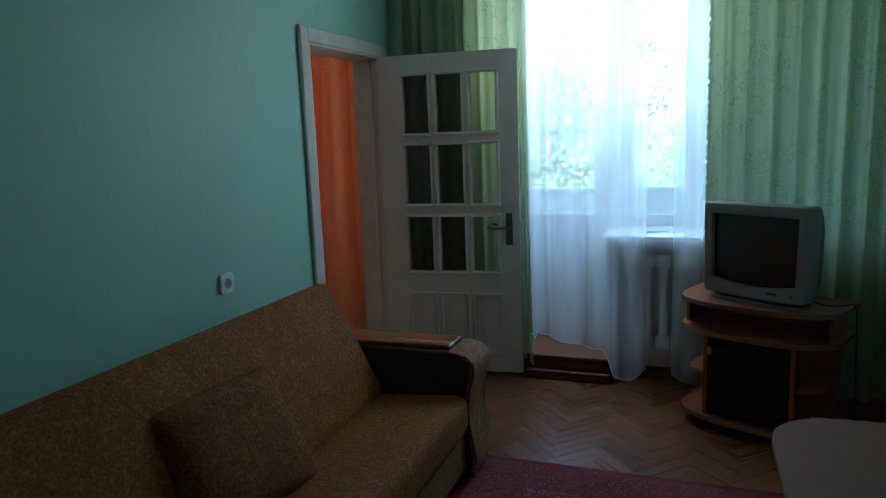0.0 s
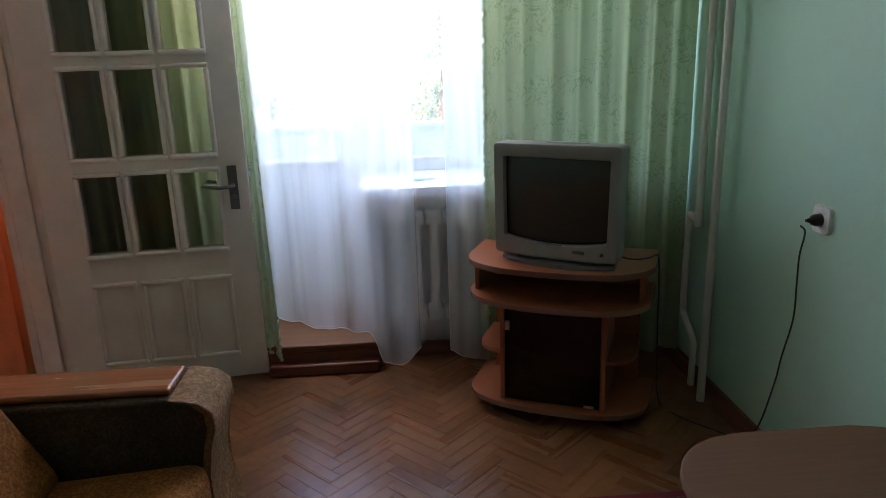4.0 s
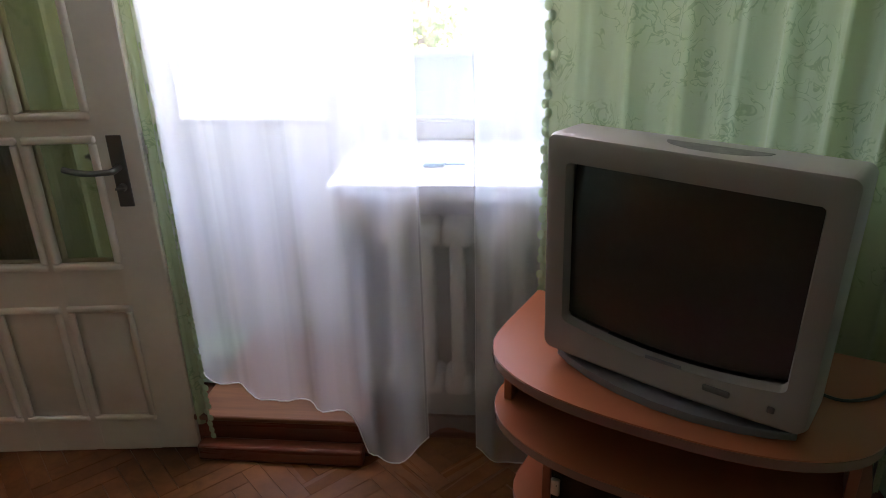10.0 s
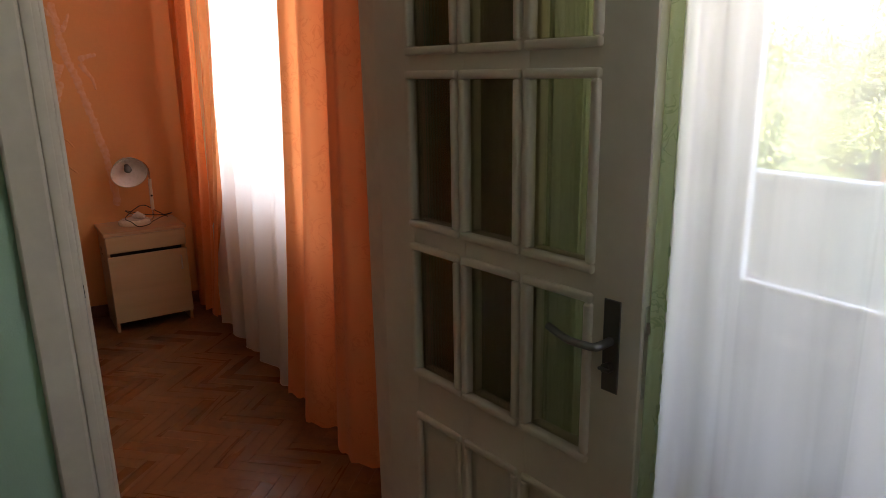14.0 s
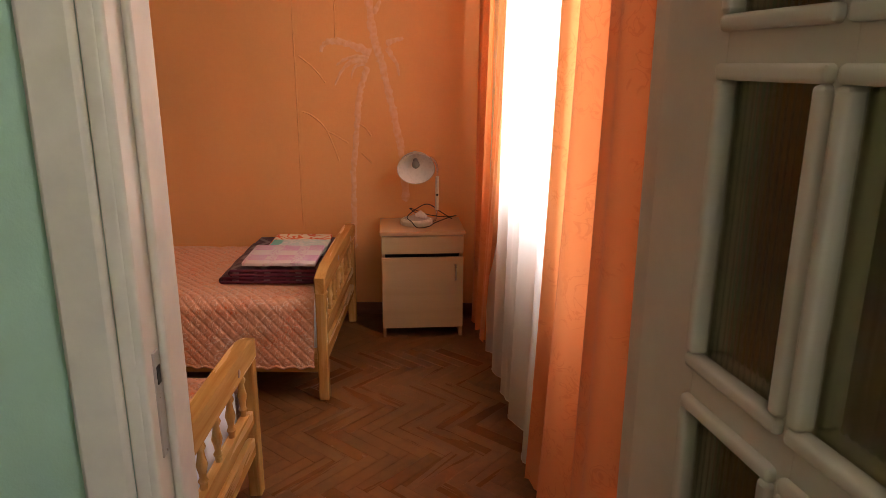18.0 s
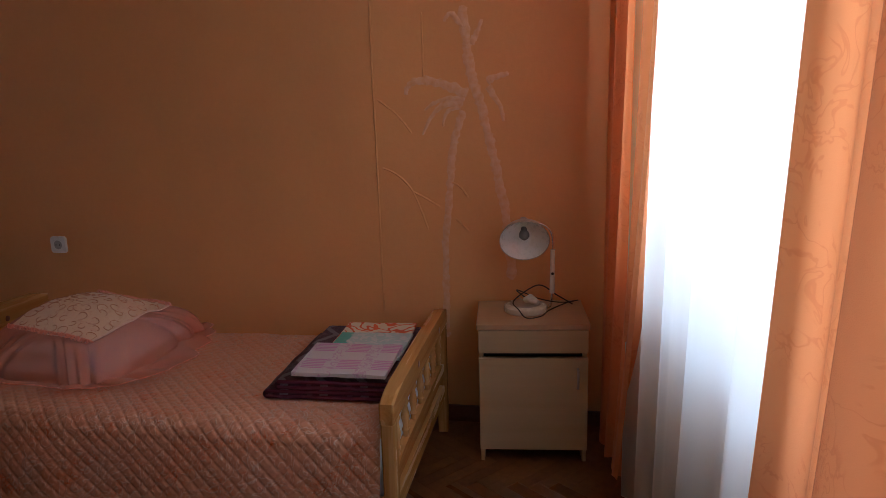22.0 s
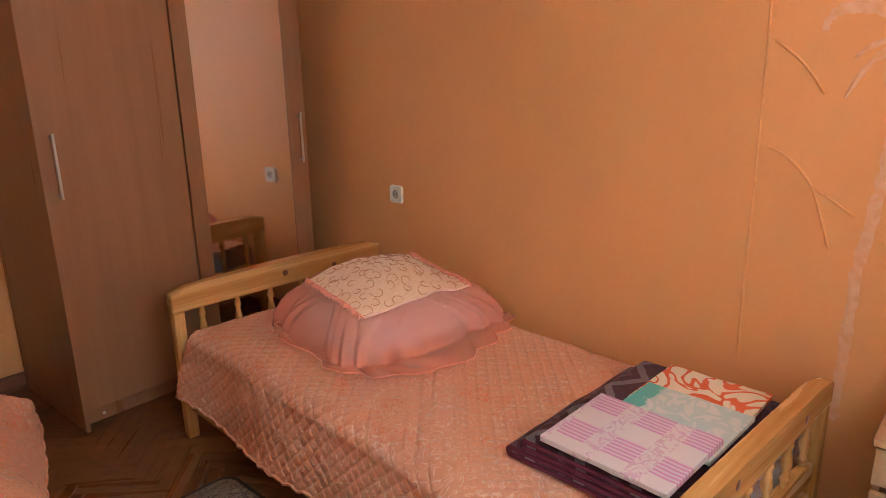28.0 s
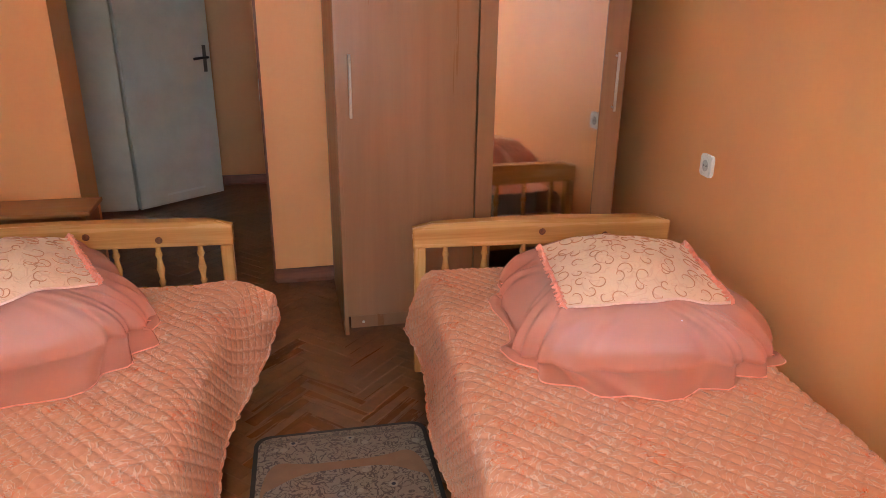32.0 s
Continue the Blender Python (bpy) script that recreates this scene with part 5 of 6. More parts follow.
# ---- red carpet ----
rug = thing("carpet", "dark red oriental carpet with patterned border", "carpet", -0.35, 1.95, 0)
def slab(name, x0, y0, x1, y1, z0, z1, mat, parent, label=""):
    bm = B(); box(bm, (x0, y0, z0), (x1, y1, z1), 0.002); return part(name, bm, mat, parent, label)
slab("edge", -1.0, -1.9, 0.8, 0.97, 0.0, 0.007, RUG_PLAIN, rug)
slab("border", -0.97, -1.87, 0.77, 0.94, 0.003, 0.009, RUG_BORDER, rug)
slab("field", -0.72, -1.62, 0.52, 0.72, 0.005, 0.0105, RUG_RED, rug)

# ---- beds ----
BW, BL = 1.0, 1.97
def rail_mesh(x0, x1, z0, z1, y0, y1, crown=0.0, n=14):
    """A board across the bed with a gently crowned, rounded top."""
    bm = B()
    top = [(x0 + (x1 - x0) * k / n, z1 + crown * math.sin(math.pi * k / n) ** 2 - (0.018 if k in (0, n) else 0)) for k in range(n + 1)]
    pts = [(x0, z0), (x1, z0)] + [(x, z) for x, z in reversed(top)]
    prism(bm, pts, -y1, -y0, 0.007, Matrix.Rotation(radians(90), 4, 'X'))
    return bm

def spindle(x, y, z0, z1):
    bm = B()
    h = z1 - z0
    prof = [(0.010, 0), (0.010, 0.1), (0.014, 0.16), (0.009, 0.22), (0.011, 0.32), (0.016, 0.45), (0.011, 0.6), (0.009, 0.7), (0.015, 0.78), (0.010, 0.86), (0.010, 1)]
    lathe(bm, [(r, z0 + h * k) for r, k in prof], 12, pose(x, y, 0))
    return bm

def bed(x, y, rz, label):
    """Local y runs from the head (0) to the foot."""
    b = thing("bed", label, "bed", x, y, 0, rz, group="pine beds")
    h = BW / 2
    for yy, ht, n in ((0.0, 0.53, 6), (BL, 0.50, 7)):
        for sx in (-1, 1):
            bm = B(); box(bm, (sx * h - sx * 0.045, yy - 0.022, 0), (sx * h, yy + 0.022, ht), 0.006, 2); part("post", bm, PINE_Z, b)
        bm = rail_mesh(-h - 0.004, h + 0.004, ht, ht + (0.095 if yy == 0 else 0.085), yy - 0.024, yy + 0.024, 0.008 if yy == 0 else 0.003)
        rail = part("top_rail", bm, PINE_X, b, "pine top rail with dark knots")
        for kx, kz in (((0.01, 0.052), (-0.24, 0.03)) if yy == 0 else ((0.12, 0.05), (-0.3, 0.035))):
            bm = B(); lathe(bm, [(0.0, 0.0256), (0.007, 0.0254), (0.0125, 0.0248), (0.014, 0.0235)], 12, pose(kx, yy, ht + kz, -90, 0, 0)); part("knot", bm, KNOT, rail, "dark brown knot")
        zm = 0.345 if yy else 0.36
        bm = rail_mesh(-h + 0.045, h - 0.045, zm - 0.07, zm, yy - 0.014, yy + 0.014); part("middle_rail", bm, PINE_X, b)
        bm = rail_mesh(-h + 0.045, h - 0.045, zm - 0.18, zm - 0.10, yy - 0.014, yy + 0.014); part("lower_rail", bm, PINE_X, b)
        for k in range(n):
            xx = -h + 0.045 + (BW - 0.09) * (k + 0.5) / n
            part("spindle", spindle(xx, yy, zm - 0.002, ht + 0.006), PINE_Z, b)
    for sx in (-1, 1):
        bm = B(); box(bm, (sx * (h - 0.045), 0.022, 0.125), (sx * (h - 0.02), BL - 0.022, 0.235), 0.006, 2); part("side_rail", bm, PINE_Y, b)
    bm = B(); box(bm, (-h + 0.05, 0.27, 0.2), (h - 0.05, BL - 0.03, 0.44), 0.04, 3); part("mattress", bm, PILLOW_WHITE, b)
    return b

def quilt(x, y, rz, y0, flare_neg, flare_pos, label, seed, spread=0.0):
    """Quilted spread over the bed, hanging at both sides, with a scalloped hem; the head corners flare outwards."""
    h = BW / 2 - 0.035
    top, r, hem = 0.455, 0.06, 0.16
    drop = top - r - hem
    arc = r * math.pi / 2
    half = (h - r) + arc + drop
    def section(s):
        a, sg = abs(s), (1 if s >= 0 else -1)
        if a <= h - r:
            return sg * a, top, 0.0, 1.0
        if a <= h - r + arc:
            th = (a - (h - r)) / r
            return sg * (h - r + r * math.sin(th)), top - r + r * math.cos(th), sg * math.sin(th), math.cos(th)
        return sg * (h + 0.035 * (a - (h - r + arc)) / drop), top - r - (a - (h - r + arc)), sg, 0.0
    rnd = random.Random(seed)
    q = 0.036
    def f(u, v):
        s = (2 * u - 1) * half
        yy = y0 + (BL - 0.035 - y0) * v
        px, pz, nx, nz = section(s)
        a, c = (s + yy) / (q * 1.414), (s - yy) / (q * 1.414)
        d = 0.0055 * min(1.0, 1.7 * min(abs(math.sin(math.pi * a)), abs(math.sin(math.pi * c)))) ** 0.7 + 0.006 * noise.noise((s * 4, yy * 4, seed)) + 0.003 * noise.noise((s * 15, yy * 15, seed + 3))
        over = max(0.0, abs(s) - (h - r + arc)) / drop
        pz += over ** 6 * 0.010 * abs(math.sin(math.pi * yy / 0.075)) + 0.012 * over * math.sin(yy * 6 + seed)
        px += nx * over * 0.012 * math.sin(yy * 9 + seed * 2)
        fl = (flare_pos if s > 0 else flare_neg) * max(0.0, 1 - (yy - y0) / 0.34) ** 1.3 * min(1.0, max(0.0, abs(s) - (h - r)) / (arc + drop) * 1.4)
        px += (1 if s > 0 else -1) * fl * 0.62 - (spread * max(0.0, 1 - 0.3 * (yy - y0)) * min(1.0, max(0.0, abs(s) - (h - r)) / arc) if s < 0 else 0.0)
        pz += fl * 0.8
        return Vector((px + nx * d, yy - fl * 0.2, pz + nz * d))
    bm = B()
    sheet(bm, f, 290, 380)
    ob = solo("bedspread", bm, BEDSPREAD, label, "bedspread", group="peach bedspreads", angle=180)
    ob.matrix_world = pose(x, y, 0, 0, 0, rz)
    for e in (0.0, 1.0):
        bm = B(); tube(bm, [f(e, k / 280) for k in range(281)], 0.0055, 6); part("scalloped_edge", bm, BEDSPREAD, ob, "bound scalloped edge")
    return ob

def pillow_pile(x, y, rz, z=0.462, front=0.38, side=0.36, seed=3):
    """White pillows under a frilled cape: brocade top, ribbon edge and a sheer ruffle spread over the bed."""
    for (w, d, z0, z1) in ((0.305, 0.252, 0.0, 0.070), (0.282, 0.228, 0.071, 0.130)):
        bm = B()
        def lump(u, v, w=w, d=d, z0=z0, z1=z1):
            th, ph = 2 * math.pi * u, math.pi * (v - 0.5)
            pw = lambda q, e: math.copysign(abs(q) ** e, q)
            cx, cy, cz = pw(math.cos(th), 0.35) * pw(math.cos(ph), 0.45), pw(math.sin(th), 0.35) * pw(math.cos(ph), 0.45), pw(math.sin(ph), 0.8)
            return Vector((cx * w, cy * d, (z0 + z1) / 2 + cz * (z1 - z0) / 2 + (0.004 * noise.noise((cx * 3, cy * 3, seed)) if v > 0.5 else 0)))
        sheet(bm, lump, 64, 20, wrap=True)
        ob = solo("pillow", bm, PILLOW_WHITE, "white cotton pillow showing through the sheer frill", "pillow", angle=180)
        ob.matrix_world = pose(x, y, z, 0, 0, rz)
    bm = B(); pillow_shape(bm, 0.42, 0.29, 0.10, 16, 0.04, Matrix.Rotation(radians(90), 4, 'X'))
    ob = solo("pillow", bm, PILLOW_WHITE, "small white pillow crowning the pile under the brocade", "pillow", angle=180)
    ob.matrix_world = pose(x, y - 0.02, z + 0.125, 0, 0, rz)
    cape = thing("pillow_cape", "cream brocade pillow cape with sheer peach ruffle and ribbon edge", "pillow cover", x, y, z, rz, group="pillow capes")
    a, b = 0.245, 0.18
    def ht(p, q):
        return 0.142 + 0.022 * (1 - q) + 0.075 * (1 - p * p) * (1 - (0.85 * q + 0.12) ** 2) + 0.012 * noise.noise((p * 1.6, q * 1.6, seed)) + 0.016 * math.exp(-((p + 0.35) / 0.25) ** 2) * max(0.0, q)
    bm = B(); sheet(bm, lambda u, v: Vector(((2 * u - 1) * a, (2 * v - 1) * b, ht(2 * u - 1, 2 * v - 1) + 0.004 * abs(math.sin(14 * u + 9 * v) * math.sin(14 * u - 9 * v)))), 40, 32); part("brocade_top", bm, BROCADE, cape, "cream brocade with brown scrolls", angle=180)
    bm = B()
    curl = random.Random(seed + 40)
    for k in range(70):
        p0, q0 = -0.9 + 0.2 * (k % 10) + curl.uniform(-0.07, 0.07), -0.84 + 0.28 * (k // 10) + curl.uniform(-0.1, 0.1)
        turn, size, hand = curl.uniform(0, 6.28), curl.uniform(0.018, 0.036), curl.choice((-1, 1))
        line = []
        for j in range(17):
            w = j / 16
            ang = turn + hand * 5.2 * w
            rad = size * (1.0 - 0.78 * w)
            p, q = p0 + rad * math.cos(ang) / a, q0 + rad * math.sin(ang) / b
            if abs(p) < 0.97 and abs(q) < 0.97:
                line.append(Vector((p * a, q * b, ht(p, q) + 0.0036)))
        if len(line) > 5:
            tube(bm, line, [0.0008 + 0.0010 * math.sin(math.pi * j / (len(line) - 1)) for j in range(len(line))], 5)
    part("scrollwork", bm, SCROLL, cape, "raised terracotta scrolls")["kind"] = "stuff"
    def edge(t):
        p = (t % 1.0) * 4
        k, w = int(p) % 4, (p % 1.0) * 2 - 1
        return ((w, -1), (1, w), (-w, 1), (-1, -w))[k]
    def ruff(u, v):
        p, q = edge(u)
        th = math.atan2(q * b, p * a)
        c, s = math.cos(th), math.sin(th)
        g = math.sin(16 * th + 2.2 * math.sin(2 * th + seed) + seed)
        g2 = math.sin(29 * th + 3 * math.sin(3 * th) + seed)
        g3 = math.sin(7 * th + 1.5 * math.sin(th + seed) + 2 * seed)
        big = noise.noise((1.6 * c, 1.6 * s, seed + 0.5))
        lobe = 1 + 0.055 * g + 0.16 * big
        top = Vector((p * a, q * b, ht(p, q)))
        sh = lambda A, Bq, e: Vector((A * math.copysign(abs(c) ** e, c), Bq * math.copysign(abs(s) ** e, s), 0))
        mid = sh(0.365, 0.305, 0.38) + Vector((0, 0, 0.012))
        rim = sh(side * lobe, (front if s > 0 else 0.33) * lobe, 0.72) + Vector((0, 0, 0.008))
        n = Vector((c, s, 0))
        if v < 0.58:
            k = v / 0.58
            pos = top.lerp(mid, math.sin(math.pi / 2 * k))
            pos.z = top.z + (mid.z - top.z) * k ** 1.3
            pos += n * (0.015 * g + 0.011 * g2 + 0.012 * g3 * k) * min(1, 3 * k)
        else:
            k = (v - 0.58) / 0.42
            pos = mid.lerp(rim, k)
            pos += n * (0.013 * g + 0.007 * g2 + 0.012 * g3) * (1 - 0.4 * k)
            pos.z += 0.010 * (1 + g) * math.sin(math.pi * k) + 0.012 * (1 + g) * k * k + 0.015 * (1 - k) * k
        return pos
    bm = B(); sheet(bm, ruff, 360, 26, wrap=True); part("ruffle", bm, SHEER, cape, "gathered sheer peach ruffle", angle=180)
    bm = B()
    pts = [ruff(k / 200, 1.0) + Vector((0, 0, 0.002)) for k in range(200)]
    tube(bm, pts + [pts[0]], 0.0020, 5); part("piping", bm, RIBBON, cape, "coral satin piping")
    bm = B(); tube(bm, [Vector((p * a, b + 0.002, ht(p, 1) + 0.003)) for p in [k / 12 - 1 for k in range(25)]], 0.004, 6); part("satin_cord", bm, PIPING, cape, "shiny pale satin cord along the front")
    bm = B()
    rnd = random.Random(4)
    for k in range(96):
        p, q = (1 if k % 2 else -1), rnd.uniform(-0.03, 0.03) + (k // 2) / 23.5 - 1
        cc = Vector((p * a, q * b, ht(p, q) + 0.003))
        th = rnd.uniform(0, 3.1)
        dx, dy = 0.014 * math.cos(th), 0.014 * math.sin(th)
        tube(bm, [cc + Vector((-dx, -dy, 0)), cc + Vector((0, 0, 0.008)), cc + Vector((dx, dy, 0))], [0.0025, 0.0068, 0.0025], 5)
    part("ribbon_edge", bm, RIBBON, cape, "knotted coral ribbon edge")["kind"] = "stuff"
    return cape

BED1, BED2 = (-4.737, 1.342, -4.8), (-3.075, 1.09, -4.0)
bed(*BED1, "varnished pine single bed along the orange wall")
bed(*BED2, "varnished pine single bed near the partition wall")
quilt(*BED1, 0.06, 0.0, 0.05, "peach quilted satin bedspread with scalloped hem by the wall", 1)
quilt(*BED2, 0.23, 0.18, 0.0, "peach quilted satin bedspread with a stiff flared corner", 2, 0.06)
pillow_pile(-4.797, 1.915, -9.5, front=0.46, side=0.40)
pillow_pile(-2.93, 1.58, 26, front=0.50, side=0.37, seed=8)

# ---- folded blanket and towels ----
def folded(name, label, cat, mat, edge_mat, w, d, t, layers, m, seed, step=0.0):
    """A folded stack of cloth: layers with rounded folds at one side."""
    ob = thing(name, label, cat)
    ob.matrix_world = m
    rnd = random.Random(seed)
    lt = t / layers
    for k in range(layers):
        z0 = k * lt
        ins = rnd.uniform(0, 0.012)
        n = 8
        e = w / 2 - lt / 2 - step * k
        prof = [(-w / 2 + ins, z0 + lt * 0.08), (e, z0 + lt * 0.04)] + [(e + lt / 2 * math.sin(math.pi * j / n), z0 + lt / 2 - lt * 0.46 * math.cos(math.pi * j / n)) for j in range(1, n)] + [(e, z0 + lt * 0.96), (-w / 2 + ins, z0 + lt * 0.92)]
        bm = B()
        g = [[bm.verts.new((px, (v / 10 - 0.5) * d, pz + min(0.006, 0.22 * t) * noise.noise((px * 6, v * 0.55, seed + 0.3 * k)))) for v in range(11)] for px, pz in prof]
        for i in range(len(g)):
            a, b_ = g[i], g[(i + 1) % len(g)]
            for v in range(10):
                bm.faces.new((a[v], a[v + 1], b_[v + 1], b_[v]))
        bm.faces.new([r[0] for r in g]); bm.faces.new([r[10] for r in reversed(g)])
        part("fold", bm, mat, ob)
    if edge_mat:
        for k in range(layers):
            for dz in (0.22, 0.78):
                bm = B(); tube(bm, [(-w / 2 + 0.01, d / 2 + 0.001, (k + dz) * lt), (0, d / 2 + 0.003, (k + dz) * lt + 0.002), (w / 2 - 0.012 - step * k, d / 2 + 0.001, (k + dz) * lt)], lt * 0.17, 6); part("binding", bm, edge_mat, ob, "maroon binding")
    return ob
folded("blanket", "folded dark purple patterned blanket at the foot of the bed", "blanket", BLANKET, BLANKET_EDGE, 0.47, 0.61, 0.070, 2, pose(-4.635, 3.035, 0.464, 0, 0, -93.5), 3, step=0.045)
folded("towel", "folded cream towel with red flowers on the blanket", "towel", TOWEL_RED, None, 0.27, 0.29, 0.014, 2, pose(-4.80, 3.105, 0.5365, 0, 0, -3), 5)
folded("towel", "folded white and teal towel on the blanket", "towel", TOWEL_TEAL, None, 0.27, 0.29, 0.012, 2, pose(-4.625, 3.11, 0.5515, 0, 1.0, -4), 6)
folded("towel", "folded pink waffle towel on the blanket", "towel", TOWEL_PINK, None, 0.27, 0.33, 0.016, 3, pose(-4.45, 3.07, 0.5585, 0, 3.0, -5), 7)
folded("blanket", "folded dark patterned blanket at the foot of the bed", "blanket", BLANKET, BLANKET_EDGE, 0.30, 0.46, 0.05, 2, pose(-2.80, 2.88, 0.468, 0, 0, -95), 8)
folded("towel", "folded pink towel on the dark blanket", "towel", TOWEL_PINK, None, 0.26, 0.10, 0.02, 2, pose(-2.86, 2.96, 0.5215, 0, 0, -3), 9)

# ---- nightstand and lamp ----
def nightstand(x, y, rz):
    s = thing("nightstand", "pale beech nightstand with drawer and door", "nightstand", x, y, 0, rz)
    W, D = 0.435, 0.345          # local x across the front, front at y = 0
    for sx in (-1, 1):
        bm = B(); box(bm, (sx * (W / 2 - 0.02), 0.02, 0.0), (sx * (W / 2 - 0.004), D, 0.572), 0.001); part("side", bm, BEECH, s)
    bm = B(); box(bm, (-W / 2 + 0.02, D - 0.01, 0.05), (W / 2 - 0.02, D - 0.004, 0.571)); part("back", bm, BEECH, s)
    bm = B(); box(bm, (-W / 2 + 0.02, 0.03, 0.06), (W / 2 - 0.02, D - 0.011, 0.076)); part("bottom", bm, BEECH, s)
    bm = B(); box(bm, (-W / 2 - 0.006, -0.006, 0.573), (W / 2 + 0.006, D, 0.594), 0.003, 2); part("top", bm, BEECH, s)
    bm = B(); box(bm, (-W / 2 + 0.002, 0.0, 0.474), (W / 2 - 0.002, 0.018, 0.569), 0.0015); part("drawer_front", bm, BEECH_FRONT, s)
    bm = B(); box(bm, (-W / 2 + 0.002, 0.0, 0.06), (W / 2 - 0.002, 0.018, 0.452), 0.0015); dr = part("door", bm, BEECH_FRONT, s)
    # dark block that paints the shade between drawer and door
    bm = B(); box(bm, (-W / 2 + 0.02, 0.06, 0.44), (W / 2 - 0.02, 0.08, 0.5)); part("gap_shade", bm, RECESS_SHADE, s)
    bm = B(); tube(bm, smooth_line([(0.175, -0.001, 0.41), (0.175, -0.022, 0.40), (0.175, -0.022, 0.34), (0.175, -0.001, 0.33)], 4), 0.0045, 8); part("handle", bm, STEEL, dr)
nightstand(-4.762, 3.735, 90)

def desk_lamp(x, y, z):
    l = thing("desk_lamp", "cream enamel desk lamp with bent stem and round shade", "lamp", x, y, z)
    bm = B(); lathe(bm, [(0.086, 0), (0.090, 0.006), (0.088, 0.022), (0.076, 0.030), (0.0, 0.031)], 32); part("base", bm, ENAMEL, l)
    bm = B(); lathe(bm, [(0.066, 0.0305), (0.062, 0.033), (0.0, 0.0335)], 28); part("base_plate", bm, SHADEOUT, l)
    bm = B(); tube(bm, smooth_line([(0, 0.075, 0.012), (0, 0.098, 0.016), (0, 0.108, 0.04), (0.0, 0.110, 0.08)], 5), 0.0055, 10); st = part("stem", bm, CHROME, l)
    bm = B(); tube(bm, [(0, 0.110, 0.075), (0, 0.113, 0.26)], [0.0105, 0.0095], 12); part("sleeve", bm, ENAMEL, st, "cream sleeve on the stem")
    bm = B(); tube(bm, [(0.008, 0.1115, 0.16), (0.013, 0.1115, 0.16)], 0.006, 10); part("switch", bm, BLACK, st)
    bm = B(); tube(bm, smooth_line([(0, 0.113, 0.255), (0, 0.112, 0.31), (0, 0.098, 0.345), (0, 0.07, 0.365), (0.0, 0.03, 0.372), (0.0, 0.0, 0.374)], 6), 0.0055, 10); part("arm", bm, CHROME, l)
    head = pose(0.0, -0.005, 0.355) @ Matrix.Rotation(radians(118), 4, 'Y') @ Matrix.Rotation(radians(0), 4, 'Z')
    bm = B(); lathe(bm, [(0.018, -0.045), (0.022, -0.03), (0.024, 0.0), (0.045, 0.02), (0.085, 0.055), (0.099, 0.088), (0.100, 0.092)], 36, head)
    bm.faces.ensure_lookup_table()
    bmesh.ops.delete(bm, geom=[f for f in bm.faces if len(f.verts) > 10 and (head.inverted() @ f.calc_center_median()).z > 0.08], context='FACES_ONLY')
    sh = part("shade", bm, SHADEOUT, l, "grey enamel lamp shade")
    bm = B(); lathe(bm, [(0.012, 0.012), (0.043, 0.024), (0.083, 0.058), (0.0975, 0.0905)], 36, head)
    bm.faces.ensure_lookup_table()
    bmesh.ops.delete(bm, geom=[f for f in bm.faces if len(f.verts) > 10 and (head.inverted() @ f.calc_center_median()).z > 0.08], context='FACES_ONLY')
    part("shade_lining", bm, SHADEIN, sh, "white inside of the shade")
    bm = B(); lathe(bm, [(0.012, 0.01), (0.013, 0.03), (0.020, 0.045), (0.021, 0.058), (0.013, 0.072), (0.0, 0.077)], 18, head); part("bulb", bm, BULB, l, "unlit grey bulb")
desk_lamp(-4.95, 3.712, 0.5945)
lc = thing("lamp_cable", "black lamp cable with white plug lying on the lamp base", "cable", -4.95, 3.712, 0.5945)
bm = B(); tube(bm, smooth_line([(0.03, 0.02, 0.05), (-0.03, -0.02, 0.065), (-0.05, -0.03, 0.075), (0.0, 0.06, 0.05), (0.02, 0.15, 0.04), (-0.03, 0.22, 0.035), (-0.05, 0.18, 0.02), (0.02, 0.10, 0.008), (0.10, 0.06, 0.006), (0.125, 0.0, 0.006), (0.09, -0.03, 0.03), (0.02, -0.05, 0.045), (-0.02, 0.02, 0.09), (-0.03, 0.07, 0.10), (-0.03, 0.13, 0.06), (-0.06, 0.20, 0.01)], 6), 0.0026, 6); part("wire", bm, BLACK, lc)
bm = B(); tube(bm, [(0.0, 0.0, 0.046), (0.02, 0.02, 0.058), (0.035, 0.035, 0.05), (0.05, 0.05, 0.048)], [0.012, 0.019, 0.016, 0.01], 12); pg = part("plug", bm, SOCKET, lc, "white mains plug")
for d in (-0.008, 0.008):
    bm = B(); tube(bm, [(-0.001 + d, -0.002 - d, 0.046), (-0.022 + d, -0.018 - d, 0.054)], 0.0024, 6); part("pin", bm, STEEL, pg)

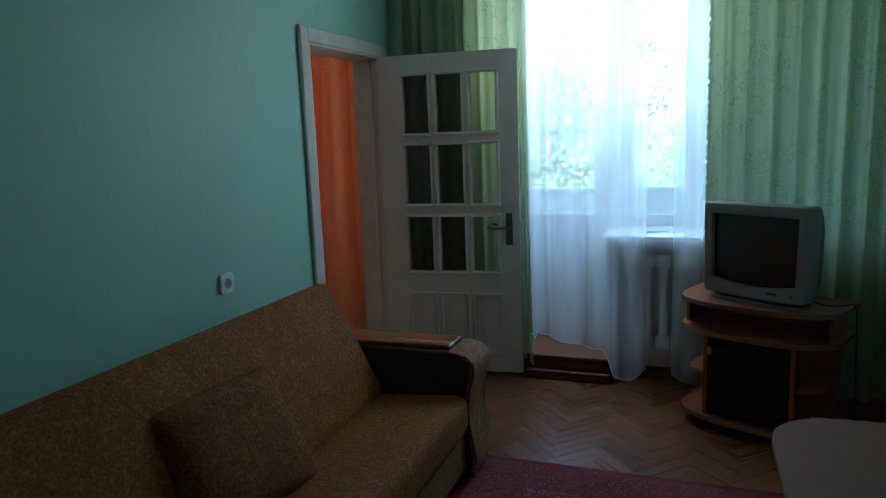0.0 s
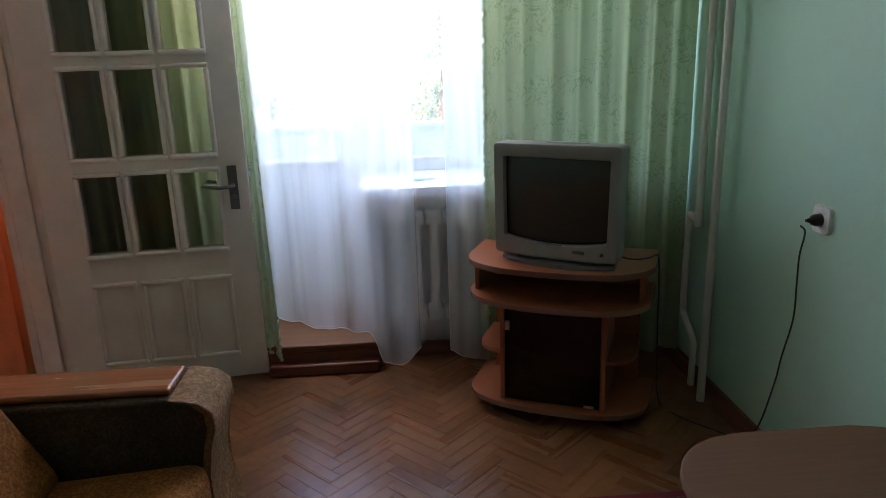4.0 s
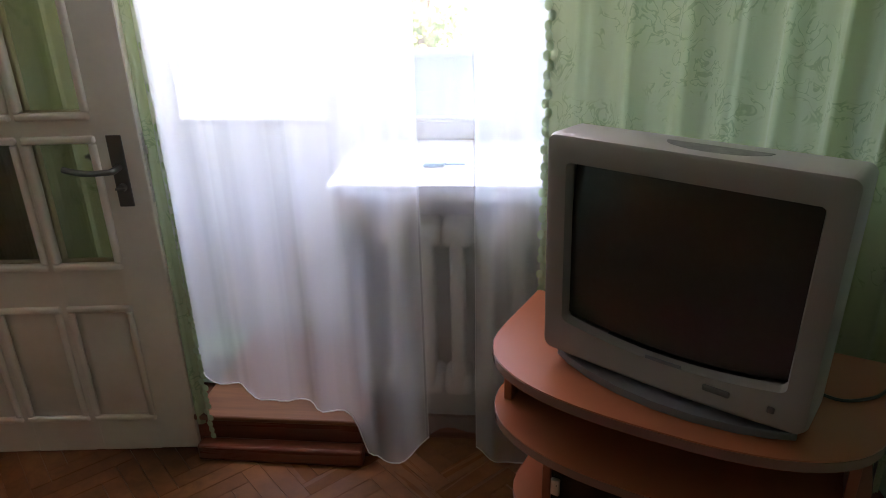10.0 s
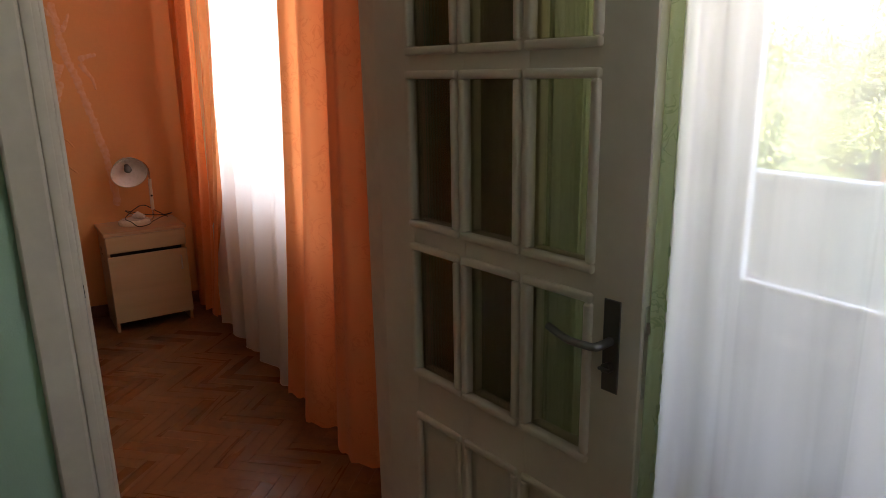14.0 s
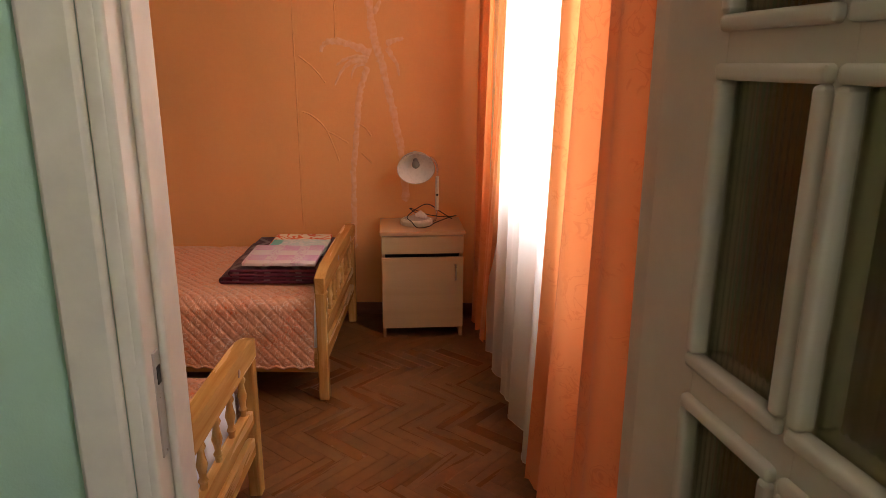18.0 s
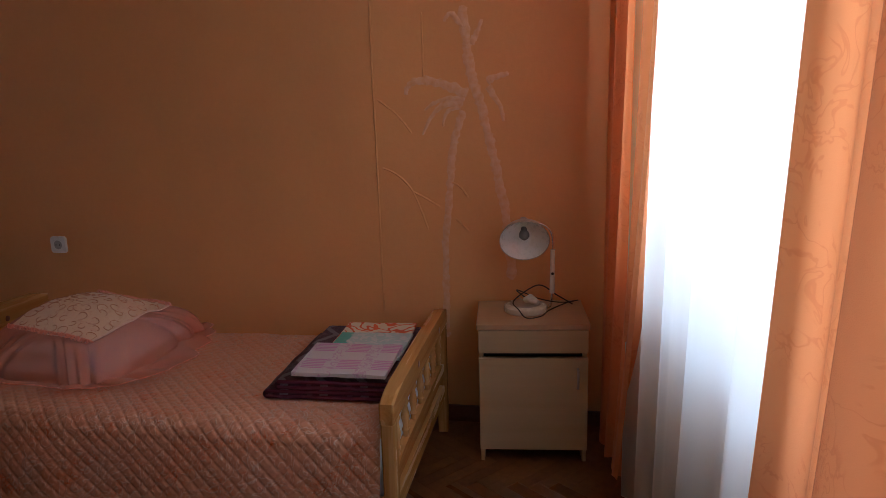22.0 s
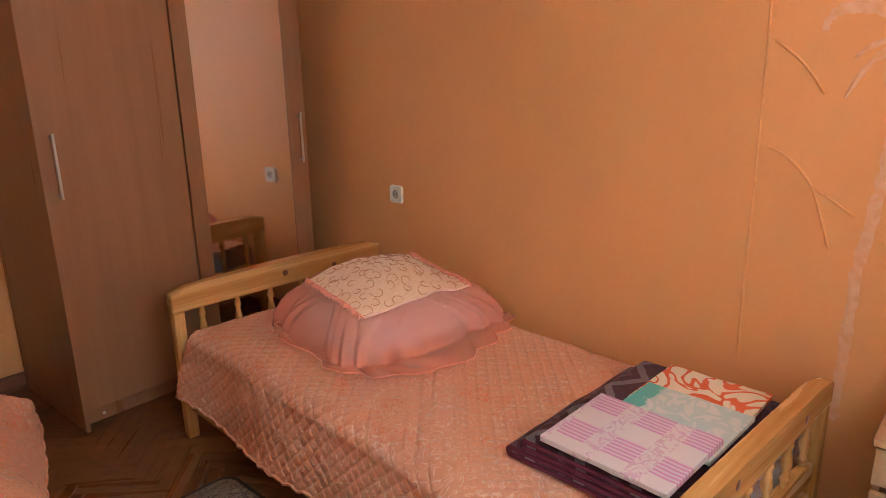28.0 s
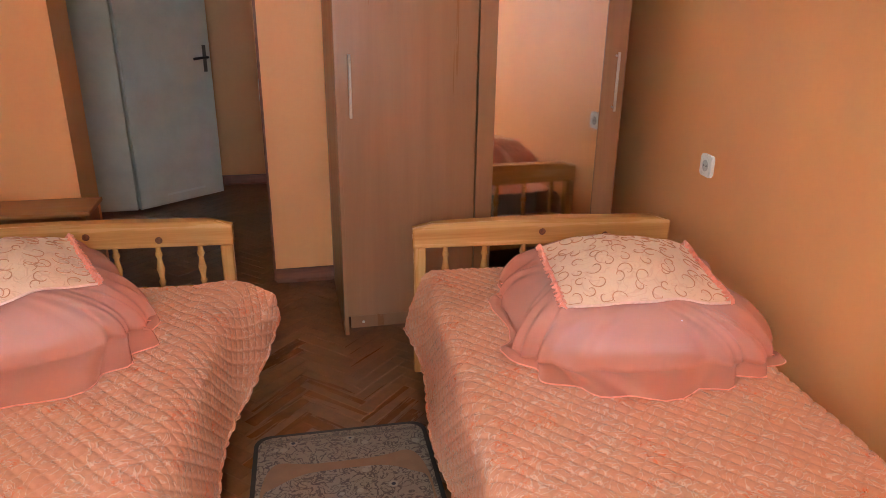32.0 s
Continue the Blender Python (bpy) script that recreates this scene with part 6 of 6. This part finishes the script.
# ---- wardrobe ----
def wardrobe():
    w = thing("wardrobe", "brown laminate wardrobe with a mirror door in the corner", "wardrobe", -4.01, 0.925, 0)
    # local x runs towards the far wall (negative), the front is y = 0
    D, H, X = 0.63, 2.2, -1.225
    for x, front in ((0.0145, 0.02), (X + 0.018, -0.021)):
        bm = B(); box(bm, (x - 0.018, -D, 0), (x, front, H - 0.0005), 0.001); part("side_panel", bm, WARDROBE, w)
    bm = B(); box(bm, (X, -D, H), (0, 0, H + 0.02), 0.001); part("top", bm, WARDROBE, w)
    bm = B(); box(bm, (X + 0.019, -D, 0.08), (-0.019, -D + 0.006, H - 0.001)); part("back_panel", bm, WARDROBE, w)
    bm = B(); box(bm, (X + 0.019, -0.06, 0.0), (-0.019, -0.045, 0.075)); part("plinth", bm, WARDROBE, w)
    bm = B(); box(bm, (-0.575, -D + 0.01, 0.08), (-0.56, -0.03, H - 0.002)); part("divider", bm, WARDROBE, w)
    bm = B(); box(bm, (-0.563, -0.019, 0.08), (-0.004, 0, H - 0.004), 0.0015); d1 = part("door", bm, WARDROBE, w)
    bm = B()
    m0, m1, z0, z1 = -0.645, -1.118, 0.14, 2.1
    for a, b in (((-0.571, 0.08), (m0, H - 0.004)), ((m1, 0.08), (X + 0.004, H - 0.004)), ((m0, 0.08), (m1, z0)), ((m0, z1), (m1, H - 0.004))):
        box(bm, (a[0], -0.019, a[1]), (b[0], 0.0, b[1]), 0.0012)
    d2 = part("mirror_door", bm, WARDROBE, w)
    bm = B(); box(bm, (m0 - 0.001, -0.012, z0 + 0.001), (m1 + 0.001, -0.004, z1 - 0.001)); part("mirror", bm, MIRROR, d2, "tall mirror set in the door", False)
    for d, x in ((d1, -0.043), (d2, -1.172)):
        bm = B()
        tube(bm, [(x, 0.028, 0.96), (x, 0.028, 1.205)], 0.006, 10)
        for z in (0.975, 1.19):
            tube(bm, [(x, 0.0, z), (x, 0.028, z)], 0.0045, 8)
        part("bar_handle", bm, STEEL, d, "brushed steel bar handle")
    bm = B(); lathe(bm, [(0.007, 0), (0.006, 0.004)], 10, pose(-0.07, 0.0, 0.05, -90)); part("door_buffer", bm, SOCKET, d1)
wardrobe()

# ---- small mat ----
mt = thing("small_mat", "grey floral bedside mat with dark bound edge", "mat", -3.905, 2.05, 0, -1.5)
for nm, w, d, r, z0, z1, mat in (("edge", 0.29, 0.40, 0.05, 0.0, 0.008, MAT_EDGE), ("border", 0.275, 0.385, 0.045, 0.004, 0.0095, MAT_FLOWER)):
    bm = B(); prism(bm, rounded(-w, -d, w, d, r), z0, z1, 0.0015); part(nm, bm, mat, mt)
def mat_figure(name, w, d, wave, n, z0, z1, mat, label=""):
    """A woven figure of the mat with a waved outline."""
    pts = []
    for k in range(80):
        a = 2 * math.pi * k / 80
        c, q = math.cos(a), math.sin(a)
        pts.append((w * math.copysign(abs(c) ** 0.45, c), d * math.copysign(abs(q) ** 0.45, q) * (1 + wave * math.cos(n * a))))
    bm = B(); prism(bm, pts, z0, z1, 0.0); part(name, bm, mat, mt, label)
mat_figure("field", 0.262, 0.245, -0.10, 4, 0.006, 0.0104, MAT_FIELD, "plain brown field with waved ends")
mat_figure("medallion", 0.255, 0.165, 0.10, 4, 0.007, 0.0111, MAT_FLOWER)
for sy in (-1, 1):
    bm = B(); prism(bm, [(-0.255, sy * 0.358 - 0.008), (0.255, sy * 0.358 - 0.008), (0.255, sy * 0.358 + 0.008), (-0.255, sy * 0.358 + 0.008)], 0.006, 0.0101, 0.0); part("border_stripe", bm, MAT_STRIPE, mt, "narrow dark flowered stripe")

# ---- desk by the hall opening ----
dk = thing("small_table", "small brown wooden table behind the second bed's headboard", "table", -2.665, 0.51, 0)
bm = B(); box(bm, (-0.29, -0.13, 0.515), (0.22, 0.11, 0.535), 0.003); part("tabletop", bm, DESKWOOD, dk)
for x in (-0.26, 0.20):
    bm = B(); box(bm, (x - 0.009, -0.12, 0), (x + 0.009, 0.10, 0.514), 0.001); part("side", bm, DESKWOOD, dk)
bm = B(); box(bm, (-0.25, -0.115, 0.25), (0.19, -0.1, 0.514)); part("back", bm, DESKWOOD, dk)

# ---- hall door ----
hd = thing("door_2", "pale grey-white painted plain door standing open in the hall", "door", -2.78, -1.18, 0.012, 180 + 38, kind="structure")
bm = B(); box(bm, (0.0, -0.036, 0), (0.65, 0, 1.98), 0.003, 2); part("leaf", bm, BLUEWHITE, hd)
for sd in (-1, 1):
    y0 = -0.036 if sd < 0 else 0
    bm = B(); box(bm, (0.59, y0, 0.88), (0.617, y0 + sd * 0.004, 1.06), 0.001); pl = part("lock_plate", bm, IRON, hd)
    bm = B(); tube(bm, smooth_line([(0.603, y0, 0.98), (0.603, y0 + sd * 0.045, 0.98), (0.555, y0 + sd * 0.05, 0.98), (0.49, y0 + sd * 0.048, 0.975)], 5), 0.009, 8); part("lever", bm, BLACK, pl)
bm = B(); box(bm, (0.2, -0.0365, 0.06), (0.5, -0.0355, 0.075)); part("scuff", bm, CEIL, hd)
hf = thing("door_frame_2", "white painted frame of the hall doorway", "door frame", kind="structure")
for a, b in (((HL - 0.17, -1.245, 0), (HL + 0.13, -1.185, 2.05)), ((HL - 0.02, -0.485, 0), (HL + 0.13, -0.425, 2.05)), ((HL - 0.018, -1.185, 1.99), (HL + 0.128, -0.485, 2.05))):
    trim("jamb", a, b, WHITE, 0.004, hf)
trim("casing", (HL - 0.018, -0.425, 0), (HL - 0.001, -0.355, 2.1), WHITE, 0.004, hf)
of = thing("opening_trim", "dark brown edge strip of the hall opening with a strike plate", "door trim", kind="structure")
trim("edge_strip", (HX0, SOUTH_B - 0.12, 0), (HX0 + 0.012, SOUTH_B - 0.004, 2.1), BASEBOARD, 0.002, of)
trim("strike_plate", (HX0 + 0.011, SOUTH_B - 0.08, 0.93), (HX0 + 0.016, SOUTH_B - 0.045, 1.03), STEEL, 0.001, of, "steel strike plate")

# ---- palm relief on the orange wall ----
def wall_strip(bm, pts, w, d=0.006, jitter=0.25, seed=1, taper=1.0):
    """A low raised strip on the far wall along points (y, z); w: width."""
    rnd = random.Random(seed)
    line = smooth_line([(0, y, z) for y, z in pts], 7)
    n = len(line)
    L, R, M = [], [], []
    for i, p in enumerate(line):
        t = line[min(i + 1, n - 1)] - line[max(i - 1, 0)]
        s = Vector((0, t.z, -t.y)).normalized()
        k = w * (1 - (1 - taper) * i / n) / 2
        if i in (0, n - 1):
            k *= 0.35
        j1, j2 = 1 + rnd.uniform(-jitter, jitter), 1 + rnd.uniform(-jitter, jitter)
        L.append(bm.verts.new((0.0008, p.y + s.y * k * j1, p.z + s.z * k * j1)))
        R.append(bm.verts.new((0.0008, p.y - s.y * k * j2, p.z - s.z * k * j2)))
        M.append(bm.verts.new((d * rnd.uniform(0.6, 1.15), p.y, p.z)))
    for i in range(n - 1):
        bm.faces.new((L[i], M[i], M[i + 1], L[i + 1]))
        bm.faces.new((M[i], R[i], R[i + 1], M[i + 1]))
    return bm
palm = thing("palm_relief", "whitish palm trees in low plaster relief on the orange wall", "wall relief")
palm.matrix_world = FAR_WALL
def relief(name, pts, w, mat, seed, d=0.006, taper=1.0):
    bm = B(); wall_strip(bm, pts, w, d, 0.3, seed, taper)
    return part(name, bm, mat, palm, "", True, 60)
relief("tall_trunk", [(2.051, 1.851), (2.068, 1.714), (2.079, 1.609), (2.095, 1.538), (2.120, 1.457), (2.143, 1.367), (2.161, 1.295), (2.176, 1.231), (2.191, 1.157), (2.208, 1.064), (2.225, 0.970), (2.242, 0.836), (2.252, 0.679)], 0.040, RELIEF, 2)
relief("short_trunk", [(2.047, 1.423), (2.023, 1.350), (2.004, 1.281), (1.991, 1.189), (1.983, 1.092), (1.973, 0.993), (1.958, 0.870), (1.955, 0.725), (1.952, 0.576), (1.950, 0.401)], 0.032, RELIEF, 3)
for k, (pts, w) in enumerate((([(2.066, 1.486), (2.002, 1.521), (1.928, 1.545), (1.853, 1.554), (1.809, 1.528), (1.800, 1.495)], 0.050),
                              ([(2.058, 1.468), (1.986, 1.474), (1.921, 1.457), (1.879, 1.427)], 0.026),
                              ([(2.050, 1.450), (1.968, 1.449), (1.914, 1.407), (1.868, 1.322)], 0.030),
                              ([(2.038, 1.436), (1.987, 1.424), (1.965, 1.388), (1.960, 1.356)], 0.022),
                              ([(2.153, 1.539), (2.194, 1.560), (2.246, 1.569)], 0.036),
                              ([(2.154, 1.518), (2.182, 1.479), (2.211, 1.429), (2.221, 1.372)], 0.034),
                              ([(2.086, 1.695), (2.111, 1.736), (2.136, 1.793)], 0.030),
                              ([(2.058, 1.766), (2.007, 1.822), (1.974, 1.791)], 0.030))):
    relief("frond", pts, w, RELIEF, 20 + k, 0.005, 0.35)
for k, pts in enumerate(([(1.654, 1.892), (1.653, 1.595), (1.656, 1.302), (1.657, 0.952), (1.656, 0.780), (1.659, 0.512)],
                        [(1.672, 1.479), (1.758, 1.410), (1.819, 1.332)],
                        [(1.680, 1.182), (1.743, 1.153), (1.815, 1.075), (1.880, 0.905)],
                        [(1.815, 1.075), (1.876, 1.043), (1.936, 1.006)],
                        [(1.880, 1.834), (1.879, 1.693), (1.879, 1.566)],
                        [(1.980, 1.121), (2.028, 1.094), (2.062, 1.047)],
                        [(2.005, 0.955), (2.064, 0.895)])):
    relief("relief_line", pts, 0.010, RELIEF_PLAIN, 40 + k, 0.006)

# ---- outside ----
bm = B(); box(bm, (-9, 4.53, -0.25), (4, 5.75, -0.05)); solo("balcony_floor", bm, CONCRETE, "grey concrete balcony slab outside the window", "balcony", kind="structure", smooth=False)
par = thing("balcony_parapet", "grey painted board parapet of the balcony", "balcony parapet", 0, 5.7, 0, kind="structure")
for k in range(6):
    bm = B(); box(bm, (-8.5, 0, 0.0 + k * 0.165), (3.5, 0.025, 0.1645 + k * 0.165), 0.002); part("board", bm, PARAPET, par)
bm = B(); box(bm, (-8.5, -0.03, 0.985), (3.5, 0.06, 1.02), 0.004); part("top_rail", bm, PARAPET, par)
for k in range(9):
    bm = B(); box(bm, (-8.3 + k * 1.45, 0.026, -0.2), (-8.25 + k * 1.45, 0.07, 0.984)); part("post", bm, PARAPET, par)
bm = B(); sheet(bm, lambda u, v: Vector(((u - 0.5) * 1200, (v - 0.5) * 1200, -3.6 + 0.02 * math.sin(40 * u))), 12, 12); solo("ground", bm, GRASS, "green lawn below the balcony reaching the woods", "ground", kind="structure")

def tree(x, y, h, spread, seed, mat, label, conifer=False):
    rnd = random.Random(seed)
    t = thing("tree", label, "tree", x, y, -3.62, group="trees outside")
    bm = B()
    tube(bm, [(0, 0, 0), (rnd.uniform(-.1, .1), rnd.uniform(-.1, .1), h * 0.4), (rnd.uniform(-.2, .2), rnd.uniform(-.2, .2), h * 0.9)], [0.022 * h, 0.015 * h, 0.004 * h], 9)
    limbs = []
    for k in range(18):
        z = h * rnd.uniform(0.10, 0.88)
        a = rnd.uniform(0, 6.28)
        r = spread * (rnd.uniform(0.5, 0.9) if not conifer else (1.05 - z / h) * 0.9)
        tip = Vector((math.cos(a) * r, math.sin(a) * r, z + (0.25 * r if not conifer else -0.1 * r)))
        tube(bm, [(0, 0, z), tip * 0.5 + Vector((0, 0, z * 0.5)), tip], [0.006 * h, 0.004 * h, 0.002 * h], 5)
        limbs.append((Vector((0, 0, z)), tip))
    part("trunk", bm, BARK, t)
    bm = B()
    for k in range(4600):
        a, b = limbs[rnd.randrange(len(limbs))]
        c = a.lerp(b, rnd.uniform(0.35, 1.1)) + Vector((rnd.gauss(0, 1), rnd.gauss(0, 1), rnd.gauss(0, 0.8))) * spread * 0.17
        s = rnd.uniform(0.06, 0.12)
        u = Vector((rnd.uniform(-1, 1), rnd.uniform(-1, 1), rnd.uniform(-1, 1))).normalized()
        w = u.orthogonal().normalized()
        v = [bm.verts.new(c + p) for p in (u * s, w * s * 0.55, -u * s, -w * s * 0.55)]
        bm.faces.new(v)
    part("crown", bm, mat, t, "", False)
rt = random.Random(77)
for k in range(26):
    tx = -22 + k * 1.75 + rt.uniform(-0.8, 0.8)
    con = k % 3 == 1
    tree(tx, rt.uniform(17, 38), rt.uniform(6.0, 10.5), rt.uniform(1.8, 2.8), 100 + k, PINE_LEAF if con else LEAF, "tall dark pine outside" if con else "fresh green leafy tree outside", con)

# ---- parquet blocks, nearest ones singly ----
def herringbone():
    Lb, Wb, th = 0.28, 0.056, 0.014
    bm = B(); box(bm, (-Lb / 2 + 0.0004, -Wb / 2 + 0.0004, -th), (Lb / 2 - 0.0004, Wb / 2 - 0.0004, 0), 0.0006)
    me = mesh_of("plank", bm, PARQUET, False)
    rnd = random.Random(12)
    rest_f = []
    c45 = math.cos(radians(45))
    for i in range(-100, 100):
        for j in range(-20, 20):
            for kind in (0, 1):
                # herringbone cell in the turned grid
                gx = i * Wb + j * Lb
                gy = i * Wb - j * Lb
                px, py, rot = (gx + Lb / 2, gy + Wb / 2, 0) if kind == 0 else (gx + Wb / 2, gy + Wb + Lb / 2, 90)
                x = -2.2 + (px - py) * c45
                y = 2.2 + (px + py) * c45
                if not (FAR < x < LE and -1.9 < y < NW + 0.1):
                    continue
                if x < -2.55 and y < SOUTH_B - 0.5 and not (-4.1 < x < HL + 0.4):
                    continue
                z = rnd.uniform(-0.0004, 0.0003)
                near_l = -1.3 < x < 0.2 and 2.9 < y < 4.1
                near_b = -4.6 < x < -2.6 and 3.2 < y < 4.0
                near_m = -4.2 < x < -3.7 and 0.9 < y < 2.6
                if near_l or near_b or near_m:
                    ob = new("plank", me)
                    ob.matrix_world = pose(x, y, z, rnd.uniform(-0.12, 0.12), rnd.uniform(-0.08, 0.08), 45 + rot)
                    ob.parent = FLOOR
                else:
                    rest_f.append((x, y, z, radians(45 + rot)))
    bm = B()
    for x, y, z, a in rest_f:
        ca, sa = math.cos(a), math.sin(a)
        q = [(sx * (Lb / 2 - 0.0008), sy * (Wb / 2 - 0.0008)) for sx, sy in ((-1, -1), (1, -1), (1, 1), (-1, 1))]
        top = [bm.verts.new((x + u * ca - w * sa, y + u * sa + w * ca, z)) for u, w in q]
        bot = [bm.verts.new((v.co.x, v.co.y, -th)) for v in top]
        bm.faces.new(top)
        for k in range(4):
            bm.faces.new((top[k], bot[k], bot[(k + 1) % 4], top[(k + 1) % 4]))
    ob = part("more_planks", bm, PARQUET_REST, FLOOR, "", False)
    ob["kind"] = "stuff"
def island_wood():
    m, t, p, o = nodes("parquet_oak_far")
    g = t.nodes.new("ShaderNodeNewGeometry")
    r = ramp(t, g.outputs['Random Per Island'], [(0.0, (0.165, 0.064, 0.024)), (1.0, (0.215, 0.090, 0.034))])
    v = coords(t)
    n = tex_noise(t, v, 25, 4)
    c = trodden(t, mixc(t, 0.25, r.outputs[0], n.outputs[0], 'SOFT_LIGHT'), 0.42)
    t.links.new(c, p.inputs['Base Color'])
    p.inputs['Roughness'].default_value = 0.28
    return m
PARQUET_REST = island_wood()
herringbone()
